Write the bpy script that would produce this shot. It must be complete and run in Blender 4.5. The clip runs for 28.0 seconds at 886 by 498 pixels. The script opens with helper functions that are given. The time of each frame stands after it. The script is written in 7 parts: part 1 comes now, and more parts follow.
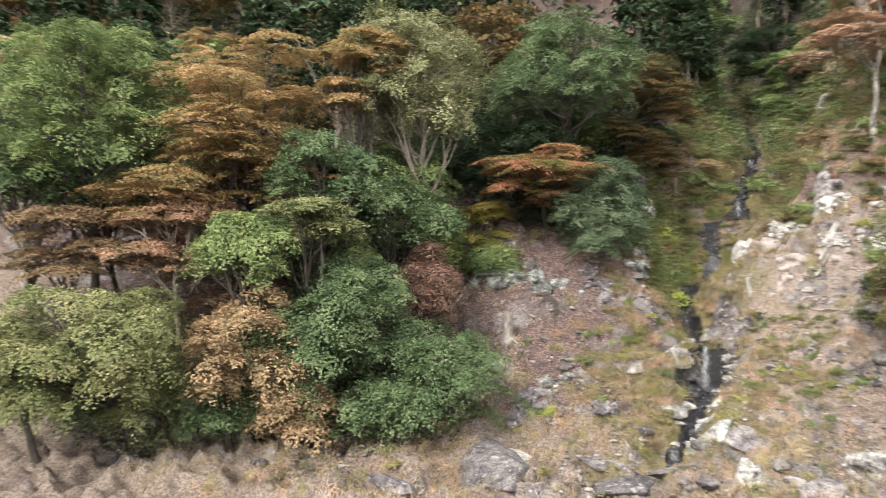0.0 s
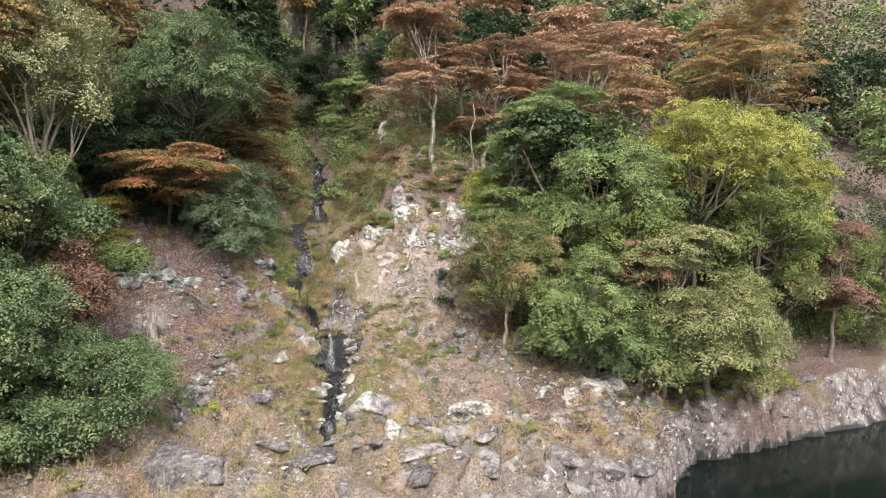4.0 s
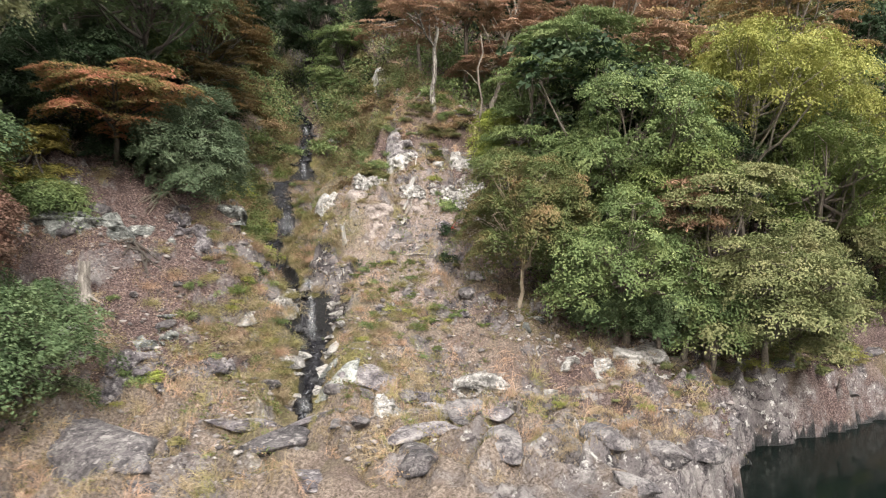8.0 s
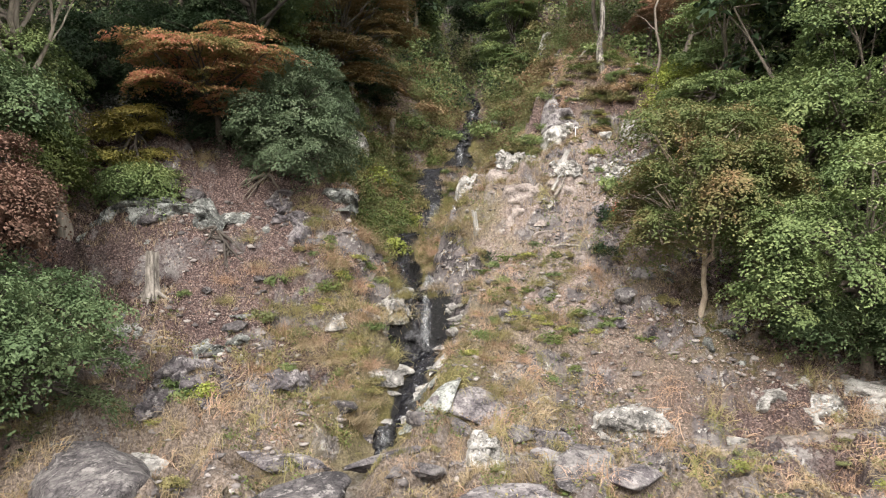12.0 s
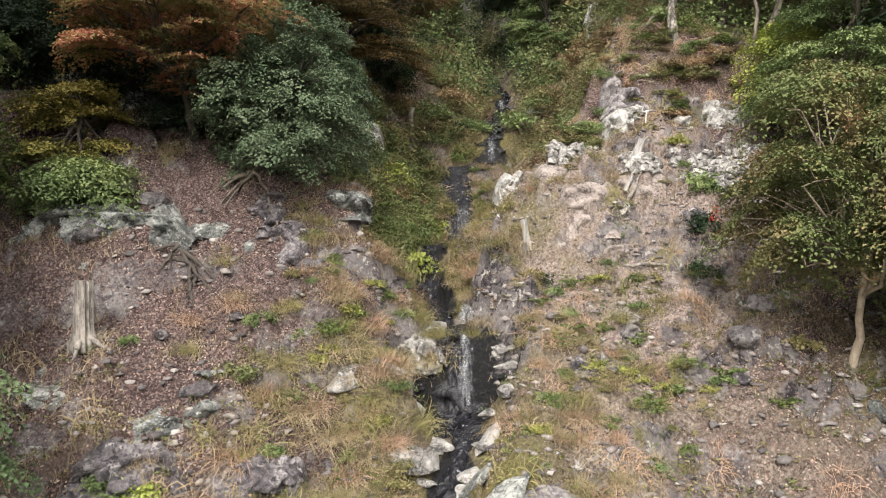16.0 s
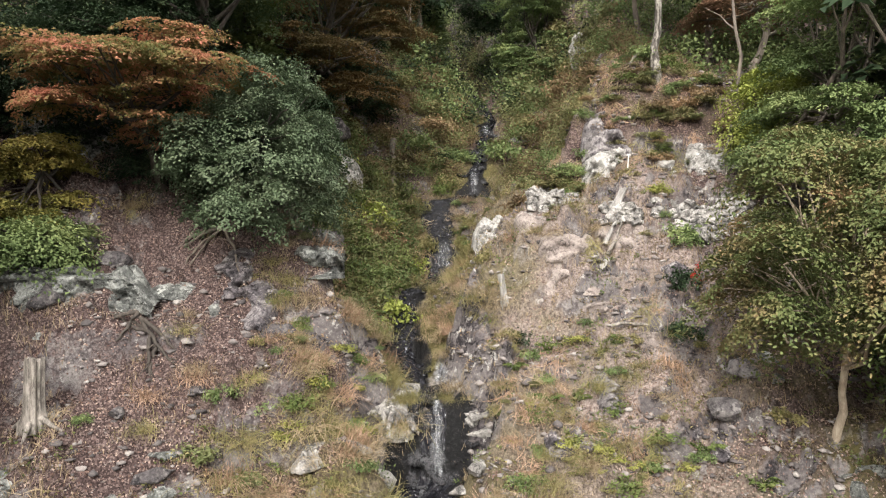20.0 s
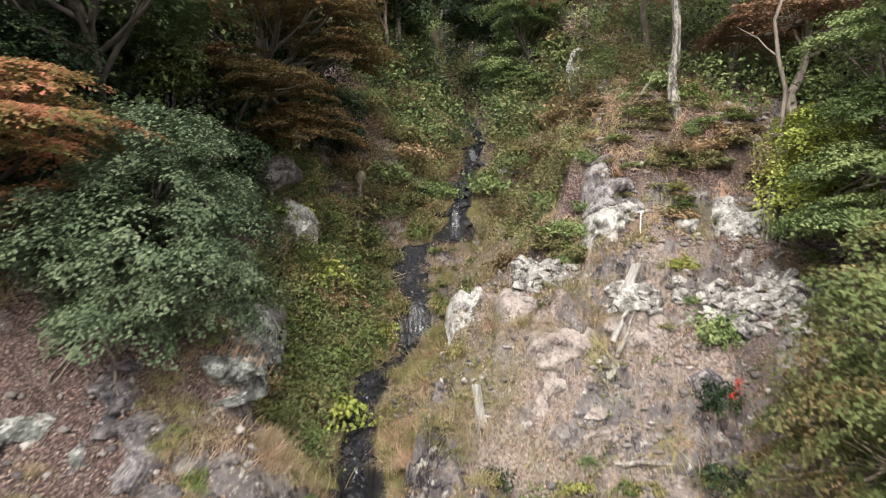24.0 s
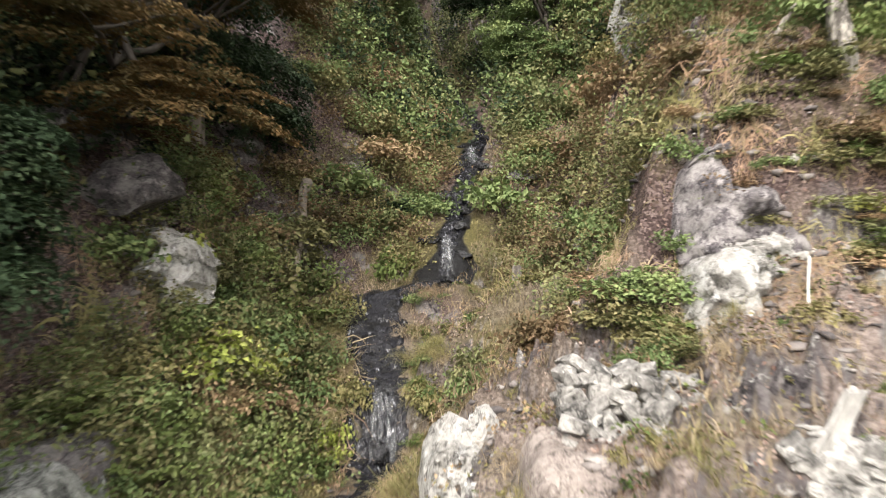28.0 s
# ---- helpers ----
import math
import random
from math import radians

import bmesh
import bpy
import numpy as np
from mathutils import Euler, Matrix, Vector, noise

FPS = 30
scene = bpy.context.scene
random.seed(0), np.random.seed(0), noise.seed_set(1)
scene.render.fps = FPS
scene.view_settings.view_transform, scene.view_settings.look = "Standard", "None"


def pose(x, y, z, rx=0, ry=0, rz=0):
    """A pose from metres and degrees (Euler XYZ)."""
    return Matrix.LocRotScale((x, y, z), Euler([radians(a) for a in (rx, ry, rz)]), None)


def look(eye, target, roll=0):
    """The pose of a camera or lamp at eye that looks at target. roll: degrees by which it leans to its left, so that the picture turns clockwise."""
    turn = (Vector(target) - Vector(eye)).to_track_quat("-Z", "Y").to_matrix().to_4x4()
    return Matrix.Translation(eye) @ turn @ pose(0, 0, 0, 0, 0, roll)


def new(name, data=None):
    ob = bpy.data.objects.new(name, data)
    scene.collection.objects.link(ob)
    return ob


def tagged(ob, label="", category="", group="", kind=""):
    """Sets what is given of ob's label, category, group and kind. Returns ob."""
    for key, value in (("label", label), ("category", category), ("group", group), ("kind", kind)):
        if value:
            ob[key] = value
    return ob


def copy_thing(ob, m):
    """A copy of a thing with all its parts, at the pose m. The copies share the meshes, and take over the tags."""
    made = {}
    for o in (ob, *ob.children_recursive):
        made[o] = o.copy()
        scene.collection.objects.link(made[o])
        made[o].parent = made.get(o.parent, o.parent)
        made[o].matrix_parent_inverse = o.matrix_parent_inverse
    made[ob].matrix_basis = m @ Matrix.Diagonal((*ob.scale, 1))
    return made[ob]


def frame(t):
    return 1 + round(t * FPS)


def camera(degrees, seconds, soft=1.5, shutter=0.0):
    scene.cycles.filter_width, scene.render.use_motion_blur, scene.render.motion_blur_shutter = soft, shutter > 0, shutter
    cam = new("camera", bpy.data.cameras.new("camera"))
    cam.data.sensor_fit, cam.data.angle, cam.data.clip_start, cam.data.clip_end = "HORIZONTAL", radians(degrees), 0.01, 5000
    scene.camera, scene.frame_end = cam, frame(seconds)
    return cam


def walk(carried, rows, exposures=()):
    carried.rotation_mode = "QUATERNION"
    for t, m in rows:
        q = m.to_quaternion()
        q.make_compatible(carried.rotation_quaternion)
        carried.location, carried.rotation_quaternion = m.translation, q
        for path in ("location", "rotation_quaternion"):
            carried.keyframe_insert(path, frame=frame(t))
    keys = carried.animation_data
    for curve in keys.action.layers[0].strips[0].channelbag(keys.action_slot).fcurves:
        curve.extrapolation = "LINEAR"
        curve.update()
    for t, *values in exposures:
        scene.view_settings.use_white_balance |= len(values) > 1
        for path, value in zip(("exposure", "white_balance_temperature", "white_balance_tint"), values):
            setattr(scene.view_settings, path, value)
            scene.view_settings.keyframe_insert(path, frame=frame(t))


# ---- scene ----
cam = camera(64.28, 28.0, soft=1.1, shutter=0.75)
# seconds, x, y, z, yaw, pitch, lean
PATH = [
    (0.0, 7.502, 2.793, 9.651, 42.81, 0.95, 0.67),
    (0.5, 6.693, 1.732, 9.692, 36.68, 0.92, 0.71),
    (1.0, 5.972, 0.758, 9.725, 30.04, 0.95, 0.68),
    (1.5, 5.270, -0.112, 9.718, 23.29, 1.02, 0.60),
    (2.0, 4.614, -0.849, 9.717, 16.64, 1.08, 0.53),
    (2.5, 4.000, -1.442, 9.716, 10.20, 1.14, 0.44),
    (3.0, 3.396, -1.834, 9.741, 4.34, 1.14, 0.33),
    (3.5, 2.790, -2.019, 9.730, 2.79, 1.16, 0.28),
    (5.5, 1.476, -0.371, 8.642, 2.88, 1.16, 0.19),
    (6.0, 1.333, 0.457, 8.441, 2.92, 1.04, 0.16),
    (6.5, 1.290, 1.286, 8.231, 2.95, 0.98, 0.15),
    (7.0, 1.358, 2.175, 8.001, 2.99, 0.96, 0.14),
    (7.5, 1.619, 3.116, 7.781, 3.04, 0.85, 0.12),
    (8.0, 2.024, 4.142, 7.555, 3.08, 0.78, 0.13),
    (8.5, 2.446, 5.159, 7.367, 3.20, 0.76, 0.12),
    (9.0, 2.783, 6.188, 7.289, 7.28, 0.84, 0.08),
    (9.5, 3.193, 7.192, 7.259, 14.82, 0.92, 0.17),
    (10.0, 3.665, 8.130, 7.214, 20.83, 0.95, 0.28),
    (10.5, 3.947, 9.006, 7.194, 21.16, 1.02, 0.24),
    (11.0, 4.164, 9.792, 7.176, 21.13, 1.06, 0.16),
    (11.5, 4.279, 10.566, 7.125, 21.13, 1.19, 0.15),
    (12.0, 4.089, 11.118, 7.112, 21.01, 1.13, 0.16),
    (12.5, 3.641, 11.492, 7.134, 21.03, 1.00, 0.16),
    (14.5, 1.631, 14.990, 7.262, 21.61, 1.23, -0.18),
    (15.0, 1.308, 15.866, 7.414, 21.71, 1.24, -0.17),
    (15.5, 1.108, 16.354, 7.602, 21.76, 1.28, -0.15),
    (16.0, 1.049, 16.647, 7.773, 21.88, 1.23, -0.14),
    (16.5, 1.188, 16.964, 7.947, 21.88, 1.28, -0.12),
    (17.0, 1.376, 17.221, 8.113, 21.71, 1.33, -0.13),
    (17.5, 1.516, 17.397, 8.315, 21.61, 1.31, -0.21),
    (18.0, 1.506, 17.430, 8.534, 21.58, 1.32, -0.17),
    (18.5, 1.370, 17.339, 8.744, 21.32, 1.37, -0.06),
    (19.0, 1.302, 17.299, 8.945, 21.22, 1.34, -0.04),
    (19.5, 1.304, 17.328, 9.108, 21.25, 1.35, -0.07),
    (20.0, 1.315, 17.348, 9.305, 21.29, 1.31, -0.11),
    (20.5, 1.323, 17.379, 9.550, 21.31, 1.20, -0.15),
    (21.0, 1.347, 17.542, 9.840, 21.33, 1.06, -0.18),
    (21.5, 1.321, 17.756, 10.131, 21.10, 0.91, -0.15),
    (23.5, 0.780, 20.714, 11.289, 21.17, 0.93, -0.16),
    (24.0, 0.422, 22.075, 11.708, 21.15, 0.90, -0.15),
    (24.5, 0.092, 23.057, 12.157, 21.09, 0.91, -0.17),
    (25.0, -0.074, 23.541, 12.506, 21.20, 0.90, -0.29),
    (25.5, -0.277, 24.143, 12.679, 21.21, 0.95, -0.40),
    (26.0, -0.548, 25.060, 12.731, 21.27, 0.99, -0.50),
    (26.5, -0.915, 26.229, 12.775, 21.33, 1.04, -0.60),
    (27.0, -1.389, 27.604, 12.824, 21.30, 1.08, -0.64),
    (27.5, -1.935, 29.177, 12.855, 21.31, 1.16, -0.71),
    (28.0, -2.509, 30.889, 12.906, 21.32, 1.27, -0.71),
]
walk(cam, [(t, pose(x, y, z, 90 + p, -r, yaw)) for t, x, y, z, yaw, p, r in PATH], ((0, 1.05), (2, 1.02), (6, 0.86), (12, 0.77), (20, 0.75), (25, 0.8), (27, 0.95), (28, 1.05)))

# ---- light: an overcast autumn day, brighter from the open river side ----
world = bpy.data.worlds.new("sky")
scene.world = world
world.use_nodes = True
wn = world.node_tree
sky = wn.nodes.new("ShaderNodeTexSky")
sky.sky_type = "NISHITA"
sky.sun_disc = False
sky.sun_elevation, sky.sun_rotation = radians(38), radians(170)
sky.dust_density, sky.ozone_density = 4.0, 1.0
flat_sky = wn.nodes.new("ShaderNodeMixRGB")
flat_sky.inputs[0].default_value = 0.8
flat_sky.inputs[2].default_value = (7.3, 7.0, 6.5, 1)
wn.links.new(sky.outputs[0], flat_sky.inputs[1])
wn.links.new(flat_sky.outputs[0], wn.nodes["Background"].inputs[0])
wn.nodes["Background"].inputs[1].default_value = 0.27
sun_data = bpy.data.lights.new("sun", "SUN")
sun_data.energy, sun_data.angle, sun_data.color = 2.9, radians(18), (1.0, 0.96, 0.9)
sun = new("sun", sun_data)
sun.matrix_world = look((14, -45, 62), (0, 30, 5))

# ---- numpy noise ----
TAB = np.random.default_rng(3).random(65536)


def hash3(i, j, k):
    return TAB[(i * 73856093 ^ j * 19349663 ^ k * 83492791) & 65535]


def vnoise(p):
    """Smooth value noise, 0 to 1, at points p (n, 3)."""
    f = np.floor(p).astype(np.int64)
    w = p - f
    w = w * w * (3 - 2 * w)
    i, j, k = f.T
    wx, wy, wz = w.T
    r = 0
    for a in (0, 1):
        for b in (0, 1):
            for c in (0, 1):
                r = r + hash3(i + a, j + b, k + c) * (wx if a else 1 - wx) * (wy if b else 1 - wy) * (wz if c else 1 - wz)
    return r


def fbm(p, octaves=4, gain=0.5):
    total, amp, norm = 0, 1.0, 0
    for o in range(octaves):
        total = total + amp * vnoise(p * 2.03 ** o + 17.1 * o)
        norm += amp
        amp *= gain
    return total / norm


def smooth(a, b, x):
    w = np.clip((x - a) / (b - a), 0, 1)
    return w * w * (3 - 2 * w)


# ---- the plan: u runs along the river, v up the hill ----
def to_xy(u, v):
    return 0.9 * u - 0.436 * v, 0.436 * u + 0.9 * v


def to_uv(x, y):
    return (0.9 * x + 0.436 * y), (-0.436 * x + 0.9 * y)


STREAM_U = ((24, 7.6), (26.7, 8.5), (28, 8.9), (30, 9.7), (32.6, 9.9), (34, 9.6), (36.5, 9.25), (38, 9.4), (39.7, 9.5), (41.2, 10.1), (42.6, 10.95), (43.6, 10.95), (46.3, 10.9), (47.4, 12.7), (50, 13.3), (55, 14.4), (58, 15.2), (61, 15.3), (72, 14.6), (140, 12))
STREAM_Z = ((22, 2.0), (26.4, 2.3), (26.8, 2.7), (28.5, 3.2), (30.4, 4.1), (31.7, 4.2), (31.95, 4.35), (32.45, 5.9), (34.6, 6.25), (35.3, 6.5), (36.5, 6.85), (38, 7.5), (39.7, 8.35), (43.5, 8.65), (43.8, 8.8), (44.3, 10.05), (44.6, 10.25), (46.5, 12.15), (47.4, 12.5), (47.9, 13.2), (50, 14.6), (55, 16.9), (72, 24), (140, 66))
RIGHT_Z = ((20, 2.0), (23.5, 2.3), (25.7, 2.8), (27, 3.7), (31, 6.3), (33.4, 7.7), (35, 10.0), (36, 11.8), (38.5, 13.0), (39.1, 15.5), (43, 17.6), (46, 19.4), (54, 25), (70, 38), (140, 100), (400, 330))
LEFT_Z = ((20, 2.0), (25.3, 2.5), (26, 3.3), (27.5, 4.1), (30, 5.8), (31.0, 6.6), (31.6, 8.0), (32.6, 8.4), (33.2, 9.0), (34.2, 10.3), (34.9, 11.2), (36.5, 12.3), (38.8, 13.6), (42.5, 15.8), (46, 17.8), (55, 24), (70, 36), (140, 100), (400, 330))
TERRACE_Z = ((20, 40), (37.4, 40), (38.2, 12.8), (45, 13.2), (48, 13.9), (53.6, 20), (58, 30), (70, 60), (400, 900))
SHORE_V = ((-60, 6), (4, 13), (14, 15.5), (18, 17.5), (20.7, 19.8), (24.1, 23.2), (25.3, 24.3), (29.6, 24.7), (33.1, 25.4), (44, 27.6), (120, 33))


# hummocks and hollows: u, v, height, radius
LUMPS = ((7.4, 28.4, -1.45, 1.5), (8.3, 31.6, -1.7, 1.1), (5.0, 28.7, -0.6, 1.5), (6.0, 32.4, -0.4, 1.2), (1.8, 32.3, 0.5, 1.2), (11.2, 32.4, 0.6, 0.6), (12.0, 34.5, -1.5, 0.9), (12.4, 37.7, 0.8, 0.9), (13.8, 33.2, 0.4, 1.0), (14.9, 35.2, -0.5, 0.9), (16.9, 34.0, 1.1, 1.1), (13.9, 36.6, -0.2, 0.8), (15.6, 35.7, -0.55, 0.7), (18.2, 40.4, 0.75, 2.2), (14.4, 45.1, 0.4, 1.0), (14.2, 27.1, -1.1, 1.7), (16.3, 25.4, -0.5, 1.0), (18.7, 26.5, 0.5, 0.8), (12.0, 22.0, 0.35, 1.4), (9.2, 44.9, -0.3, 0.8), (18.9, 35.4, 0.9, 1.1))


def curve(table, x):
    a = np.array(table)
    return np.interp(x, a[:, 0], a[:, 1])


def ground_z(x, y, rough=True):
    """Height of the hillside, the bank and the river bed."""
    x, y = np.atleast_1d(np.asarray(x, float)), np.atleast_1d(np.asarray(y, float))
    u, v = to_uv(x, y)
    p = np.stack([x, y, 0 * x], -1)
    wob = (fbm(p * 0.35, 3) - 0.5) * 1.6
    wob2 = (fbm(p * 1.3 + 40, 3) - 0.5) * 0.7
    veff = v + 0.3 * np.maximum(0, -u - 1) - 0.06 * np.maximum(0, u - 26) + (wob + wob2) * (0.9 if rough else 0)
    d = u - curve(STREAM_U, v) - (wob2 * 0.5 if rough else 0)
    zs = curve(STREAM_Z, v)
    left = curve(LEFT_Z, veff)
    right = curve(RIGHT_Z, veff)
    wl = 2.2 + 1.8 * smooth(32, 38, v) + 3.5 * smooth(44, 56, v) - 0.9 * smooth(33, 27, v) + 2.5 * smooth(33.8, 35.5, v) * smooth(56, 47, v)
    wr = 1.7 + 5.3 * smooth(34.6, 36.2, v) - 1.5 * smooth(38.4, 39.6, v) + 0.4 * smooth(45, 56, v)
    inner = np.minimum(right, curve(TERRACE_Z, v + 0.4 * wob2))
    side = np.where(d < 0, left, inner)
    half = 0.36 - 0.1 * smooth(30.6, 30.0, v) + 0.3 * smooth(42.2, 43.2, v) * smooth(47.5, 46.5, v) + 0.85 * smooth(30.4, 31.0, v) * smooth(32.8, 32.5, v) + 0.35 * smooth(46, 46.6, v) * smooth(47.8, 47.2, v)
    half_r = half + 2.0 * smooth(44.3, 45.8, v) * smooth(49.5, 48, v)
    half_r = half_r + 0.95 * smooth(36.6, 38, v) * smooth(43.4, 42.2, v)
    half_l = half + 1.8 * smooth(46.2, 47.2, v) * smooth(50.5, 49, v)
    ease = np.clip((d - half_r) / (wr - half), 0, 1)
    steep_bank = smooth(34.6, 36.2, v) * smooth(58, 52, v)
    right_bank = ease * ease * (3 - 2 * ease) * (1 - steep_bank) + ease ** 0.55 * steep_bank
    blend = np.where(d < 0, smooth(half_l, wl + half_l - half, -d), right_bank)
    z = zs + (np.maximum(side, zs + 0.25) - zs) * blend
    z = z + np.maximum(0, right - inner) * np.where(d > 0, smooth(4.3 + wob2, 7.2 + wob2, d), 0)
    # the shoulder of the spur that carries the tall maple
    shoulder = smooth(16.2, 17.2, u) * smooth(21.5, 19.5, u) * smooth(37.9, 39.0, v) * smooth(44, 41, v)
    z = z + np.maximum(0, 15.4 + 0.6 * (v - 39.0) - z) * shoulder
    for lu, lv, high, r in LUMPS:
        z = z + high * np.exp(-((u - lu) ** 2 + (v - lv) ** 2) / (r * r))
    if rough:
        q = np.stack([x, y, z], -1)
        amp = 0.12 + 0.88 * smooth(0.4, 1.4, np.abs(d))
        hill = smooth(24.5, 27, v)
        # ledges: the slope breaks into steps of uneven height where rock shows
        step = 0.55 + 0.35 * vnoise(p * 0.3 + 11)
        ph = (z + (fbm(p * 0.7 + 3, 3) - 0.5) * 1.4) / step
        fr = ph - np.floor(ph)
        rocky = smooth(0.42, 0.62, fbm(p * 0.4 + 90, 3))
        z = z + amp * (0.25 + 0.6 * rocky) * hill * step * (smooth(0.55, 0.95, fr) - fr)
        z = z + amp * ((fbm(q * 0.8 + 9, 4) - 0.5) * 0.8 + (fbm(q * 2.7, 4) - 0.5) * (0.5 + 0.45 * rocky) + (fbm(q * 6.5 + 21, 2) - 0.5) * (0.12 + 0.12 * rocky))
        # cracks and boulder humps on the bank
        ridge = np.abs(fbm(q * np.array([0.55, 0.55, 1.4]) + 60, 3) - 0.5)
        z = z - amp * 2.7 * np.maximum(0, 0.09 - ridge) * smooth(18, 21, v)
        hump = np.abs(vnoise(p * np.array([0.75, 0.95, 1]) + 33) - 0.5) * 2
        z = z + (1 - hill) * smooth(-1, 2, v - 17) * (0.9 * (1 - hump) ** 2 - 0.4 + 0.8 * (fbm(q * 1.3 + 70, 4) - 0.5))
    shore = curve(SHORE_V, u) + wob * 0.6 + wob2 * 2.2
    z = z - smooth(0.5, -0.9, v - shore) * 3.4 - smooth(0.0, -14, v - shore) * 3
    return z


def gz(x, y):
    return float(ground_z(x, y)[0])


# ---- meshes ----
def mesh_np(name, verts, faces, smooth_faces=False):
    """A mesh from arrays: verts (n, 3), faces (m, k)."""
    me = bpy.data.meshes.new(name)
    verts = np.asarray(verts, np.float32)
    faces = np.asarray(faces, np.int32)
    m, k = faces.shape
    me.vertices.add(len(verts))
    me.vertices.foreach_set("co", verts.ravel())
    me.loops.add(m * k)
    me.loops.foreach_set("vertex_index", faces.ravel())
    me.polygons.add(m)
    me.polygons.foreach_set("loop_start", np.arange(0, m * k, k, dtype=np.int32))
    me.polygons.foreach_set("loop_total", np.full(m, k, dtype=np.int32))
    if smooth_faces:
        me.polygons.foreach_set("use_smooth", np.ones(m, dtype=bool))
    me.update(calc_edges=True)
    return me


def part(name, me, material, parent=None, label=""):
    ob = new(name, me)
    if material and not me.materials:
        me.materials.append(material)
    if parent:
        ob.parent = parent
    if label:
        ob["label"] = label
    return ob


def thing(name, at, label, category, group="", kind=""):
    ob = new(name)
    ob.empty_display_size = 0.1
    ob.location = at
    return tagged(ob, label, category, group, kind)


# ---- materials ----
def node_mat(name):
    m = bpy.data.materials.new(name)
    m.use_nodes = True
    return m, m.node_tree.nodes, m.node_tree.links, m.node_tree.nodes["Principled BSDF"]


def ramp(nodes, stops):
    r = nodes.new("ShaderNodeValToRGB")
    while len(r.color_ramp.elements) < len(stops):
        r.color_ramp.elements.new(0.5)
    for e, (p, c) in zip(r.color_ramp.elements, stops):
        e.position, e.color = p, (*c, 1)
    return r


def noise_node(nodes, links, coord, scale, detail=4, rough=0.6):
    n = nodes.new("ShaderNodeTexNoise")
    n.inputs["Scale"].default_value = scale
    n.inputs["Detail"].default_value = detail
    n.inputs["Roughness"].default_value = rough
    links.new(coord, n.inputs["Vector"])
    return n


def leaf_mat(name, stops, rough=0.5, glow=0.24, own=0.2):
    """Leaves: a colour of its own for each leaf, and some light let through."""
    m, n, l, b = node_mat(name)
    geo = n.new("ShaderNodeNewGeometry")
    r = ramp(n, stops)
    coord = n.new("ShaderNodeTexCoord")
    big = noise_node(n, l, coord.outputs["Object"], 0.8, 2)
    mix = n.new("ShaderNodeMath")
    mix.operation = "MULTIPLY_ADD"
    mix.inputs[1].default_value = own
    l.new(geo.outputs["Random Per Island"], mix.inputs[0])
    off = n.new("ShaderNodeMath")
    off.operation = "MULTIPLY_ADD"
    off.inputs[1].default_value = 1.5
    off.inputs[2].default_value = -0.37
    l.new(big.outputs[0], off.inputs[0])
    l.new(off.outputs[0], mix.inputs[2])
    l.new(mix.outputs[0], r.inputs[0])
    l.new(r.outputs[0], b.inputs["Base Color"])
    b.inputs["Roughness"].default_value = rough
    b.inputs["Specular IOR Level"].default_value = 0.1
    tr = n.new("ShaderNodeBsdfTranslucent")
    l.new(r.outputs[0], tr.inputs[0])
    mx = n.new("ShaderNodeMixShader")
    mx.inputs[0].default_value = glow
    l.new(b.outputs[0], mx.inputs[1])
    l.new(tr.outputs[0], mx.inputs[2])
    l.new(mx.outputs[0], n["Material Output"].inputs[0])
    return m


def bark_mat(name, dark, light, low=0.35, high=0.65):
    m, n, l, b = node_mat(name)
    c = n.new("ShaderNodeTexCoord")
    long = n.new("ShaderNodeMapping")
    long.inputs["Scale"].default_value = (1.6, 1.6, 0.35)
    l.new(c.outputs["Object"], long.inputs[0])
    a = noise_node(n, l, long.outputs[0], 6, 7, 0.75)
    r = ramp(n, [(low, dark), (high, light)])
    l.new(a.outputs[0], r.inputs[0])
    l.new(r.outputs[0], b.inputs["Base Color"])
    b.inputs["Roughness"].default_value = 0.85
    bump = n.new("ShaderNodeBump")
    bump.inputs["Strength"].default_value = 0.6
    l.new(a.outputs[0], bump.inputs["Height"])
    l.new(bump.outputs[0], b.inputs["Normal"])
    return m


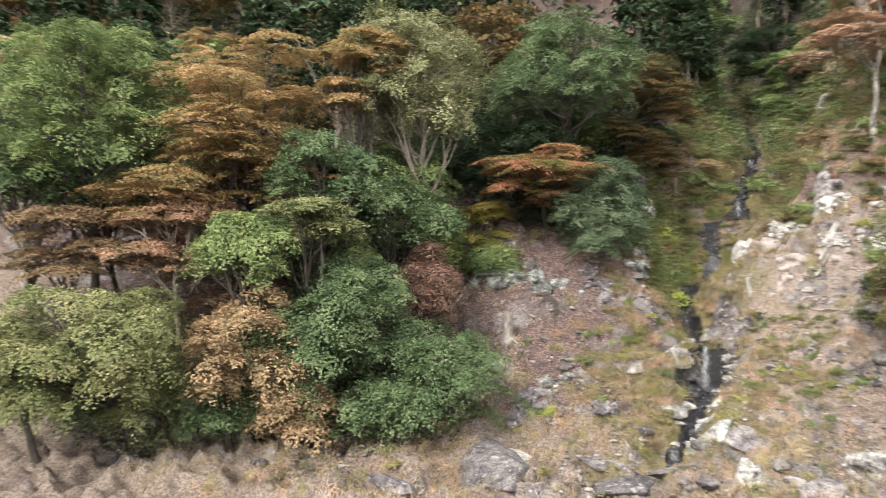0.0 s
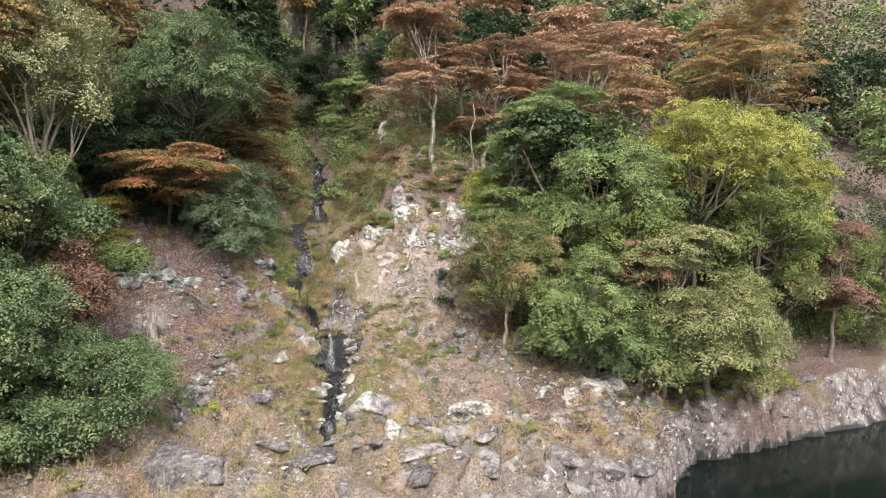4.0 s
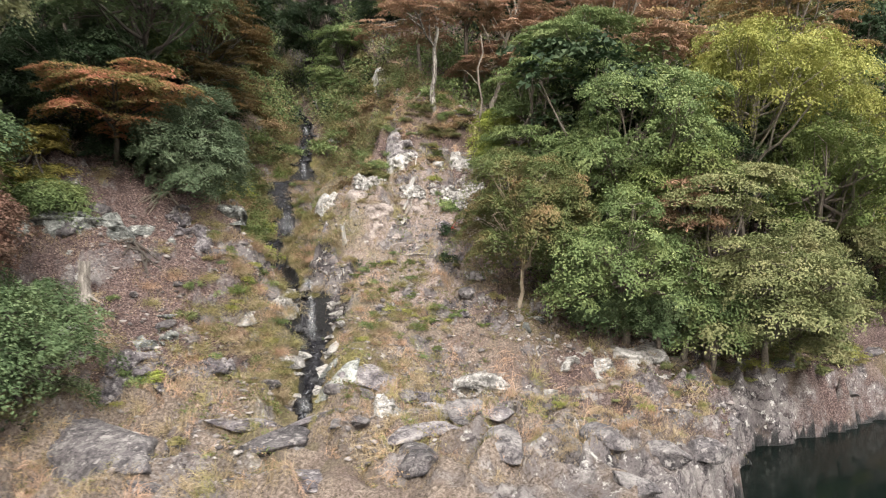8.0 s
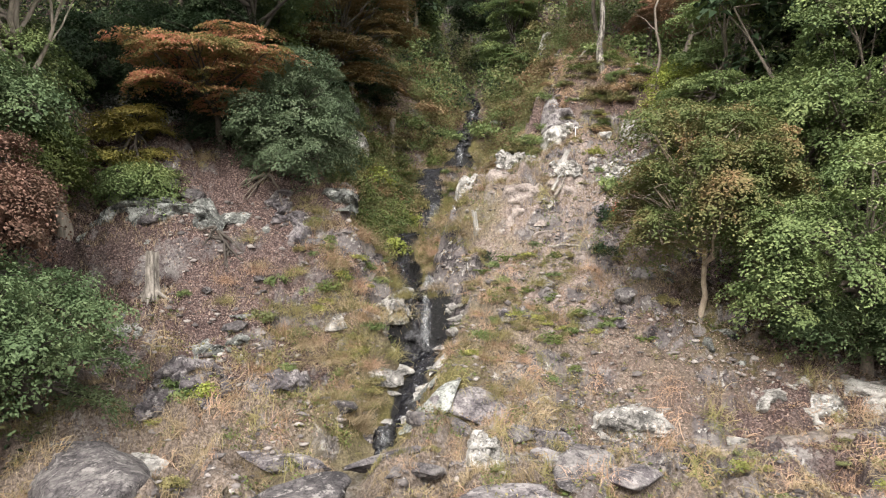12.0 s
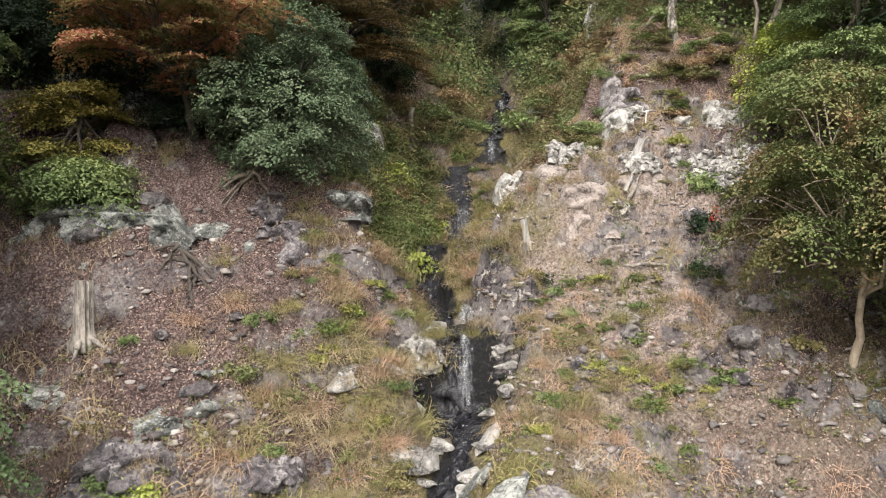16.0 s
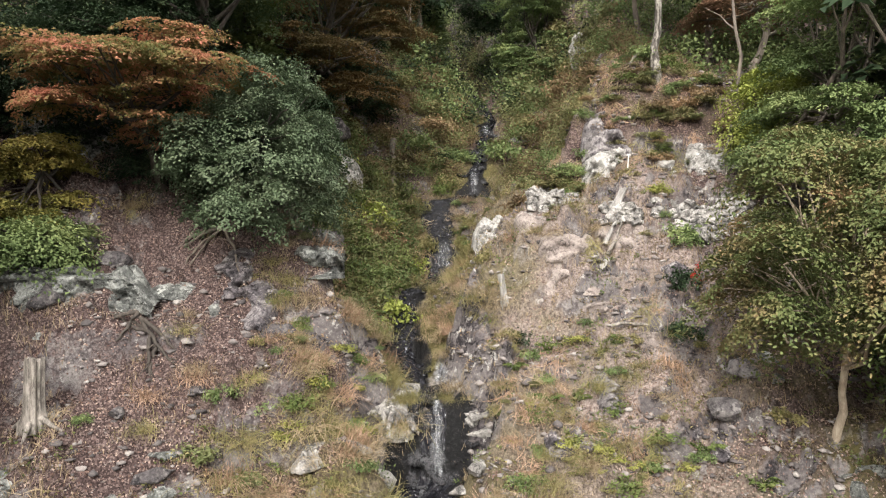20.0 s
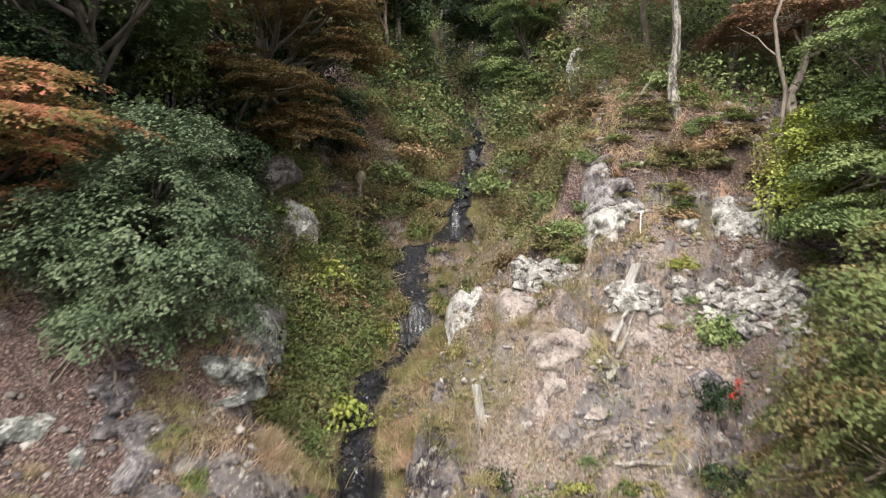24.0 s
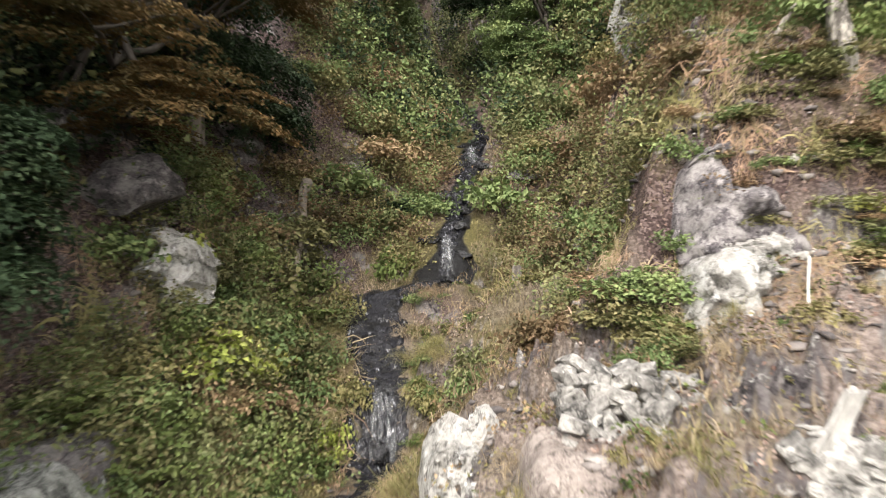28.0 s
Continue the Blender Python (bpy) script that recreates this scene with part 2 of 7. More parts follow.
def rock_mat(name, dark, mid, pale, patch=0.55, spots=0.5):
    """Weathered rock: grey with lichen patches, seams and stains; each rock a little lighter or darker."""
    m, n, l, b = node_mat(name)
    c = n.new("ShaderNodeNewGeometry")
    pos = c.outputs["Position"]
    a = noise_node(n, l, pos, 1.9, 8, 0.68)
    f = noise_node(n, l, pos, 16, 6, 0.75)
    spot = noise_node(n, l, pos, 4.2, 8, 0.72)
    r = ramp(n, [(0.3, dark), (0.47, mid), (patch + 0.08, pale)])
    mx = n.new("ShaderNodeMath")
    mx.operation = "MULTIPLY_ADD"
    mx.inputs[1].default_value = 0.6
    l.new(f.outputs[0], mx.inputs[0])
    sub = n.new("ShaderNodeMath")
    sub.operation = "SUBTRACT"
    sub.inputs[1].default_value = 0.3
    l.new(a.outputs[0], sub.inputs[0])
    l.new(sub.outputs[0], mx.inputs[2])
    # seams
    half = n.new("ShaderNodeMath")
    half.operation = "SUBTRACT"
    half.inputs[1].default_value = 0.5
    seam = noise_node(n, l, pos, 2.6, 4, 0.6)
    l.new(seam.outputs[0], half.inputs[0])
    away = n.new("ShaderNodeMath")
    away.operation = "ABSOLUTE"
    l.new(half.outputs[0], away.inputs[0])
    cut = n.new("ShaderNodeMapRange")
    cut.inputs[1].default_value, cut.inputs[2].default_value, cut.inputs[3].default_value, cut.inputs[4].default_value = 0.0, 0.03, -0.16, 0.0
    l.new(away.outputs[0], cut.inputs[0])
    info = n.new("ShaderNodeObjectInfo")
    own = n.new("ShaderNodeMath")
    own.operation = "MULTIPLY_ADD"
    own.inputs[1].default_value = 0.14
    l.new(info.outputs["Random"], own.inputs[0])
    l.new(cut.outputs[0], own.inputs[2])
    tot = n.new("ShaderNodeMath")
    tot.operation = "ADD"
    l.new(mx.outputs[0], tot.inputs[0])
    l.new(own.outputs[0], tot.inputs[1])
    base = n.new("ShaderNodeMath")
    base.operation = "SUBTRACT"
    base.inputs[1].default_value = 0.07
    l.new(tot.outputs[0], base.inputs[0])
    l.new(base.outputs[0], r.inputs[0])
    lichen = n.new("ShaderNodeMapRange")
    lichen.inputs[1].default_value, lichen.inputs[2].default_value, lichen.inputs[4].default_value = 0.56, 0.61, min(1.0, 1.7 * spots)
    l.new(spot.outputs[0], lichen.inputs[0])
    mixc = n.new("ShaderNodeMixRGB")
    l.new(lichen.outputs[0], mixc.inputs[0])
    l.new(r.outputs[0], mixc.inputs[1])
    mixc.inputs[2].default_value = (*[min(0.54, 0.1 * x + 1.2 * y) for x, y in zip(mid, pale)], 1)
    l.new(mixc.outputs[0], b.inputs["Base Color"])
    b.inputs["Roughness"].default_value = 0.85
    bump = n.new("ShaderNodeBump")
    bump.inputs["Strength"].default_value = 0.9
    bump.inputs["Distance"].default_value = 0.08
    l.new(tot.outputs[0], bump.inputs["Height"])
    l.new(bump.outputs[0], b.inputs["Normal"])
    return m


def terrain_mat():
    """Soil with dead leaves, bare rock on the steep parts, moss and dry grass between."""
    m, n, l, b = node_mat("hillside_soil")
    g = n.new("ShaderNodeNewGeometry")
    pos = g.outputs["Position"]
    cover = n.new("ShaderNodeAttribute")
    cover.attribute_name = "cover"
    sep = n.new("ShaderNodeSeparateColor")
    l.new(cover.outputs["Color"], sep.inputs[0])
    big = noise_node(n, l, pos, 0.9, 5, 0.65)
    fine = noise_node(n, l, pos, 13, 8, 0.8)
    speck = n.new("ShaderNodeTexVoronoi")
    speck.inputs["Scale"].default_value = 30
    l.new(pos, speck.inputs["Vector"])
    leaf = ramp(n, [(0.0, (0.025, 0.016, 0.015)), (0.35, (0.053, 0.035, 0.033)), (0.62, (0.088, 0.059, 0.055)), (1.0, (0.19, 0.145, 0.135))])
    sepc = n.new("ShaderNodeSeparateColor")
    l.new(speck.outputs["Color"], sepc.inputs[0])
    l.new(sepc.outputs[0], leaf.inputs[0])
    soil = ramp(n, [(0.37, (0.032, 0.025, 0.02)), (0.5, (0.14, 0.11, 0.09)), (0.62, (0.31, 0.26, 0.225))])
    l.new(fine.outputs[0], soil.inputs[0])
    pale_soil = ramp(n, [(0.36, (0.055, 0.042, 0.037)), (0.49, (0.18, 0.143, 0.128)), (0.63, (0.38, 0.322, 0.295))])
    l.new(fine.outputs[0], pale_soil.inputs[0])
    bare = n.new("ShaderNodeAttribute")
    bare.attribute_name = "bare"
    rock = ramp(n, [(0.36, (0.016, 0.014, 0.016)), (0.45, (0.072, 0.063, 0.066)), (0.54, (0.138, 0.124, 0.124)), (0.64, (0.25, 0.232, 0.222))])
    comb = n.new("ShaderNodeMixRGB")
    comb.inputs[0].default_value = 0.5
    l.new(big.outputs[0], comb.inputs[1])
    l.new(fine.outputs[0], comb.inputs[2])
    seam = noise_node(n, l, pos, 1.1, 5, 0.6)
    half = n.new("ShaderNodeMath")
    half.operation = "SUBTRACT"
    half.inputs[1].default_value = 0.5
    l.new(seam.outputs[0], half.inputs[0])
    away = n.new("ShaderNodeMath")
    away.operation = "ABSOLUTE"
    l.new(half.outputs[0], away.inputs[0])
    open_crack = n.new("ShaderNodeMapRange")
    open_crack.inputs[1].default_value, open_crack.inputs[2].default_value, open_crack.inputs[3].default_value, open_crack.inputs[4].default_value = 0.0, 0.035, -0.12, 0.02
    l.new(away.outputs[0], open_crack.inputs[0])
    worn = n.new("ShaderNodeMath")
    worn.operation = "ADD"
    l.new(comb.outputs[0], worn.inputs[0])
    l.new(open_crack.outputs[0], worn.inputs[1])
    l.new(worn.outputs[0], rock.inputs[0])
    grass = ramp(n, [(0.35, (0.037, 0.036, 0.013)), (0.55, (0.118, 0.104, 0.041)), (0.72, (0.252, 0.200, 0.104))])
    l.new(fine.outputs[0], grass.inputs[0])

    def blend(fac, c1, c2):
        x = n.new("ShaderNodeMixRGB")
        l.new(fac, x.inputs[0])
        l.new(c1, x.inputs[1])
        l.new(c2, x.inputs[2])
        return x.outputs[0]

    def mask(src, soft):
        """The cover's weight, broken up by the fine noise."""
        a = n.new("ShaderNodeMath")
        a.operation = "ADD"
        l.new(src, a.inputs[0])
        l.new(comb.outputs[0], a.inputs[1])
        w = n.new("ShaderNodeMapRange")
        w.inputs[1].default_value, w.inputs[2].default_value = 1.0 - soft, 1.0 + soft
        l.new(a.outputs[0], w.inputs[0])
        return w.outputs[0]

    dirt = blend(mask(bare.outputs["Fac"], 0.2), soil.outputs[0], pale_soil.outputs[0])
    col = blend(mask(sep.outputs[1], 0.12), dirt, leaf.outputs[0])
    col = blend(mask(sep.outputs[2], 0.15), col, grass.outputs[0])
    lichen = noise_node(n, l, pos, 3.4, 8, 0.72)
    crust = n.new("ShaderNodeMapRange")
    crust.inputs[1].default_value, crust.inputs[2].default_value, crust.inputs[4].default_value = 0.575, 0.615, 0.9
    l.new(lichen.outputs[0], crust.inputs[0])
    pale = n.new("ShaderNodeRGB")
    pale.outputs[0].default_value = (0.4, 0.39, 0.37, 1)
    stone = blend(crust.outputs[0], rock.outputs[0], pale.outputs[0])
    col = blend(mask(sep.outputs[0], 0.07), col, stone)
    wet = n.new("ShaderNodeAttribute")
    wet.attribute_name = "wet"
    soaked = ramp(n, [(0.38, (0.004, 0.004, 0.005)), (0.54, (0.011, 0.011, 0.012)), (0.7, (0.06, 0.057, 0.055))])
    l.new(fine.outputs[0], soaked.inputs[0])
    wm = mask(wet.outputs["Fac"], 0.1)
    b.inputs["Specular IOR Level"].default_value = 0.22
    col = blend(wm, col, soaked.outputs[0])
    l.new(col, b.inputs["Base Color"])
    dry = n.new("ShaderNodeMapRange")
    dry.inputs[3].default_value, dry.inputs[4].default_value = 0.9, 0.38
    l.new(wm, dry.inputs[0])
    l.new(dry.outputs[0], b.inputs["Roughness"])
    bump = n.new("ShaderNodeBump")
    bump.inputs["Strength"].default_value = 0.8
    bump.inputs["Distance"].default_value = 0.08
    l.new(fine.outputs[0], bump.inputs["Height"])
    l.new(bump.outputs[0], b.inputs["Normal"])
    return m


M_GROUND = terrain_mat()
M_BARK = bark_mat("grey_bark", (0.054, 0.042, 0.035), (0.200, 0.169, 0.139))
M_PALEBARK = bark_mat("pale_bark", (0.077, 0.065, 0.052), (0.262, 0.227, 0.189))
M_DEAD = bark_mat("weathered_wood", (0.07, 0.06, 0.052), (0.3, 0.272, 0.242), 0.4, 0.62)
M_ROCK = rock_mat("grey_rock", (0.018, 0.016, 0.019), (0.082, 0.073, 0.077), (0.22, 0.206, 0.2), 0.6)
M_PALEROCK = rock_mat("pale_rock", (0.07, 0.066, 0.062), (0.3, 0.288, 0.272), (0.46, 0.45, 0.43), 0.53)
M_STONE = rock_mat("wall_stone", (0.05, 0.048, 0.046), (0.22, 0.21, 0.2), (0.42, 0.405, 0.385), 0.55)
M_PINKROCK = rock_mat("bare_pinkish_rock", (0.05, 0.041, 0.038), (0.2, 0.166, 0.152), (0.34, 0.295, 0.27), 0.58, 0.05)
M_PURPLEROCK = rock_mat("purple_grey_rock", (0.022, 0.019, 0.023), (0.098, 0.086, 0.094), (0.27, 0.252, 0.25), 0.6)
M_LEDGEROCK = rock_mat("grey_green_rock", (0.025, 0.027, 0.026), (0.11, 0.115, 0.109), (0.34, 0.35, 0.332), 0.57)
M_MOTTLED = bark_mat("mottled_pale_bark", (0.045, 0.038, 0.032), (0.29, 0.27, 0.24), 0.46, 0.58)
M_BLEACHED = bark_mat("bleached_wood", (0.15, 0.143, 0.135), (0.4, 0.388, 0.372))
M_PEELED = bark_mat("pale_peeled_wood", (0.2, 0.155, 0.115), (0.46, 0.385, 0.3))
M_DARKBARK = bark_mat("dark_bark", (0.022, 0.018, 0.015), (0.075, 0.062, 0.052))
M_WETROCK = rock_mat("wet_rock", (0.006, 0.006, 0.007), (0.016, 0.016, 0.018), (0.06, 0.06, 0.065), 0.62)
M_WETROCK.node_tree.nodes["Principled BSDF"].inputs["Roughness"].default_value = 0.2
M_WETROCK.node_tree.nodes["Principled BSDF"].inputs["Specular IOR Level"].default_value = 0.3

GREEN = leaf_mat("green_leaves", [(0.05, (0.053, 0.083, 0.034)), (0.5, (0.155, 0.208, 0.084)), (0.95, (0.325, 0.37, 0.16))])
# evergreen colour; also serves dark leaf masses that stand in for shade
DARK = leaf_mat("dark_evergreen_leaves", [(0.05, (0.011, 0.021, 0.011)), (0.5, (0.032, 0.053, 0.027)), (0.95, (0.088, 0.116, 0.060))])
GREY = leaf_mat("grey_green_leaves", [(0.05, (0.04, 0.062, 0.033)), (0.5, (0.098, 0.135, 0.077)), (0.95, (0.21, 0.25, 0.16))], 0.35)
ORANGE = leaf_mat("orange_brown_leaves", [(0.05, (0.11, 0.11, 0.05)), (0.35, (0.235, 0.18, 0.08)), (0.65, (0.34, 0.22, 0.11)), (0.95, (0.45, 0.295, 0.17))], 0.5, 0.38)
BROWN = leaf_mat("red_brown_leaves", [(0.05, (0.11, 0.1, 0.056)), (0.45, (0.27, 0.17, 0.11)), (0.95, (0.48, 0.3, 0.215))])
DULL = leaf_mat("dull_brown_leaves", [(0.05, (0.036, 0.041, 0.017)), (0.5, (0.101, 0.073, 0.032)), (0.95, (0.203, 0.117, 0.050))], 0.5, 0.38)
RED = leaf_mat("red_orange_leaves", [(0.1, (0.05, 0.078, 0.03)), (0.36, (0.17, 0.155, 0.06)), (0.55, (0.34, 0.185, 0.1)), (0.8, (0.48, 0.185, 0.135))], 0.5, 0.5)
YELLOW = leaf_mat("yellow_green_leaves", [(0.05, (0.11, 0.14, 0.036)), (0.5, (0.265, 0.275, 0.08)), (0.95, (0.44, 0.41, 0.14))])
LIME = leaf_mat("lime_leaves", [(0.05, (0.055, 0.085, 0.027)), (0.5, (0.125, 0.16, 0.053)), (0.95, (0.235, 0.255, 0.1))])
TAN = leaf_mat("tan_leaves", [(0.05, (0.12, 0.11, 0.055)), (0.5, (0.31, 0.22, 0.13)), (0.95, (0.48, 0.34, 0.22))])
OLIVE = leaf_mat("olive_leaves", [(0.05, (0.075, 0.095, 0.04)), (0.5, (0.185, 0.202, 0.092)), (0.95, (0.35, 0.325, 0.175))])
PALE = leaf_mat("pale_yellow_green_leaves", [(0.05, (0.100, 0.110, 0.055)), (0.5, (0.220, 0.230, 0.120)), (0.95, (0.380, 0.375, 0.240))])
MAROON = leaf_mat("maroon_leaves", [(0.05, (0.093, 0.077, 0.051)), (0.5, (0.196, 0.119, 0.093)), (0.95, (0.331, 0.207, 0.160))])
STRAW = leaf_mat("dry_grass_blades", [(0.05, (0.1, 0.083, 0.045)), (0.5, (0.225, 0.172, 0.105)), (0.95, (0.38, 0.305, 0.205))], 0.6, 0.2, 0.6)
PINKGRASS = leaf_mat("dry_pinkish_grass_blades", [(0.05, (0.13, 0.085, 0.055)), (0.5, (0.31, 0.2, 0.135)), (0.95, (0.47, 0.33, 0.24))], 0.6, 0.2, 0.6)
GRASS = leaf_mat("green_grass_blades", [(0.05, (0.07, 0.078, 0.027)), (0.5, (0.16, 0.152, 0.063)), (0.95, (0.3, 0.26, 0.128))], 0.6, 0.2, 0.6)
MIDGREEN = leaf_mat("deep_green_leaves", [(0.05, (0.036, 0.062, 0.031)), (0.5, (0.104, 0.15, 0.072)), (0.95, (0.235, 0.29, 0.15))])
BRIGHT = leaf_mat("bright_yellow_green_leaves", [(0.05, (0.13, 0.17, 0.04)), (0.5, (0.29, 0.33, 0.08)), (0.95, (0.43, 0.46, 0.15))])
GOLD = leaf_mat("golden_yellow_leaves", [(0.05, (0.1, 0.11, 0.035)), (0.5, (0.25, 0.225, 0.065)), (0.95, (0.42, 0.32, 0.105))])
RUST = leaf_mat("rusty_brown_leaves", [(0.05, (0.06, 0.055, 0.028)), (0.45, (0.17, 0.12, 0.07)), (0.95, (0.33, 0.22, 0.14))])
SPUR = leaf_mat("dry_olive_leaves", [(0.05, (0.06, 0.066, 0.03)), (0.5, (0.17, 0.163, 0.075)), (0.95, (0.33, 0.275, 0.145))])
RED_FLOWER = leaf_mat("red_berries", [(0.1, (0.35, 0.02, 0.015)), (0.9, (0.6, 0.05, 0.04))])
LITTER = leaf_mat("fallen_leaves", [(0.05, (0.04, 0.023, 0.019)), (0.45, (0.115, 0.07, 0.058)), (0.75, (0.2, 0.135, 0.113)), (0.98, (0.33, 0.255, 0.215))], 0.7, 0.0, 0.8)


def water_mat(name, colour, rough, foam_and_glints):
    m, n, l, b = node_mat(name)
    g = n.new("ShaderNodeNewGeometry")
    b.inputs["Roughness"].default_value = rough
    b.inputs["IOR"].default_value = 1.33 if foam_and_glints else 1.14
    b.inputs["Specular IOR Level"].default_value = 0.5 if foam_and_glints else 0.2
    flow = n.new("ShaderNodeMapping")
    flow.inputs["Scale"].default_value = (1.0, 1.0, 0.22) if foam_and_glints else (1.0, 1.0, 1.0)
    l.new(g.outputs["Position"], flow.inputs[0])
    a = noise_node(n, l, flow.outputs[0], 5.5 if foam_and_glints else 3.0, 4)
    # foam spots and sky glints are both painted into the stream's colour
    foam_glint = ramp(n, [(0.0, colour), (0.54, colour), (0.63, (0.03, 0.03, 0.036)), (0.71, (0.36, 0.37, 0.4))] if foam_and_glints else [(0.0, colour), (1.0, colour)])
    f = noise_node(n, l, flow.outputs[0], 9.0, 5, 0.6)
    l.new(f.outputs[0], foam_glint.inputs[0])
    l.new(foam_glint.outputs[0], b.inputs["Base Color"])
    bump = n.new("ShaderNodeBump")
    bump.inputs["Strength"].default_value = 1.0 if foam_and_glints else 0.1
    bump.inputs["Distance"].default_value = 0.14 if foam_and_glints else 0.04
    l.new(a.outputs[0], bump.inputs["Height"])
    l.new(bump.outputs[0], b.inputs["Normal"])
    return m


M_RIVER = water_mat("dark_river_water", (0.004, 0.007, 0.006), 0.05, False)
M_STREAM = water_mat("shallow_stream_water", (0.009, 0.009, 0.012), 0.09, True)


# ---- the ground sheet ----
def spaced(a, b, c, d, fine, coarse):
    """Grid lines from a to d, fine between b and c and wider outside."""
    return np.concatenate([b - np.geomspace(coarse, b - a + coarse, 34)[::-1] + coarse - fine, np.arange(b, c, fine), c + np.geomspace(coarse, d - c + coarse, 34) - coarse])


def build_ground():
    us = spaced(-300, -14, 32, 340, 0.12, 0.3)
    vs = spaced(-260, 17, 56, 420, 0.12, 0.3)
    U, V = np.meshgrid(us, vs)
    x, y = to_xy(U.ravel(), V.ravel())
    z = ground_z(x, y)
    nu, nv = len(us), len(vs)
    idx = np.arange(nu * nv).reshape(nv, nu)
    faces = np.stack([idx[:-1, :-1], idx[:-1, 1:], idx[1:, 1:], idx[1:, :-1]], -1).reshape(-1, 4)
    me = mesh_np("ground", np.stack([x, y, z], -1), faces, True)
    # what covers the ground: rock on steep places and the bank, dead leaves, grass
    Z = z.reshape(nv, nu)
    gu = np.gradient(Z, axis=1) / np.gradient(us)[None, :]
    gv = np.gradient(Z, axis=0) / np.gradient(vs)[:, None]
    steep = np.hypot(gu, gv).ravel()
    u, v = U.ravel(), V.ravel()
    p = np.stack([x, y, z], -1)
    d = u - curve(STREAM_U, v)
    n1, n2 = fbm(p * 0.5 + 5, 4), fbm(p * 0.9 + 31, 4)
    bank = smooth(27, 25, v)
    rock = 0.14 + 0.34 * smooth(0.9, 2.2, steep) * (1 - 0.7 * bank) + 0.2 * bank + 0.75 * (n1 - 0.5) - 0.03 * smooth(-3, -5, d) * smooth(27, 29, v) + 0.1 * smooth(1, 4, d) * smooth(44, 40, v)
    rock = rock + 0.4 * smooth(2.3, 1.3, np.abs(d)) * smooth(30, 31.2, v) * smooth(35.4, 34.2, v)
    litter = 0.35 - 0.3 * smooth(10.5, 12, u) * smooth(18.5, 16.5, u) * smooth(30, 32, v) * smooth(39.5, 38, v) + 0.36 * smooth(0, -3, d) * smooth(26, 29, v) + 0.3 * smooth(14, 20, u) + 0.6 * (n2 - 0.5) + 0.3 * smooth(44, 50, v)
    top = smooth(14.5, 15.5, u) * smooth(21.5, 20.5, u) * smooth(38.1, 38.6, v) * smooth(46, 44, v)
    rock = rock - 0.45 * top * smooth(0.42, 0.5, n2)
    litter = litter + 0.3 * top
    grass = 0.32 - 0.15 * smooth(-3, -5, d) + 0.7 * (fbm(p * 0.45 + 77, 3) - 0.5) + 0.2 * smooth(4, 1, np.abs(d)) * (1 - smooth(30, 31.2, v) * smooth(35.4, 34.2, v)) - 0.15 * bank
    col = np.stack([rock, litter, grass, np.ones_like(rock)], -1).clip(0, 1).astype(np.float32)
    a = me.color_attributes.new("cover", "FLOAT_COLOR", "POINT")
    a.data.foreach_set("color", col.ravel())
    wide = 0.4 - 0.12 * smooth(30.6, 30.0, v) + 0.8 * smooth(30.5, 31.1, v) * smooth(32.6, 32.45, v) - 0.3 * smooth(32.5, 32.6, v) * smooth(33.6, 33.3, v) + 0.5 * smooth(45.8, 46.6, v) * smooth(48, 47.4, v)
    wet = smooth(0.3, -0.25, np.abs(d) - wide + (n2 - 0.5) * 1.2) * smooth(25.8, 26.6, v)
    wet = np.maximum(wet, smooth(0.45, 0.1, z + (n2 - 0.5) * 0.5))
    a = me.attributes.new("wet", "FLOAT", "POINT")
    a.data.foreach_set("value", wet.astype(np.float32))
    knob = smooth(10.5, 12, u) * smooth(19.5, 17.5, u) * smooth(29.5, 31.5, v) * smooth(38.4, 37.4, v)
    a = me.attributes.new("bare", "FLOAT", "POINT")
    a.data.foreach_set("value", (0.85 * knob + 0.3 * smooth(7, 10, u) * smooth(26, 28, v) * smooth(38.4, 37.4, v)).clip(0, 1).astype(np.float32))
    ob = part("ground", me, M_GROUND)
    tagged(ob, "steep hillside of leaf-strewn soil, pale rock and dry grass above a rocky bank", "hillside", kind="structure")


build_ground()


def build_river():
    us, vs = np.linspace(-320, 360, 60), np.linspace(-280, 45, 40)
    U, V = np.meshgrid(us, vs)
    x, y = to_xy(U.ravel(), V.ravel())
    idx = np.arange(2400).reshape(40, 60)
    faces = np.stack([idx[:-1, :-1], idx[:-1, 1:], idx[1:, 1:], idx[1:, :-1]], -1).reshape(-1, 4)
    ob = part("water", mesh_np("water", np.stack([x, y, 0 * x], -1), faces, True), M_RIVER)
    tagged(ob, "dark still river water along the rocky bank", "river", kind="structure")


build_river()


# ---- plants ----
def leaves_mesh(name, centres, normals, rand, length, width):
    """Folded diamond leaves, one for each centre, lying across its normal."""
    n = len(centres)
    normals = normals / np.linalg.norm(normals, axis=1, keepdims=True)
    t = rand.normal(size=(n, 3))
    t -= normals * (t * normals).sum(1, keepdims=True)
    t /= np.linalg.norm(t, axis=1, keepdims=True)
    s = np.cross(normals, t)
    L = (length * rand.uniform(0.7, 1.25, n))[:, None]
    W = (width * rand.uniform(0.7, 1.25, n))[:, None]
    droop = normals * L * -0.18
    v = np.stack([centres - t * L / 2 + droop, centres + s * W / 2 + normals * W * 0.14, centres + t * L / 2 + droop, centres - s * W / 2 + normals * W * 0.14], 1)
    i = np.arange(n)[:, None] * 4
    f = np.concatenate([i + np.array([[0, 1, 2]]), i + np.array([[0, 2, 3]])])
    return mesh_np(name, v.reshape(-1, 3), f)


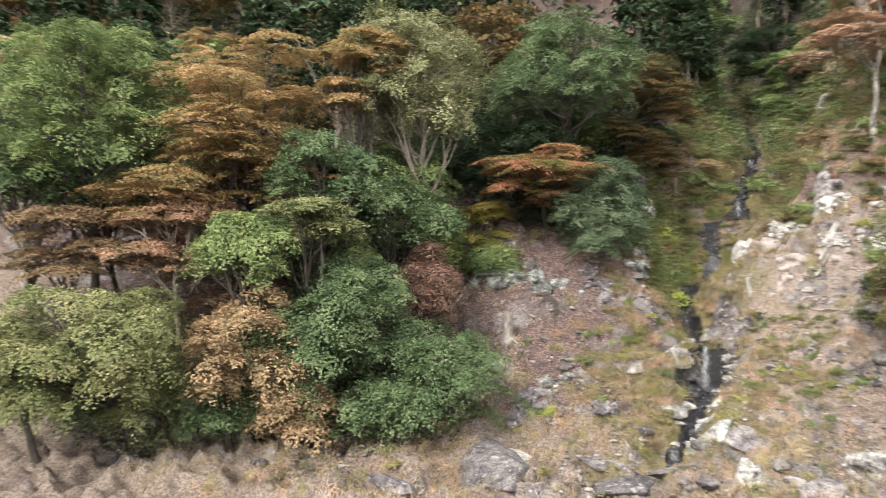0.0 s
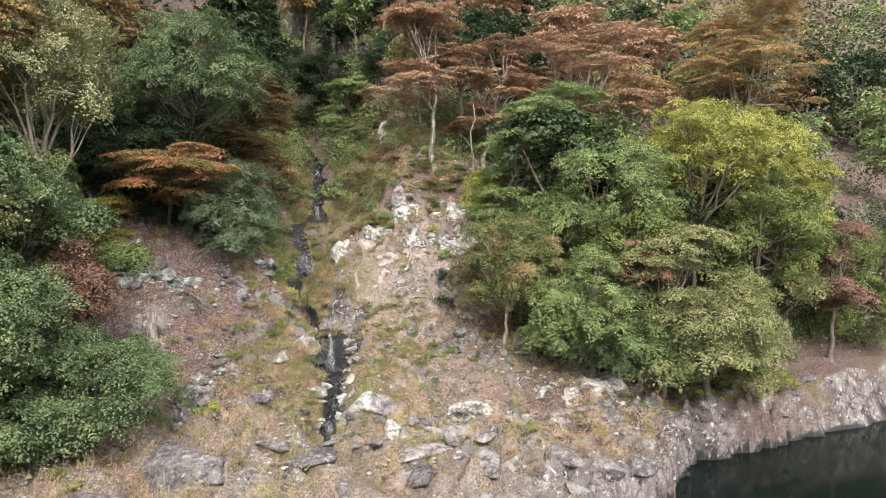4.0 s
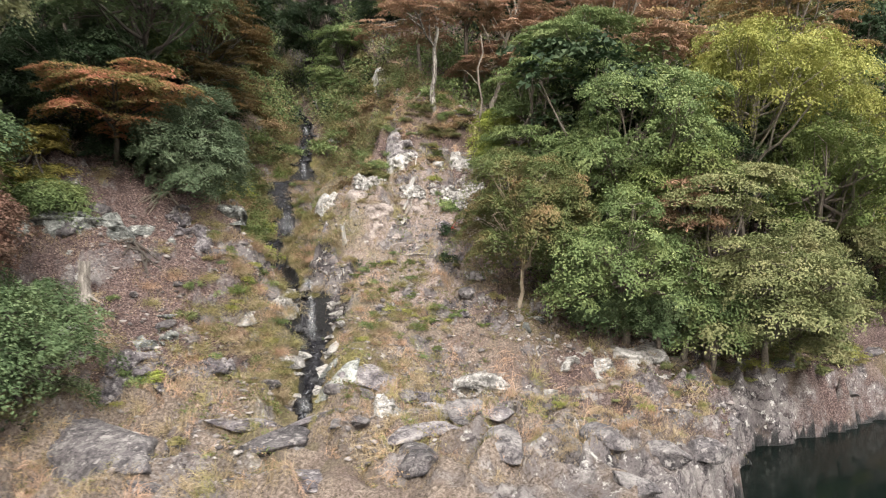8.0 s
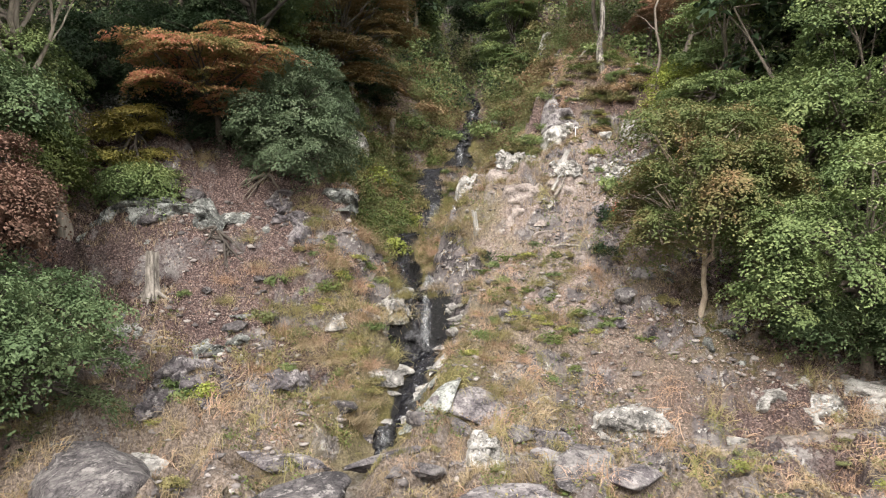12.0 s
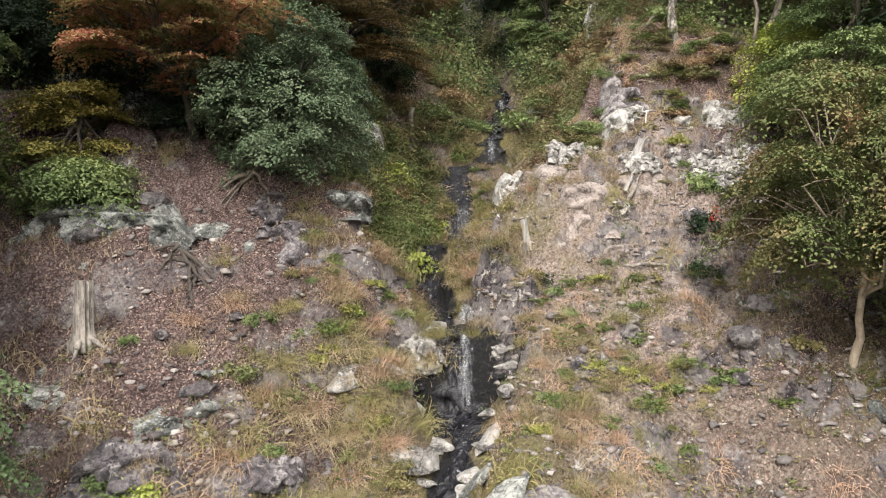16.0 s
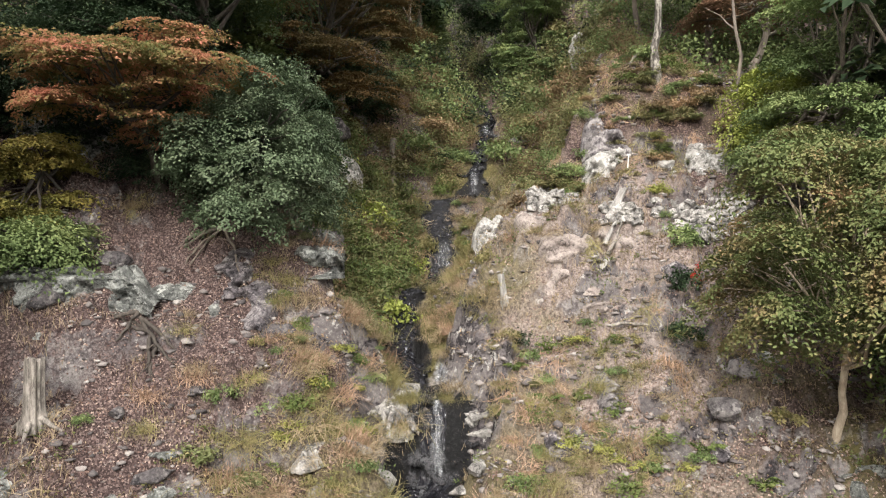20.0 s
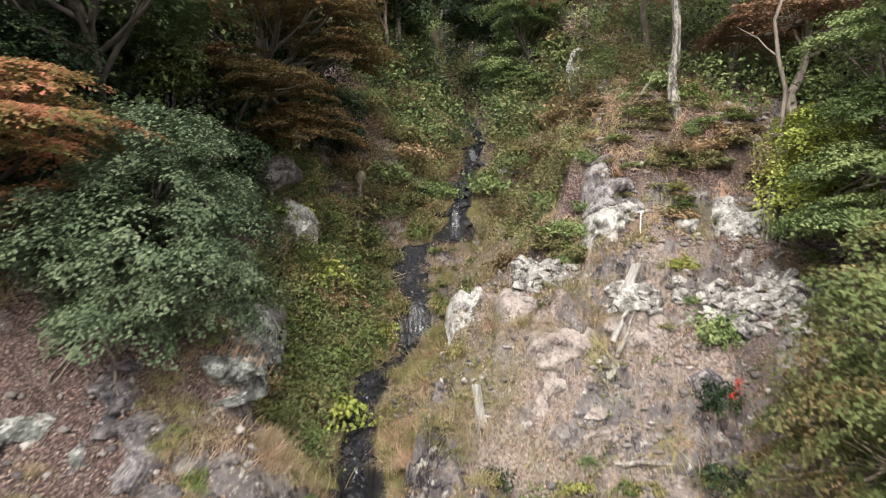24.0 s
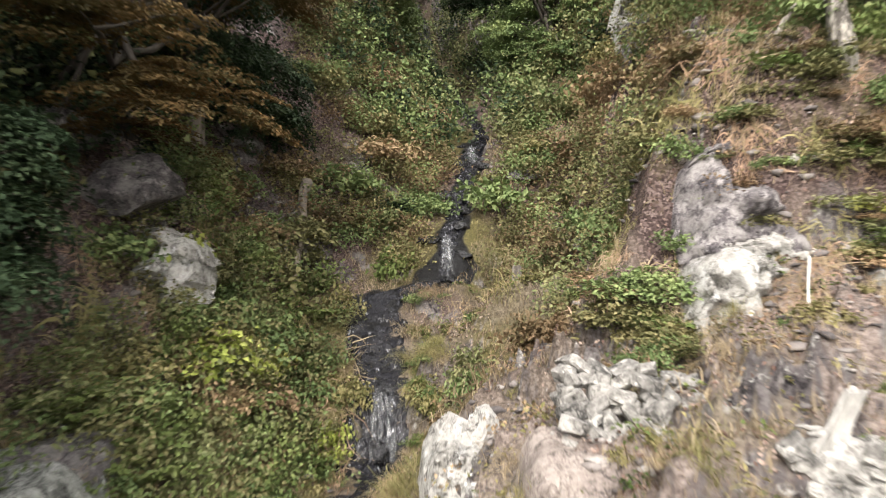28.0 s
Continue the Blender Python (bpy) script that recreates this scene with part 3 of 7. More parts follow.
def tube(points, radii, sides=7, rand=None, wobble=0.0):
    """Vertices and quads of a tapering tube along points."""
    points = np.asarray(points, float)
    k = len(points)
    d = np.gradient(points, axis=0)
    d /= np.linalg.norm(d, axis=1, keepdims=True) + 1e-9
    ref = np.where(np.abs(d[:, 2:3]) > 0.8, np.array([[1.0, 0, 0]]), np.array([[0, 0, 1.0]]))
    a = np.cross(d, ref)
    a /= np.linalg.norm(a, axis=1, keepdims=True)
    b = np.cross(d, a)
    ang = np.arange(sides) / sides * 2 * np.pi
    r = np.asarray(radii, float)[:, None] * (1 + (rand.uniform(-wobble, wobble, (k, sides)) if rand is not None else 0))
    v = points[:, None] + r[..., None] * (np.cos(ang)[None, :, None] * a[:, None] + np.sin(ang)[None, :, None] * b[:, None])
    v = v.reshape(-1, 3)
    i = np.arange(k - 1)[:, None] * sides
    j = np.arange(sides)[None, :]
    q = np.stack([i + j, i + (j + 1) % sides, i + sides + (j + 1) % sides, i + sides + j], -1).reshape(-1, 4)
    return v, q


def join(pieces):
    vs, fs, o = [], [], 0
    for v, f in pieces:
        vs.append(v)
        fs.append(f + o)
        o += len(v)
    return np.concatenate(vs), np.concatenate(fs)


def bend(a, b, rand, k=7, sag=0.1):
    """A slightly wandering line from a to b."""
    a, b = np.asarray(a, float), np.asarray(b, float)
    t = np.linspace(0, 1, k)[:, None]
    L = np.linalg.norm(b - a)
    w = np.cumsum(rand.normal(size=(k, 3)), axis=0) * L * 0.025
    w -= w[0] + (w[-1] - w[0]) * t
    return a + (b - a) * t + w + np.array([0, 0, 1]) * (np.sin(t * np.pi) * sag * L)


def tree(name, base, lobes, material, bark, rand, label, category="tree", group="", clumps=120, leaves=60, leaf=0.16, width=0.6, flat=0.45, clump_r=0.45, trunk_r=0.13, upright=1.0, lean=(0, 0), twigs=9):
    """A tree: a bent trunk from its base, a limb into each lobe of the crown, and leaves in clumps over the lobes.
    lobes: (x, y, z, rx, ry, rz), world places. flat: thickness of a clump against its width."""
    base = np.asarray(base, float)
    lobes = [np.asarray(b, float) for b in lobes]
    t = thing(name, base, label, category, group)
    mid = np.mean([b[:3] for b in lobes], axis=0) - base
    top = mid + np.array([0, 0, np.mean([b[5] for b in lobes]) * 0.35])
    fork = np.array([mid[0] * 0.7 + lean[0], mid[1] * 0.7 + lean[1], max(mid[2] * 0.55, 0.5)])
    line = np.concatenate([bend((0, 0, -0.9), fork, rand, 7, 0.0), bend(fork, top, rand, 6, 0.0)[1:]])
    rad = trunk_r * np.linspace(1.15, 0.3, len(line))
    rad[0] *= 1.7
    rad[1] *= 1.25
    v, q = tube(line, rad, 9, rand, 0.12)
    trunk = part("trunk", mesh_np("trunk", v, q, True), bark, t)
    ns = []
    vol = np.array([b[3] * b[4] * b[5] for b in lobes]) ** 0.67
    share = np.maximum(4, clumps * vol / vol.sum()).astype(int)
    for b, k in zip(lobes, share):
        d = rand.normal(size=(k * 3, 3))
        d /= np.linalg.norm(d, axis=1, keepdims=True)
        d[:, 2] = np.where(d[:, 2] < -0.45, -d[:, 2], d[:, 2])
        keep = vnoise(d * 2.2 + b[:3]) > 0.38
        d = d[keep][:k]
        out = d.copy()
        k = len(d)
        d = d * np.where(rand.random((k, 1)) < 0.82, rand.uniform(0.88, 1.2, (k, 1)), rand.uniform(0.35, 0.75, (k, 1)))
        c = b[:3] - base + d * b[3:]
        # limb and twigs of this lobe
        start = line[rand.integers(5, len(line) - 1)]
        limb = bend(start, b[:3] - base, rand, 6, -0.06)
        pieces = [tube(limb, trunk_r * np.linspace(0.5, 0.16, 6), 6)]
        for j in rand.choice(k, min(k, twigs), replace=False):
            tw = bend(limb[rand.integers(2, 6)], c[j], rand, 5, 0.03)
            pieces.append(tube(tw, trunk_r * np.linspace(0.2, 0.06, 5), 4))
        v, q = join(pieces)
        part("limb", mesh_np("limb", v, q, True), bark, trunk)
        # each spray is a domed fan of leaves, tipped outward, drooping at its rim
        up = np.array([0, 0, 1.0]) * upright + out * 0.6 + rand.normal(size=(k, 3)) * 0.16
        up /= np.linalg.norm(up, axis=1, keepdims=True)
        ax = out * np.array([1, 1, 0.2]) + rand.normal(size=(k, 3)) * 0.45
        ax -= up * (ax * up).sum(1, keepdims=True)
        ax /= np.linalg.norm(ax, axis=1, keepdims=True)
        sd = np.cross(up, ax)
        size = (clump_r * rand.uniform(0.6, 1.5, k))[:, None, None]
        rr = np.sqrt(rand.random((k, leaves, 1)))
        th = rand.uniform(0, 2 * np.pi, (k, leaves, 1))
        rag = 1 + 0.22 * np.sin(3 * th + rand.uniform(0, 6.28, (k, 1, 1))) + 0.15 * np.sin(7 * th + rand.uniform(0, 6.28, (k, 1, 1)))
        rr = rr * rag
        lift = rand.normal(size=(k, leaves, 1)) * flat * 0.26 - (0.34 if flat > 0.3 else 0.16) * rr * rr
        pos = c[:, None] + size * (rr * np.cos(th) * 1.15 * ax[:, None] + rr * np.sin(th) * 0.8 * sd[:, None] + lift * up[:, None])
        rim = np.cos(th) * ax[:, None] + np.sin(th) * sd[:, None]
        nor = up[:, None] + 0.45 * rr * rim + rand.normal(size=pos.shape) * 0.28
        ns.append((pos.reshape(-1, 3), nor.reshape(-1, 3)))
    pos = np.concatenate([a for a, _ in ns])
    nor = np.concatenate([b for _, b in ns])
    part("crown", leaves_mesh("crown", pos, nor, rand, leaf, leaf * width), material, t)
    return t


def lobes_of(x, y, z, rx, rz, rand, n=5, ry=None, spread=0.62, small=1.0):
    """n overlapping lobes that fill a crown of half width rx and half height rz."""
    ry = ry or rx
    out = []
    for i in range(n):
        a = i / n * 2 * np.pi + rand.uniform(-0.4, 0.4)
        r = rand.uniform(0.45, 1.0) * spread if n > 1 else 0
        k = rand.uniform(0.42, 0.62) * small
        out.append((x + rx * r * math.cos(a), y + ry * r * math.sin(a), z + rz * rand.uniform(-0.6, 0.6), rx * k, ry * k, rz * k * rand.uniform(0.8, 1.1)))
    return out


def billows(x, y, z, rx, rz, rand, n=24):
    """Many small lobes heaped into an uneven crown, thick at the sides and open below."""
    out = []
    for i in range(n):
        h = 1 - 1.72 * (i + 0.5) / n
        a = i * 2.39996 + rand.uniform(-0.5, 0.5)
        w = math.sqrt(max(0.05, 1 - h * h))
        r = rand.uniform(0.5, 0.88)
        k = rand.uniform(0.24, 0.4)
        out.append((x + rx * r * w * math.cos(a), y + rx * r * w * math.sin(a), z + rz * (r * h + rand.uniform(-0.1, 0.1)), rx * k, rx * k, rz * k * rand.uniform(0.6, 0.9)))
    return out


def tiers(x, y, z, rx, rz, rand, n=16):
    """Flat wide layers at different heights, narrower towards the top."""
    out = []
    for i in range(n):
        h = rand.uniform(-0.95, 0.95) if i else 0.9
        a = i * 2.39996 + rand.uniform(-0.6, 0.6)
        w = math.sqrt(max(0.12, 1 - max(h, -0.3) ** 2))
        r = rand.uniform(0.25, 0.8) * w
        k = rand.uniform(0.26, 0.46)
        out.append((x + rx * r * math.cos(a), y + rx * r * math.sin(a), z + rz * h, rx * k, rx * k, rz * rand.uniform(0.09, 0.22)))
    return out


def root(x, y):
    return (x, y, gz(x, y))


# ---- the stream ----
def stream_line(v0, v1, step=0.12):
    v = np.arange(v0, v1, step)
    x, y = to_xy(curve(STREAM_U, v), v)
    return v, x, y


def build_stream():
    """Thin water lying in the stream bed, from the upper fall down to the bank."""
    v, x, y = stream_line(26.3, 74, 0.055)
    side = np.array([0.9, 0.436])
    t = np.linspace(-1, 1, 17)
    width = (0.1 + 0.42 * fbm(np.stack([v * 1.9, 0 * v, 0 * v], -1), 3)) * (1 - 0.35 * smooth(30.6, 30.0, v)) + 0.35 * smooth(42.8, 43.5, v) * smooth(47, 46.4, v) + 0.75 * smooth(30.5, 31.2, v) * smooth(32.0, 31.8, v)
    px = x[:, None] + side[0] * t * width[:, None]
    py = y[:, None] + side[1] * t * width[:, None]
    g = ground_z(px.ravel(), py.ravel()).reshape(px.shape)
    low = np.median(g, axis=1, keepdims=True)
    pz = np.minimum(np.maximum(g, low - 0.1), low + 0.12) + 0.05 - 0.05 * np.abs(t) ** 3
    q = np.stack([px.ravel(), py.ravel(), pz.ravel()], -1)
    pz = pz + ((fbm(q * np.array([4.0, 4.0, 7.0]), 4) - 0.5) * 0.3).reshape(px.shape)
    k, m = px.shape
    idx = np.arange(k * m).reshape(k, m)
    faces = np.stack([idx[:-1, :-1], idx[:-1, 1:], idx[1:, 1:], idx[1:, :-1]], -1).reshape(-1, 4)
    ob = part("stream", mesh_np("stream", np.stack([px, py, pz], -1).reshape(-1, 3), faces, True), M_STREAM)
    tagged(ob, "narrow dark stream running over wet rock down the gully", "stream", kind="structure")


build_stream()


def foam_mat():
    """Thin falling water: white and mostly clear, with long soft streaks."""
    m, n, l, b = node_mat("falling_water")
    b.inputs["Base Color"].default_value = (0.7, 0.73, 0.77, 1)
    b.inputs["Roughness"].default_value = 0.3
    tr = n.new("ShaderNodeBsdfTransparent")
    g = n.new("ShaderNodeNewGeometry")
    scale = n.new("ShaderNodeMapping")
    scale.inputs["Scale"].default_value = (15, 15, 0.6)
    l.new(g.outputs["Position"], scale.inputs[0])
    a = noise_node(n, l, scale.outputs[0], 1.0, 1)
    w = n.new("ShaderNodeMapRange")
    w.inputs[1].default_value, w.inputs[2].default_value, w.inputs[3].default_value, w.inputs[4].default_value = 0.42, 0.74, 0.0, 0.11
    l.new(a.outputs[0], w.inputs[0])
    mx = n.new("ShaderNodeMixShader")
    l.new(w.outputs[0], mx.inputs[0])
    l.new(tr.outputs[0], mx.inputs[1])
    l.new(b.outputs[0], mx.inputs[2])
    l.new(mx.outputs[0], n["Material Output"].inputs[0])
    return m


M_FOAM = foam_mat()


def waterfall(u, v_top, v_foot, z_top, z_foot, w_top, w_foot, rand, label, veils=4):
    """A small fall: several thin veils, each narrower than the last, from the lip to the foot."""
    x0, y0 = to_xy(u, v_top)
    t = thing("waterfall", (x0, y0, z_foot), label, "waterfall")
    for layer in range(veils):
        k, m = 16, 9
        thin = 1.0 - 0.2 * layer
        s = np.linspace(-0.5, 0.5, m)
        h = np.linspace(0, 1, k)
        wave = rand.normal(size=(1, m)) * 0.05
        uu = u + rand.normal() * 0.03 + s[None, :] * thin * (w_top + (w_foot - w_top) * h[:, None] ** 0.8)
        vv = v_top + (v_foot - v_top) * (h[:, None] ** 0.55) - 0.03 * layer + wave * h[:, None]
        zz = z_top + (z_foot - z_top) * h[:, None] + 0.03 * rand.normal(size=(1, m)) * h[:, None]
        px, py = to_xy(uu, vv)
        idx = np.arange(k * m).reshape(k, m)
        f = np.stack([idx[:-1, :-1], idx[:-1, 1:], idx[1:, 1:], idx[1:, :-1]], -1).reshape(-1, 4)
        part("water_veil", mesh_np("water_veil", np.stack([px - x0, py - y0, zz - z_foot], -1).reshape(-1, 3), f, True), M_FOAM, t)
    return t


R = np.random.default_rng(21)
waterfall(9.95, 32.42, 31.85, 6.0, 4.3, 0.16, 0.42, R, "small white waterfall dropping over a dark wet rock face", 6)
waterfall(10.2, 34.25, 33.75, 6.65, 6.25, 0.3, 0.55, R, "short white rush of water above the fall", 9)
waterfall(11.1, 44.32, 43.72, 10.25, 8.8, 0.45, 0.6, R, "thin veil of water sliding down a wet stone step", 2)
waterfall(8.55, 26.85, 26.4, 2.75, 2.15, 0.25, 0.4, R, "little fall where the stream drops onto the bank", 3)
waterfall(12.85, 48.15, 47.55, 13.7, 12.6, 0.25, 0.4, R, "thin white fall between bushes at the head of the shelf", 4)
waterfall(14.35, 55.0, 54.3, 17.3, 16.4, 0.35, 0.5, R, "thin white water in the upper gully", 4)


# ---- the narrow path along the foot of the slope ----
def build_path():
    u = np.arange(11.8, 25.0, 0.16)
    mid = 25.35 + 1.7 * smooth(19.5, 25, u) + 0.12 * np.sin(u * 1.7)
    t = np.linspace(-1, 1, 7)
    uu = np.repeat(u[:, None], 7, 1)
    vv = mid[:, None] + 0.42 * t[None, :] * (1 + 0.25 * np.sin(u * 3.1))[:, None]
    x, y = to_xy(uu.ravel(), vv.ravel())
    g = ground_z(x, y).reshape(uu.shape)
    level = np.convolve(np.pad(g.mean(1), 8, mode="edge"), np.ones(17) / 17, mode="valid")
    z = level[:, None] + 0.07 - 0.5 * (np.abs(t[None, :]) > 0.9) + 0.08 * (fbm(np.stack([x, y, 0 * x], -1) * 2.2, 3).reshape(uu.shape) - 0.5)
    idx = np.arange(uu.size).reshape(uu.shape)
    f = np.stack([idx[:-1, :-1], idx[:-1, 1:], idx[1:, 1:], idx[1:, :-1]], -1).reshape(-1, 4)
    m, n, l, s = node_mat("worn_path")
    p = n.new("ShaderNodeNewGeometry")
    w = noise_node(n, l, p.outputs["Position"], 5.0, 7, 0.7)
    c = ramp(n, [(0.38, (0.07, 0.057, 0.05)), (0.52, (0.16, 0.137, 0.124)), (0.66, (0.27, 0.24, 0.222))])
    l.new(w.outputs[0], c.inputs[0])
    l.new(c.outputs[0], s.inputs["Base Color"])
    s.inputs["Roughness"].default_value = 0.95
    ob = part("path", mesh_np("path", np.stack([x, y, z.ravel()], -1), f, True), m)
    tagged(ob, "narrow worn stone path along the foot of the slope", "path", kind="structure")


build_path()


# ---- rocks ----
def rock_mesh(name, rand, sx=1.0, sy=0.8, sz=0.6, sub=4, cuts=24, rough=0.1, near=0.42, far=0.82):
    """A broken boulder: a ball cut by several planes and worn by noise."""
    bm = bmesh.new()
    bmesh.ops.create_icosphere(bm, subdivisions=sub, radius=1.0)
    co = np.array([v.co[:] for v in bm.verts])
    fc = np.array([[v.index for v in f.verts] for f in bm.faces])
    bm.free()
    for _ in range(cuts):
        n = rand.normal(size=3)
        n /= np.linalg.norm(n)
        dist = rand.uniform(near, far)
        over = np.maximum(0, co @ n - dist)
        co = co - over[:, None] * n
    seed = rand.uniform(0, 90)
    blocky = np.floor(fbm(co * np.array([1.8, 1.8, 2.6]) + seed + 30, 2) * 9) / 9
    co = co * (1 + rough * 2 * (fbm(co * 1.7 + seed, 4) - 0.5)[:, None] + rough * 3.2 * (blocky - 0.5)[:, None])
    co = co + (rough * 0.9) * (np.abs(fbm(co * np.array([1.5, 1.5, 4.5]) + seed + 8, 3) - 0.5)[:, None]) * -co
    co = co / np.abs(co).max(axis=0)
    return mesh_np(name, co * np.array([sx, sy, sz]), fc, False)


ROCKS = [rock_mesh("boulder", np.random.default_rng(300 + i), 1, 0.72 + 0.06 * (i % 4), 0.5 + 0.08 * (i % 4)) for i in range(8)]
WET_ROCKS = [me.copy() for me in ROCKS]
STONE_ROCKS = [me.copy() for me in ROCKS]
for meshes, mat in ((ROCKS, M_ROCK), (WET_ROCKS, M_WETROCK), (STONE_ROCKS, M_STONE)):
    for me in meshes:
        me.materials.append(mat)
ROCK_RAND = np.random.default_rng(31)


def boulder(x, y, width, meshes, label, group, sink=0.25, tall=1.0, z=None):
    me = meshes[ROCK_RAND.integers(len(meshes))]
    ob = new("boulder", me)
    s = width / 2 * 1.1
    ob.location = (x, y, (gz(x, y) if z is None else z) + s * tall * (0.55 - sink) * 0.6)
    ob.rotation_euler = (ROCK_RAND.uniform(-0.2, 0.2), ROCK_RAND.uniform(-0.2, 0.2), ROCK_RAND.uniform(0, 6.28))
    ob.scale = (s, s * ROCK_RAND.uniform(0.8, 1.1), s * tall)
    return tagged(ob, label, "rock", group)


BANK_ROCKS = ((-8.0, 22.3, 4.4), (-4.1, 23.3, 2.4), (-0.9, 27.3, 1.5), (1.7, 25.5, 1.7), (4.5, 25.4, 1.5), (-2.3, 27.9, 1.9), (-5.3, 27.7, 1.1), (-0.6, 28.7, 1.0), (-2.7, 24.3, 1.4), (-1.9, 25.2, 1.2), (-3.0, 23.2, 1.1), (-8.4, 17.9, 1.7), (7.0, 27.6, 1.4), (8.8, 28.6, 1.6), (-11.5, 19.2, 2.0), (-14.5, 17.0, 1.6), (2.8, 22.8, 1.8), (5.6, 23.8, 1.6), (-6.0, 20.0, 1.8), (0.4, 22.0, 1.9))
for x, y, w in BANK_ROCKS:
    boulder(x, y, w, ROCKS, "low grey boulder with lichen half sunk in the grassy bank", "boulders along the bank", 0.45 if w < 2.2 else 0.25, 0.7)
SR = np.random.default_rng(45)
for u in np.arange(14, 42, 1.9):
    v = float(curve(SHORE_V, u)) + SR.uniform(-0.3, 1.4)
    x, y = to_xy(u, v)
    boulder(x, y, SR.uniform(0.6, 1.5), ROCKS, "rough grey rock at the river's edge", "rocks of the river's edge", 0.3, 0.9)
FOOT_ROCKS = ((3.1, 30.0, 0.8), (4.5, 30.7, 0.8), (-19.1, 16.6, 1.4), (-20.3, 15.5, 1.4), (-21.2, 14.6, 1.4), (-15.0, 20.1, 1.9), (-17.8, 18.3, 1.5), (-13.3, 21.8, 1.4), (-8.6, 24.4, 1.3))
for x, y, w in FOOT_ROCKS:
    boulder(x, y, w, STONE_ROCKS, "pale broken rock at the foot of the slope above the bank", "pale rocks along the foot of the slope", 0.45, 0.8)
SLOPE_ROCKS = ((-13.7, 30.7, 1.2), (-13.4, 29.3, 1.4), (-12.9, 30.9, 0.9), (-14.6, 29.6, 1.4), (-10.6, 36.9, 1.9), (-11.0, 38.1, 2.0), (-10.5, 32.5, 0.7), (-8.4, 31.3, 0.8), (-8.9, 28.2, 0.7), (-10.3, 28.6, 0.55), (-9.2, 29.7, 0.55), (-1.7, 32.0, 0.5), (1.4, 34.3, 0.9), (-7.0, 33.3, 0.45), (-12.9, 41.2, 2.4), (-14.2, 40.6, 2.0), (-4.1, 49.0, 1.3), (-2.4, 46.2, 1.2), (-1.8, 48.4, 1.4))
for x, y, w in SLOPE_ROCKS:
    boulder(x, y, w, ROCKS, "grey angular rock bedded in the leaf-strewn slope", "rocks on the slope", 0.4, 0.85)


def cliff(u0, u1, v, z, high, deep, mat, seed, label, lean=0.25, rough=1.0):
    """A fractured rock face along the slope: a broken front, worn ends and a rough top running back into the hill."""
    k, m = 84, 52
    s, t = np.meshgrid(np.linspace(0, 1, k), np.linspace(0, 1, m))
    L = u1 - u0
    x, y = to_xy((u0 + u1) / 2, v)
    z = gz(x, y) - 0.1 if z is None else z
    a = (s - 0.5) * L
    top = high * (0.72 + 0.5 * (fbm(np.stack([a * 0.9 + seed, 0 * a, 0 * a], -1).reshape(-1, 3), 3).reshape(a.shape) - 0.3))
    end = np.clip(1 - np.abs(2 * s - 1) ** 5, 0.15, 1)
    front = np.clip(t / 0.62, 0, 1)
    back = np.clip((t - 0.62) / 0.38, 0, 1)
    h = -0.6 + (top * end + 0.6) * front + 0.2 * back * deep
    r = lean * h + deep * back + deep * 0.8 * np.abs(2 * s - 1) ** 4
    p = np.stack([a + seed * 3, r, h], -1).reshape(-1, 3)
    w = p + 0.35 * (fbm(p * 1.3 + seed, 3) - 0.5)[:, None]
    slabs = np.floor(fbm(w * np.array([1.5, 1.5, 2.4]) + seed, 2) * 13) / 13
    grain = fbm(p * 5.5 + 4, 4)
    gap = np.maximum(0, 0.05 - np.abs(fbm(w * np.array([1.2, 1.2, 2.2]) + 50, 3) - 0.5)) / 0.05
    push = ((slabs - 0.5) * 1.5 + (fbm(p * 0.9 + 9, 3) - 0.5) * 0.9 + (grain - 0.5) * 0.22 - 0.16 * gap).reshape(a.shape) * rough
    face = 1 - 0.75 * back
    r = r - push * face
    h = h + push * (1 - face) * 0.8
    vx, vy = 0.9 * a - 0.436 * r, 0.436 * a + 0.9 * r
    idx = np.arange(k * m).reshape(m, k)
    f = np.stack([idx[:-1, :-1], idx[:-1, 1:], idx[1:, 1:], idx[1:, :-1]], -1).reshape(-1, 4)
    ob = part("rock_outcrop", mesh_np("rock_outcrop", np.stack([vx, vy, h], -1).reshape(-1, 3), f), mat)
    ob.location = (x, y, z)
    return tagged(ob, label, "rock", "rock outcrops")


cliff(15.3, 17.5, 38.0, 12.0, 1.35, 1.2, M_PALEROCK, 1, "pale lichen-white cracked rock face above a grassy ledge")
cliff(17.5, 18.5, 37.6, None, 0.7, 0.8, M_PALEROCK, 2, "low pale cracked rock face beside a bush")
cliff(18.7, 20.5, 36.9, None, 1.1, 1.0, M_PALEROCK, 3, "pale bluish-white smooth rock face beside a leaning pole")
cliff(15.5, 17.2, 38.35, 13.1, 1.7, 1.0, M_PURPLEROCK, 4, "purple-grey weathered rock above the pale face", 0.35)
cliff(11.6, 12.9, 37.2, 9.6, 1.3, 1.1, M_PALEROCK, 5, "pale upright lichened rock at the side of the stream", 0.2)
cliff(17.6, 19.4, 45.6, 18.6, 1.2, 1.2, M_PURPLEROCK, 7, "grey rock standing out of the spur's growth", 0.4)
cliff(17.3, 18.2, 46.4, 19.0, 1.1, 0.8, M_PALEROCK, 8, "small white rock high on the spur", 0.3)
cliff(17.4, 18.6, 41.9, 16.6, 0.9, 0.9, M_PURPLEROCK, 9, "grey weathered rock beside the tall trunk", 0.4)
cliff(18.2, 21.4, 26.0, None, 1.0, 1.0, M_PALEROCK, 10, "white lichened rock face along the foot of the slope", 0.25)
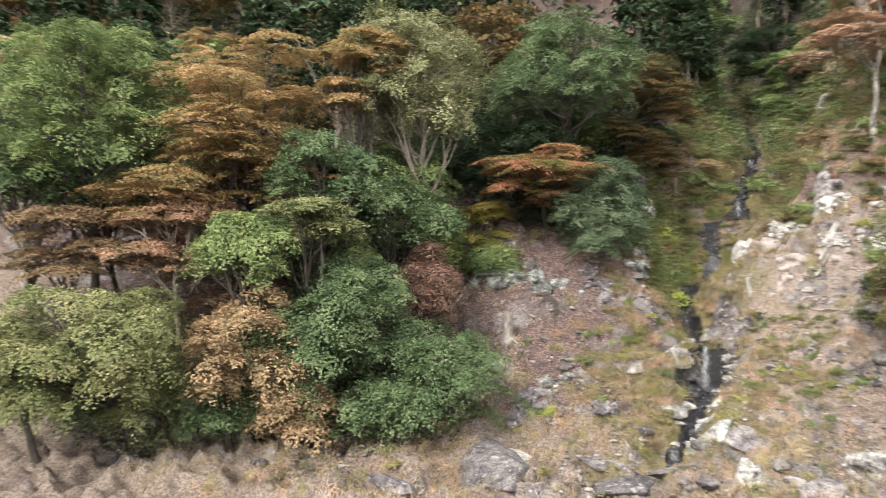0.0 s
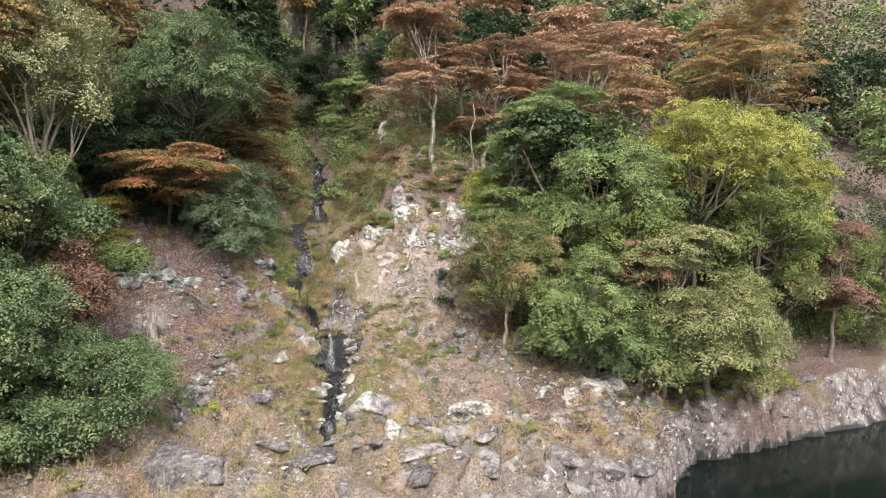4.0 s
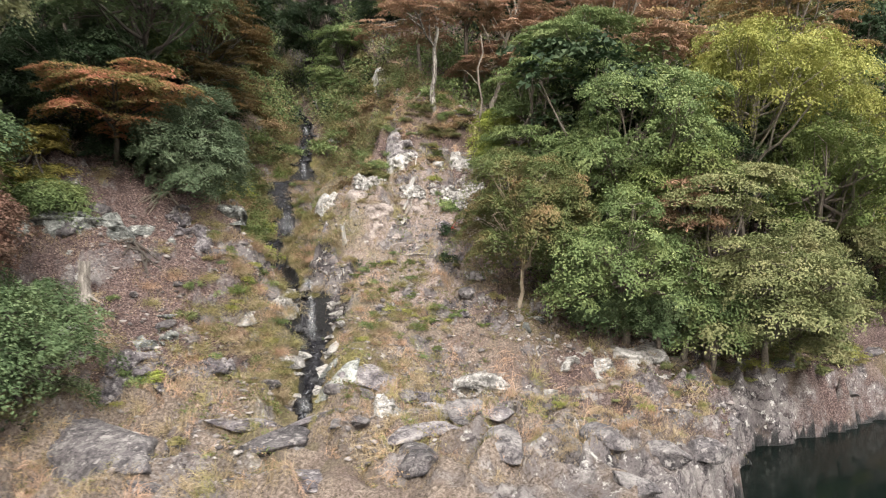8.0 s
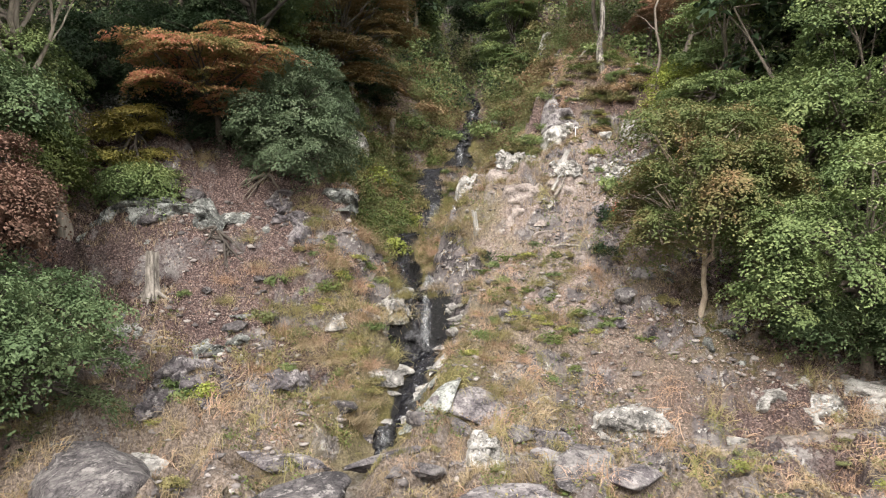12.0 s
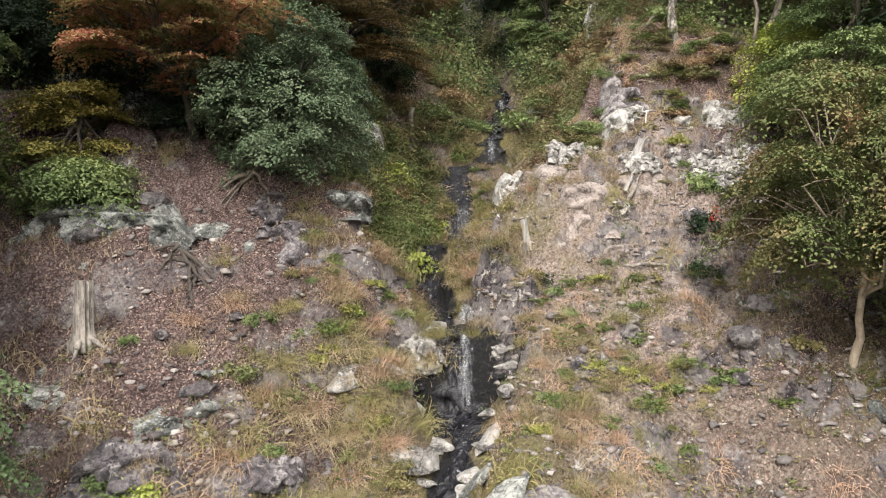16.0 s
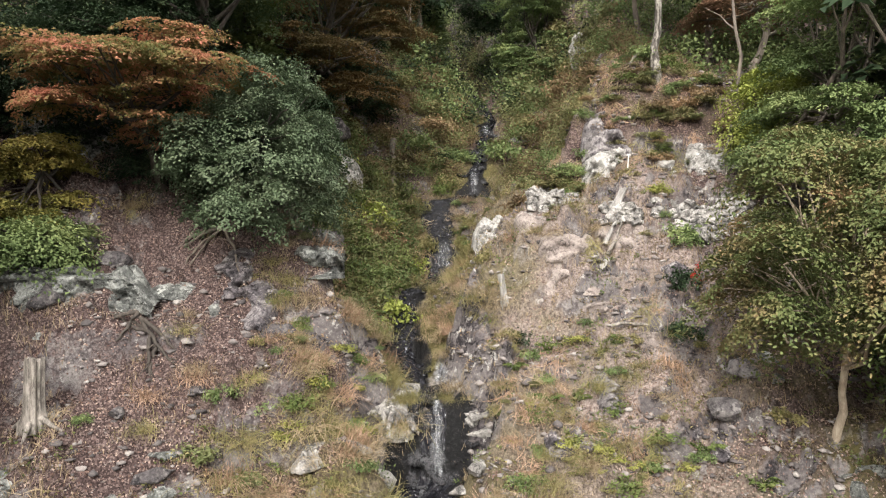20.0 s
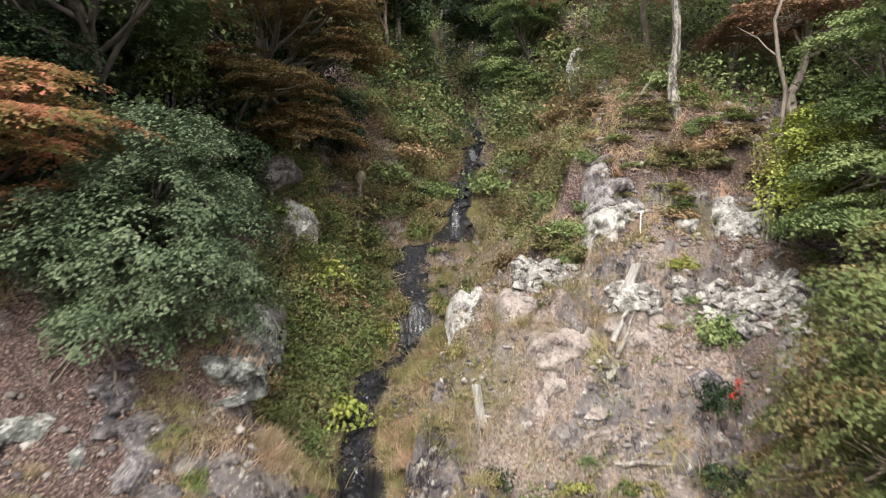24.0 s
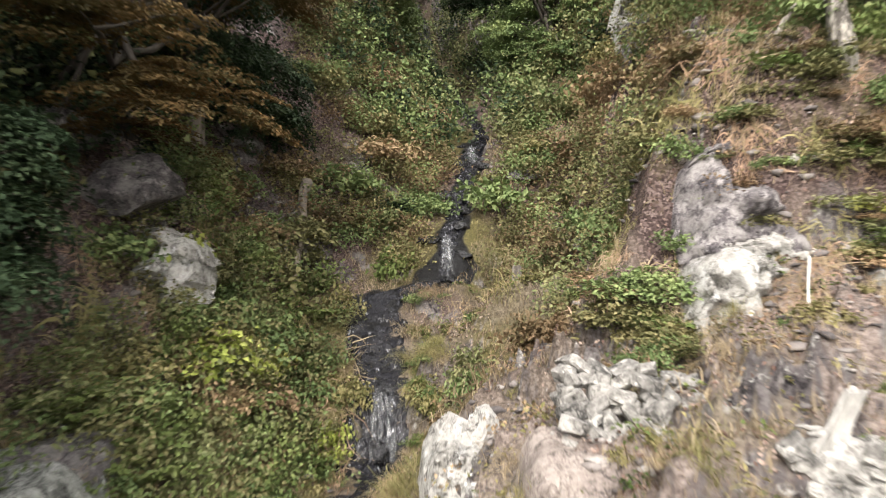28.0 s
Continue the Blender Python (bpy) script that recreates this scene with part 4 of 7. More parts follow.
cliff(21.2, 24.2, 26.3, 2.7, 1.3, 1.0, M_STONE, 11, "grey-white rock face under the hanging trees", 0.3)
cliff(14.2, 17.4, 26.2, None, 0.75, 0.9, M_STONE, 12, "low broken rock ledge along the narrow path", 0.4)
cliff(11.4, 13.6, 25.2, None, 0.9, 0.9, M_PURPLEROCK, 13, "purple-grey rock face with white lichen at the bank", 0.45)
cliff(10.4, 11.6, 24.4, None, 0.9, 0.8, M_PALEROCK, 14, "upright white-crusted rock on the bank", 0.35)
cliff(-3.4, 1.6, 26.3, 2.5, 0.8, 0.9, M_PALEROCK, 15, "pale broken rock band below the trees", 0.3)
for u0, seed in ((-7.4, 71), (-11.4, 72), (-15.6, 73)):
    cliff(u0, u0 + 4.4, 26.0 + 0.3 * (u0 + 3.2), None, 0.9, 0.9, M_STONE if seed % 2 else M_PURPLEROCK, seed, "grey-white broken rock band below the wood", 0.3)
cliff(2.0, 4.6, 26.7, None, 0.9, 0.9, M_PURPLEROCK, 16, "dark rock with white lichen at the foot of the slope", 0.5)
cliff(4.6, 6.6, 27.3, None, 0.6, 0.8, M_PURPLEROCK, 17, "low dark overhanging rock in the grassy bank", 0.2)
cliff(-1.0, 3.2, 31.9, None, 0.9, 0.9, M_LEDGEROCK, 18, "grey-green lichened rock ledge below the trees", 0.3)
cliff(5.6, 7.4, 37.3, None, 1.3, 1.0, M_LEDGEROCK, 19, "grey-green cracked rock below the rounded tree", 0.25)
cliff(5.6, 7.8, 42.2, None, 0.9, 1.0, M_PALEROCK, 20, "shaded pale rock face below dark trees", 0.2)
cliff(-4.5, 1.6, 37.4, None, 2.3, 1.4, M_LEDGEROCK, 26, "shaded dark rock wall speckled with lichen under maples", 0.5)
cliff(4.4, 6.2, 32.6, None, 0.5, 0.7, M_PURPLEROCK, 21, "low purple-grey rock in the leaf-strewn slope", 0.7)
cliff(15.4, 17.2, 29.9, None, 0.8, 0.8, M_PURPLEROCK, 23, "grey rock bedded in the dry slope", 0.7)
cliff(12.0, 13.4, 29.3, None, 0.4, 0.8, M_PURPLEROCK, 24, "grey rock in dry grass below the slope", 0.7)
cliff(25.5, 31.0, 25.3, 0.1, 1.1, 1.6, M_STONE, 25, "pale worn rock shelf at the far river's edge", 0.6)
for u0, u1, v, high, seed in ((2.4, 4.0, 30.4, 0.35, 51), (3.6, 4.9, 29.6, 0.4, 52), (5.2, 6.8, 31.2, 0.4, 53), (0.4, 2.0, 29.0, 0.35, 54), (4.0, 5.4, 33.8, 0.45, 55), (6.2, 7.6, 34.0, 0.4, 56), (5.4, 7.2, 28.6, 0.45, 57), (2.4, 4.4, 28.2, 0.5, 58), (7.0, 8.4, 29.8, 0.45, 59), (18.0, 19.4, 28.4, 0.4, 60), (13.6, 15.0, 31.0, 0.4, 61), (17.4, 18.8, 31.6, 0.5, 62)):
    cliff(u0, u1, v, None, high, 0.7, M_PURPLEROCK if seed % 2 else M_LEDGEROCK, seed, "low weathered grey rock showing through the soil", 0.8)
FALL_ROCKS = ((-3.9, 32.4, 0.7), (-3.5, 31.8, 0.7), (-6.3, 33.9, 0.8), (-6.1, 31.9, 0.9), (-5.7, 30.6, 0.7), (-3.9, 33.0, 0.6))
for x, y, w in FALL_ROCKS:
    boulder(x, y, w, STONE_ROCKS, "pale rough rock beside the small waterfall", "rocks beside the waterfall", 0.35, 0.9)


for du, v, w, z in ((-1.3, 31.9, 0.9, 4.6), (-1.3, 32.3, 0.9, 5.3), (1.25, 31.7, 0.8, 4.5), (1.3, 32.2, 0.9, 5.2), (1.1, 32.8, 0.7, 5.9), (-1.1, 32.9, 0.7, 5.9), (1.2, 30.8, 0.8, 4.1), (-1.5, 30.9, 0.8, 4.1), (-1.7, 31.4, 0.8, 4.5), (0.9, 30.1, 0.6, 4.0)):
    x, y = to_xy(9.9 + du, v)
    boulder(x, y, w, STONE_ROCKS, "pale rough rock framing the dark wet fall", "rocks beside the waterfall", 0.5, 1.0, z if z < gz(x, y) + 0.4 else None)
SLABS = {}
for key, mat in (("purple", M_PURPLEROCK), ("ledge", M_LEDGEROCK), ("stone", M_STONE)):
    SLABS[key] = [rock_mesh("rock_slab", np.random.default_rng(340 + i), 1, 0.75, 0.42, 5, 16, 0.07) for i in range(4)]
    for me in SLABS[key]:
        me.materials.append(mat)
SLAB_WORDS = {"purple": ("long purple-grey rock slab with pale lichen", "purple-grey slabs"), "ledge": ("grey-green lichened rock of the ledge below the trees", "rocks of the ledge"), "stone": ("pale grey rock with sharp broken faces", "pale broken rocks")}


def rock_slab(x, y, wide, deep, thick, key, rise=0.0, turn=None):
    """A bedded slab lying along the slope."""
    e = 0.7
    g = lambda a, c: float(ground_z(a, c, False)[0])
    n = Vector((-(g(x + e, y) - g(x - e, y)) / (2 * e), -(g(x, y + e) - g(x, y - e)) / (2 * e), 1.0)).normalized()
    ob = new("rock_slab", SLABS[key][ROCK_RAND.integers(4)])
    side = Vector((0.9, 0.436, 0.0))
    side = (side - n * side.dot(n)).normalized()
    up = n.cross(side)
    a = ROCK_RAND.uniform(-0.5, 0.5) if turn is None else turn
    s1, s2 = side * math.cos(a) + up * math.sin(a), up * math.cos(a) - side * math.sin(a)
    z = gz(x, y) + rise
    ob.matrix_world = Matrix(((s1.x * wide / 2, s2.x * deep / 1.5, n.x * thick, x), (s1.y * wide / 2, s2.y * deep / 1.5, n.y * thick, y), (s1.z * wide / 2, s2.z * deep / 1.5, n.z * thick, z), (0, 0, 0, 1)))
    tagged(ob, SLAB_WORDS[key][0], "rock", SLAB_WORDS[key][1])


for u0, u1, v, high, lean, seed in ((12.9, 15.0, 34.2, 1.5, 0.6, 41), (14.6, 16.6, 34.6, 1.3, 0.6, 42), (13.6, 15.8, 33.1, 0.9, 0.8, 43), (12.6, 14.2, 35.8, 0.9, 0.6, 44), (15.6, 17.3, 33.4, 0.8, 0.7, 45), (14.9, 16.4, 32.2, 0.6, 0.9, 46)):
    cliff(u0, u1, v, gz(*to_xy((u0 + u1) / 2, v)) - 0.12, high, 0.7, M_PINKROCK, seed, "smooth bare pinkish rock showing through the dry slope", lean, 0.5)
for x, y, w, d, t in ((0.4, 37.9, 1.6, 1.0, 0.35), (1.9, 36.2, 1.3, 0.9, 0.4)):
    rock_slab(x, y, w, d, t, "purple", -0.1)
for x, y, w, d, t in ((-14.4, 28.4, 1.3, 0.9, 0.8), (-13.6, 29.0, 1.3, 0.8, 0.8), (-12.9, 29.5, 1.1, 0.8, 0.7), (-12.4, 30.1, 0.9, 0.7, 0.5), (-11.5, 31.4, 1.7, 0.7, 0.4), (-10.7, 32.2, 1.1, 0.7, 0.4), (-10.2, 31.6, 0.8, 0.6, 0.35), (-18.6, 34.6, 2.6, 1.2, 1.1), (-16.6, 35.4, 2.4, 1.2, 1.1), (-14.8, 36.0, 1.8, 1.0, 0.9)):
    rock_slab(x, y, w, d, t, "ledge", -0.22, ROCK_RAND.uniform(-0.2, 0.2))
for x, y, w, d, t in ((-2.8, 28.4, 2.3, 1.3, 0.5), (-3.5, 29.6, 1.2, 0.8, 0.35)):
    rock_slab(x, y, w, d, t, "ledge", 0.02)
for x, y, w, d, t in ((-2.4, 21.4, 4.2, 1.8, 0.9), (1.1, 29.0, 2.4, 1.1, 0.6), (-1.9, 28.9, 2.6, 1.4, 0.6), (-1.2, 27.4, 2.2, 1.3, 0.8), (0.6, 27.0, 1.6, 0.9, 0.7), (2.4, 26.0, 1.8, 1.2, 0.7), (-4.6, 28.2, 1.6, 0.8, 0.6), (-5.0, 24.6, 2.4, 1.0, 0.6), (-3.2, 26.4, 2.0, 0.8, 0.5), (4.4, 27.2, 1.6, 0.9, 0.6), (0.2, 24.0, 2.6, 1.2, 0.7), (-6.5, 27.9, 1.2, 0.6, 0.5), (3.6, 24.2, 2.2, 1.2, 0.7)):
    rock_slab(x, y, w, d, t, "purple", 0.0)
for x, y, w, d, t in ((-3.7, 31.2, 0.8, 0.9, 0.5), (-6.6, 30.2, 1.2, 0.7, 0.5), (-5.1, 30.0, 1.6, 0.8, 0.45)):
    rock_slab(x, y, w, d, t, "stone", 0.0)


for u, v, w in ((16.2, 41.6, 1.0), (16.9, 43.2, 0.9), (15.4, 44.4, 0.9), (17.3, 45.6, 1.2), (16.4, 47.2, 1.0), (17.9, 41.4, 0.7), (15.6, 50.5, 1.1), (17.6, 49.0, 0.9)):
    rock_slab(*to_xy(u, v), w, w, 0.5, "purple", 0.2)


def stream_rocks():
    r = np.random.default_rng(40)
    for v in np.arange(28, 58, 0.62):
        if 43.6 < v < 46.6 or 30.6 < v < 32.6:
            continue
        u = float(curve(STREAM_U, v)) + r.choice((-1, 1)) * r.uniform(0.25, 0.75)
        x, y = to_xy(u, v)
        boulder(x, y, r.uniform(0.3, 0.75), WET_ROCKS, "dark wet stone in the stream bed", "wet stones along the stream", 0.45, 0.8)
    for v in (27.4, 28.0, 28.5, 29.1, 29.6, 30.1):
        for side in (-1, 1):
            x, y = to_xy(float(curve(STREAM_U, v)) + side * r.uniform(0.42, 0.65), v + r.uniform(-0.2, 0.2))
            boulder(x, y, r.uniform(0.4, 0.85), STONE_ROCKS, "grey rock at the edge of the narrow stream", "rocks along the lower stream", 0.4, 0.7)
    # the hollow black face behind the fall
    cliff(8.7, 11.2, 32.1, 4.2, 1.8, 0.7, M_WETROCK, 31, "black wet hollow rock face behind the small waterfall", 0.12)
    cliff(10.15, 11.5, 32.5, 5.65, 0.5, 0.8, M_STONE, 34, "pale rough rock lip beside the top of the fall", 0.2)
    cliff(8.3, 9.75, 32.55, 5.6, 0.5, 0.8, M_STONE, 35, "pale grey rock lip beside the top of the fall", 0.2)
    cliff(11.1, 11.9, 31.5, 4.2, 1.5, 0.8, M_STONE, 36, "pale upright rock framing the dark fall", 0.35)
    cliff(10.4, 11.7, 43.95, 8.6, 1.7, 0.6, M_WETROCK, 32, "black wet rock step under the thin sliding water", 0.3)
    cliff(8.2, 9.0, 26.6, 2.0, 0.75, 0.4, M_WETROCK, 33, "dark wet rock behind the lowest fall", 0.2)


stream_rocks()


def chip_mat():
    m, n, l, b = node_mat("loose_stone_chips")
    g = n.new("ShaderNodeNewGeometry")
    r = ramp(n, [(0.0, (0.03, 0.026, 0.028)), (0.4, (0.11, 0.097, 0.095)), (0.75, (0.23, 0.205, 0.195)), (1.0, (0.42, 0.4, 0.375))])
    a = noise_node(n, l, g.outputs["Position"], 22, 5, 0.7)
    mx = n.new("ShaderNodeMath")
    mx.operation = "MULTIPLY_ADD"
    mx.inputs[1].default_value = 0.75
    off = n.new("ShaderNodeMath")
    off.operation = "MULTIPLY_ADD"
    off.inputs[1].default_value, off.inputs[2].default_value = 0.8, -0.28
    l.new(a.outputs[0], off.inputs[0])
    l.new(g.outputs["Random Per Island"], mx.inputs[0])
    l.new(off.outputs[0], mx.inputs[2])
    l.new(mx.outputs[0], r.inputs[0])
    l.new(r.outputs[0], b.inputs["Base Color"])
    b.inputs["Roughness"].default_value = 0.9
    return m


def small_stones():
    """Loose stones and chips lying all over the open slope and the bank."""
    r = np.random.default_rng(50)
    n = 52000
    u, v = r.uniform(-6, 24, n), r.uniform(20, 43, n)
    x, y = to_xy(u, v)
    keep = (np.abs(u - curve(STREAM_U, v)) > 0.85) & (fbm(np.stack([x, y, 0 * x], -1) * 0.7 + 4, 3) > 0.47) & ((u > 6) | (v < 27) | (r.random(n) < 0.8))
    x, y = x[keep], y[keep]
    n = len(x)
    z = ground_z(x, y)
    bm = bmesh.new()
    bmesh.ops.create_icosphere(bm, subdivisions=1, radius=1.0)
    co = np.array([a.co[:] for a in bm.verts])
    fc = np.array([[a.index for a in f.verts] for f in bm.faces])
    bm.free()
    size = 0.018 + 0.11 * r.random(n) ** 6
    c = co[None] * (1 + r.uniform(-0.55, 0.45, (n, len(co), 1))) * (size[:, None] * np.stack([r.uniform(0.8, 1.6, n), r.uniform(0.7, 1.2, n), r.uniform(0.35, 0.7, n)], -1))[:, None]
    a = r.uniform(0, 6.28, n)[:, None]
    cx = c[..., 0] * np.cos(a) - c[..., 1] * np.sin(a) + x[:, None]
    cy = c[..., 0] * np.sin(a) + c[..., 1] * np.cos(a) + y[:, None]
    vs = np.stack([cx, cy, c[..., 2] + z[:, None] + 0.01], -1).reshape(-1, 3)
    fs = (fc[None] + (np.arange(n) * len(co))[:, None, None]).reshape(-1, 3)
    ob = part("loose_stones", mesh_np("loose_stones", vs, fs), chip_mat())
    tagged(ob, "loose pale stones and chips scattered over the slope", "stones", kind="stuff")


small_stones()


# ---- dry stone walls ----
def block_mesh(rand):
    """A broken building stone: a crooked block with worn edges."""
    bm = bmesh.new()
    bmesh.ops.create_cube(bm, size=1.5)
    for v in bm.verts:
        v.co += Vector(rand.uniform(-0.27, 0.27, 3).tolist())
    bmesh.ops.bevel(bm, geom=bm.edges[:], offset=0.16, segments=1, affect="EDGES")
    for v in bm.verts:
        v.co += Vector(rand.uniform(-0.05, 0.05, 3).tolist())
    bmesh.ops.triangulate(bm, faces=bm.faces[:])
    me = bpy.data.meshes.new("stone")
    bm.to_mesh(me)
    bm.free()
    return me


STONES = [block_mesh(np.random.default_rng(400 + i)) for i in range(5)]
for me in STONES:
    me.materials.append(M_STONE)


def stone_wall(x0, y0, x1, y1, z, high, rand, label):
    """A short dry wall of stacked stones along the slope."""
    t = thing("stone_wall", ((x0 + x1) / 2, (y0 + y1) / 2, z), label, "stone wall")
    L = math.hypot(x1 - x0, y1 - y0)
    dx, dy = (x1 - x0) / L, (y1 - y0) / L
    h = 0.0
    while h < high:
        tall = rand.uniform(0.14, 0.21)
        s = rand.uniform(0, 0.2)
        while s < L:
            w = 0.15 + 0.24 * rand.random() ** 1.4
            top = high * (0.65 + 0.5 * float(vnoise(np.array([[s * 1.3, x0, 3.0]]))[0]))
            if h < top:
                ob = new("stone", STONES[rand.integers(5)])
                ob.parent = t
                a = s - L / 2
                lean = h * 0.5
                ob.location = (dx * a - dy * lean + rand.normal() * 0.04, dy * a + dx * lean + rand.normal() * 0.05, h + rand.normal() * 0.02)
                ob.rotation_euler = (rand.normal() * 0.3 - 0.2, rand.normal() * 0.45, math.atan2(dy, dx) + rand.normal() * 0.5)
                ob.scale = (w * 0.68, w * 0.8, tall * 0.62)
            s += w * 0.8
        h += tall * 0.74
    return t


RW = np.random.default_rng(60)
stone_wall(-4.2, 38.9, -2.75, 39.45, 10.85, 0.85, RW, "low ruined dry wall of grey stones in dry grass")
stone_wall(-1.8, 38.45, -0.75, 38.85, 10.55, 0.6, RW, "tumbled grey stones of an old dry wall below a stump")
stone_wall(-0.2, 38.9, 2.4, 39.9, 10.1, 1.35, RW, "ruined dry wall of pale grey stones holding the slope")


# ---- plants ----
def grass_mesh(name, rand, blades=90, length=0.8, spread=0.16, width=0.014):
    """A tuft of long blades that rise and hang over, most of them towards -y, down the slope."""
    n, k = blades, 5
    a = rand.normal(size=n) * 1.15 - np.pi / 2
    out = rand.uniform(0.15, 0.95, n)
    L = length * rand.uniform(0.45, 1.15, n)
    t = np.linspace(0, 1, k)[None, :]
    reach = (out * L)[:, None] * t ** 1.25
    high = L[:, None] * (t * 0.85 - (0.2 + 0.62 * out[:, None]) * t ** 2)
    bx, by = rand.normal(size=n) * spread * 1.5, rand.normal(size=n) * spread
    twist = a[:, None] + rand.normal(size=n)[:, None] * 0.6 * t
    cx, cy = bx[:, None] + np.cos(twist) * reach, by[:, None] + np.sin(twist) * reach
    w = width * rand.uniform(0.6, 1.4, n)[:, None] * (1 - t) ** 0.6
    sx, sy = -np.sin(twist) * w, np.cos(twist) * w
    l = np.stack([cx - sx, cy - sy, high - 0.05], -1)
    r = np.stack([cx + sx, cy + sy, high - 0.05], -1)
    v = np.stack([l, r], 2).reshape(n, k * 2, 3)
    quad = np.array([[2 * i, 2 * i + 1, 2 * i + 3, 2 * i + 2] for i in range(k - 1)])
    f = (quad[None] + (np.arange(n) * k * 2)[:, None, None]).reshape(-1, 4)
    return mesh_np(name, v.reshape(-1, 3), f)


GRASSES = (GRASS, STRAW, GRASS, STRAW, GRASS, PINKGRASS)
GRASS_WORDS = ("long green and straw-coloured grass", "long dry straw-coloured grass", "long green and straw-coloured grass", "long dry straw-coloured grass", "long green and straw-coloured grass", "dry pinkish-tan grass")
TUFTS = []
for i in range(6):
    me = grass_mesh("grass_tuft", np.random.default_rng(500 + i), 210, 1.05, 0.2, 0.0065)
    me.materials.append(GRASSES[i])
    TUFTS.append(me)
PR = np.random.default_rng(61)


FAR_TUFTS = [[] for _ in TUFTS]
FAR_MESHES = [grass_mesh("grass_clump", np.random.default_rng(520 + i), 80, 1.0, 0.2, 0.0095) for i in range(6)]


def tuft(x, y, s, green=None, far=False):
    u, v = to_uv(x, y)
    if abs(u - float(curve(STREAM_U, v))) < 0.6:
        return
    i = PR.integers(3) * 2 + (int(PR.random() < 0.6) if green is None else (0 if green else 1))
    gx, gy = (gz(x + 0.25, y) - gz(x - 0.25, y)) * 2, (gz(x, y + 0.25) - gz(x, y - 0.25)) * 2
    turn, tall = math.atan2(-gx, gy) + PR.uniform(-0.8, 0.8), s * PR.uniform(0.8, 1.1)
    if far:
        FAR_TUFTS[i].append((x, y, gz(x, y), turn, s, tall))
        return
    ob = new("grass_tuft", TUFTS[i])
    ob.location = (x, y, gz(x, y))
    n = Vector((-0.4 * gx, -0.4 * gy, 1.0 + 0.2 * math.hypot(gx, gy)))
    ob.rotation_euler = (Vector((0, 0, 1)).rotation_difference(n.normalized()).to_matrix() @ Euler((0, 0, turn)).to_matrix()).to_euler()
    ob.scale = (s, s, tall)
    tagged(ob, "arching tuft of " + GRASS_WORDS[i], "grass tuft", "grass tufts on the slope")


TUFT_PLACES = ((-8.0, 30.6), (-7.2, 31.3), (-6.7, 31.2), (-6.4, 30.8), (-7.1, 30.7), (-10.0, 29.2), (-7.3, 29.7), (-6.2, 29.6), (-5.9, 30.6), (-7.1, 28.7), (-7.3, 33.7), (-9.6, 37.3), (-7.0, 33.6), (-7.6, 32.0), (-7.1, 39.1), (-6.4, 36.8), (-5.1, 35.2), (-7.5, 38.7), (-5.9, 33.9), (-5.2, 34.3), (-3.3, 37.7), (-2.1, 38.1), (-13.7, 32.2), (-1.7, 47.8), (-4.8, 35.9), (-2.7, 30.6), (-2.3, 31.0), (-10.2, 29.9), (-9.3, 30.3), (-0.4, 35.0), (-9.3, 35.8), (-7.4, 39.1), (-7.1, 38.3), (-5.9, 40.0), (-4.9, 38.6), (-4.4, 38.7), (-6.6, 40.2), (-3.4, 37.8), (-4.7, 36.7), (-6.8, 39.9), (-9.6, 43.8), (-10.1, 41.2), (-10.4, 38.4))
for x, y in TUFT_PLACES:
    for _ in range(2):
        tuft(x + PR.normal() * 0.4, y + PR.normal() * 0.35, PR.uniform(0.5, 0.9))
for _ in range(260):
    u, v = PR.uniform(-4, 25), PR.uniform(21, 44)
    x, y = to_xy(u, v)
    if fbm(np.array([[x, y, 0.0]]) * 0.45 + 77, 3)[0] > 0.47:
        tuft(x, y, PR.uniform(0.4, 0.85), None, True)


for _ in range(640):
    u, v = PR.uniform(-6, 25), PR.uniform(18.5, 27)
    if v > float(curve(SHORE_V, u)) + 1.2:
        x, y = to_xy(u, v)
        tuft(x, y, PR.uniform(0.35, 0.85), PR.random() < 0.2, True)


for _ in range(160):
    v = PR.uniform(27, 37.5)
    u = float(curve(STREAM_U, v)) - 0.8 - 3.4 * PR.random() ** 1.3
    x, y = to_xy(u, v)
    if fbm(np.array([[x, y, 2.0]]) * 0.8, 2)[0] > 0.42:
        tuft(x, y, PR.uniform(0.5, 1.1), PR.random() < 0.35)
for k in range(110):
    u, v = PR.normal() * 1.3 + 12.3, PR.uniform(26.8, 33)
    if u - float(curve(STREAM_U, v)) > 1.5:
        tuft(*to_xy(u, v), PR.uniform(0.35, 0.75), k % 3 == 0, k % 2 > 0)
for _ in range(60):
    v = PR.uniform(34, 41)
    u = float(curve(STREAM_U, v)) + 0.7 + 1.6 * PR.random()
    x, y = to_xy(u, v)
    tuft(x, y, PR.uniform(0.5, 0.95), PR.random() < 0.5)


for _ in range(170):
    u, v = PR.uniform(12.5, 20), PR.uniform(40, 56)
    if u - float(curve(STREAM_U, v)) > 1.4:
        x, y = to_xy(u, v)
        tuft(x, y, PR.uniform(0.5, 1.0), PR.random() < 0.25, True)


for _ in range(170):
    v = PR.uniform(36.5, 46)
    x, y = to_xy(float(curve(STREAM_U, v)) - PR.uniform(0.8, 3.8), v)
    tuft(x, y, PR.uniform(0.6, 1.1), PR.random() < 0.7, True)


for _ in range(230):
    u, v = PR.uniform(14.3, 20.8), PR.uniform(37.6, 43)
    x, y = to_xy(u, v)
    tuft(x, y, PR.uniform(0.35, 0.7), PR.random() < 0.4, True)


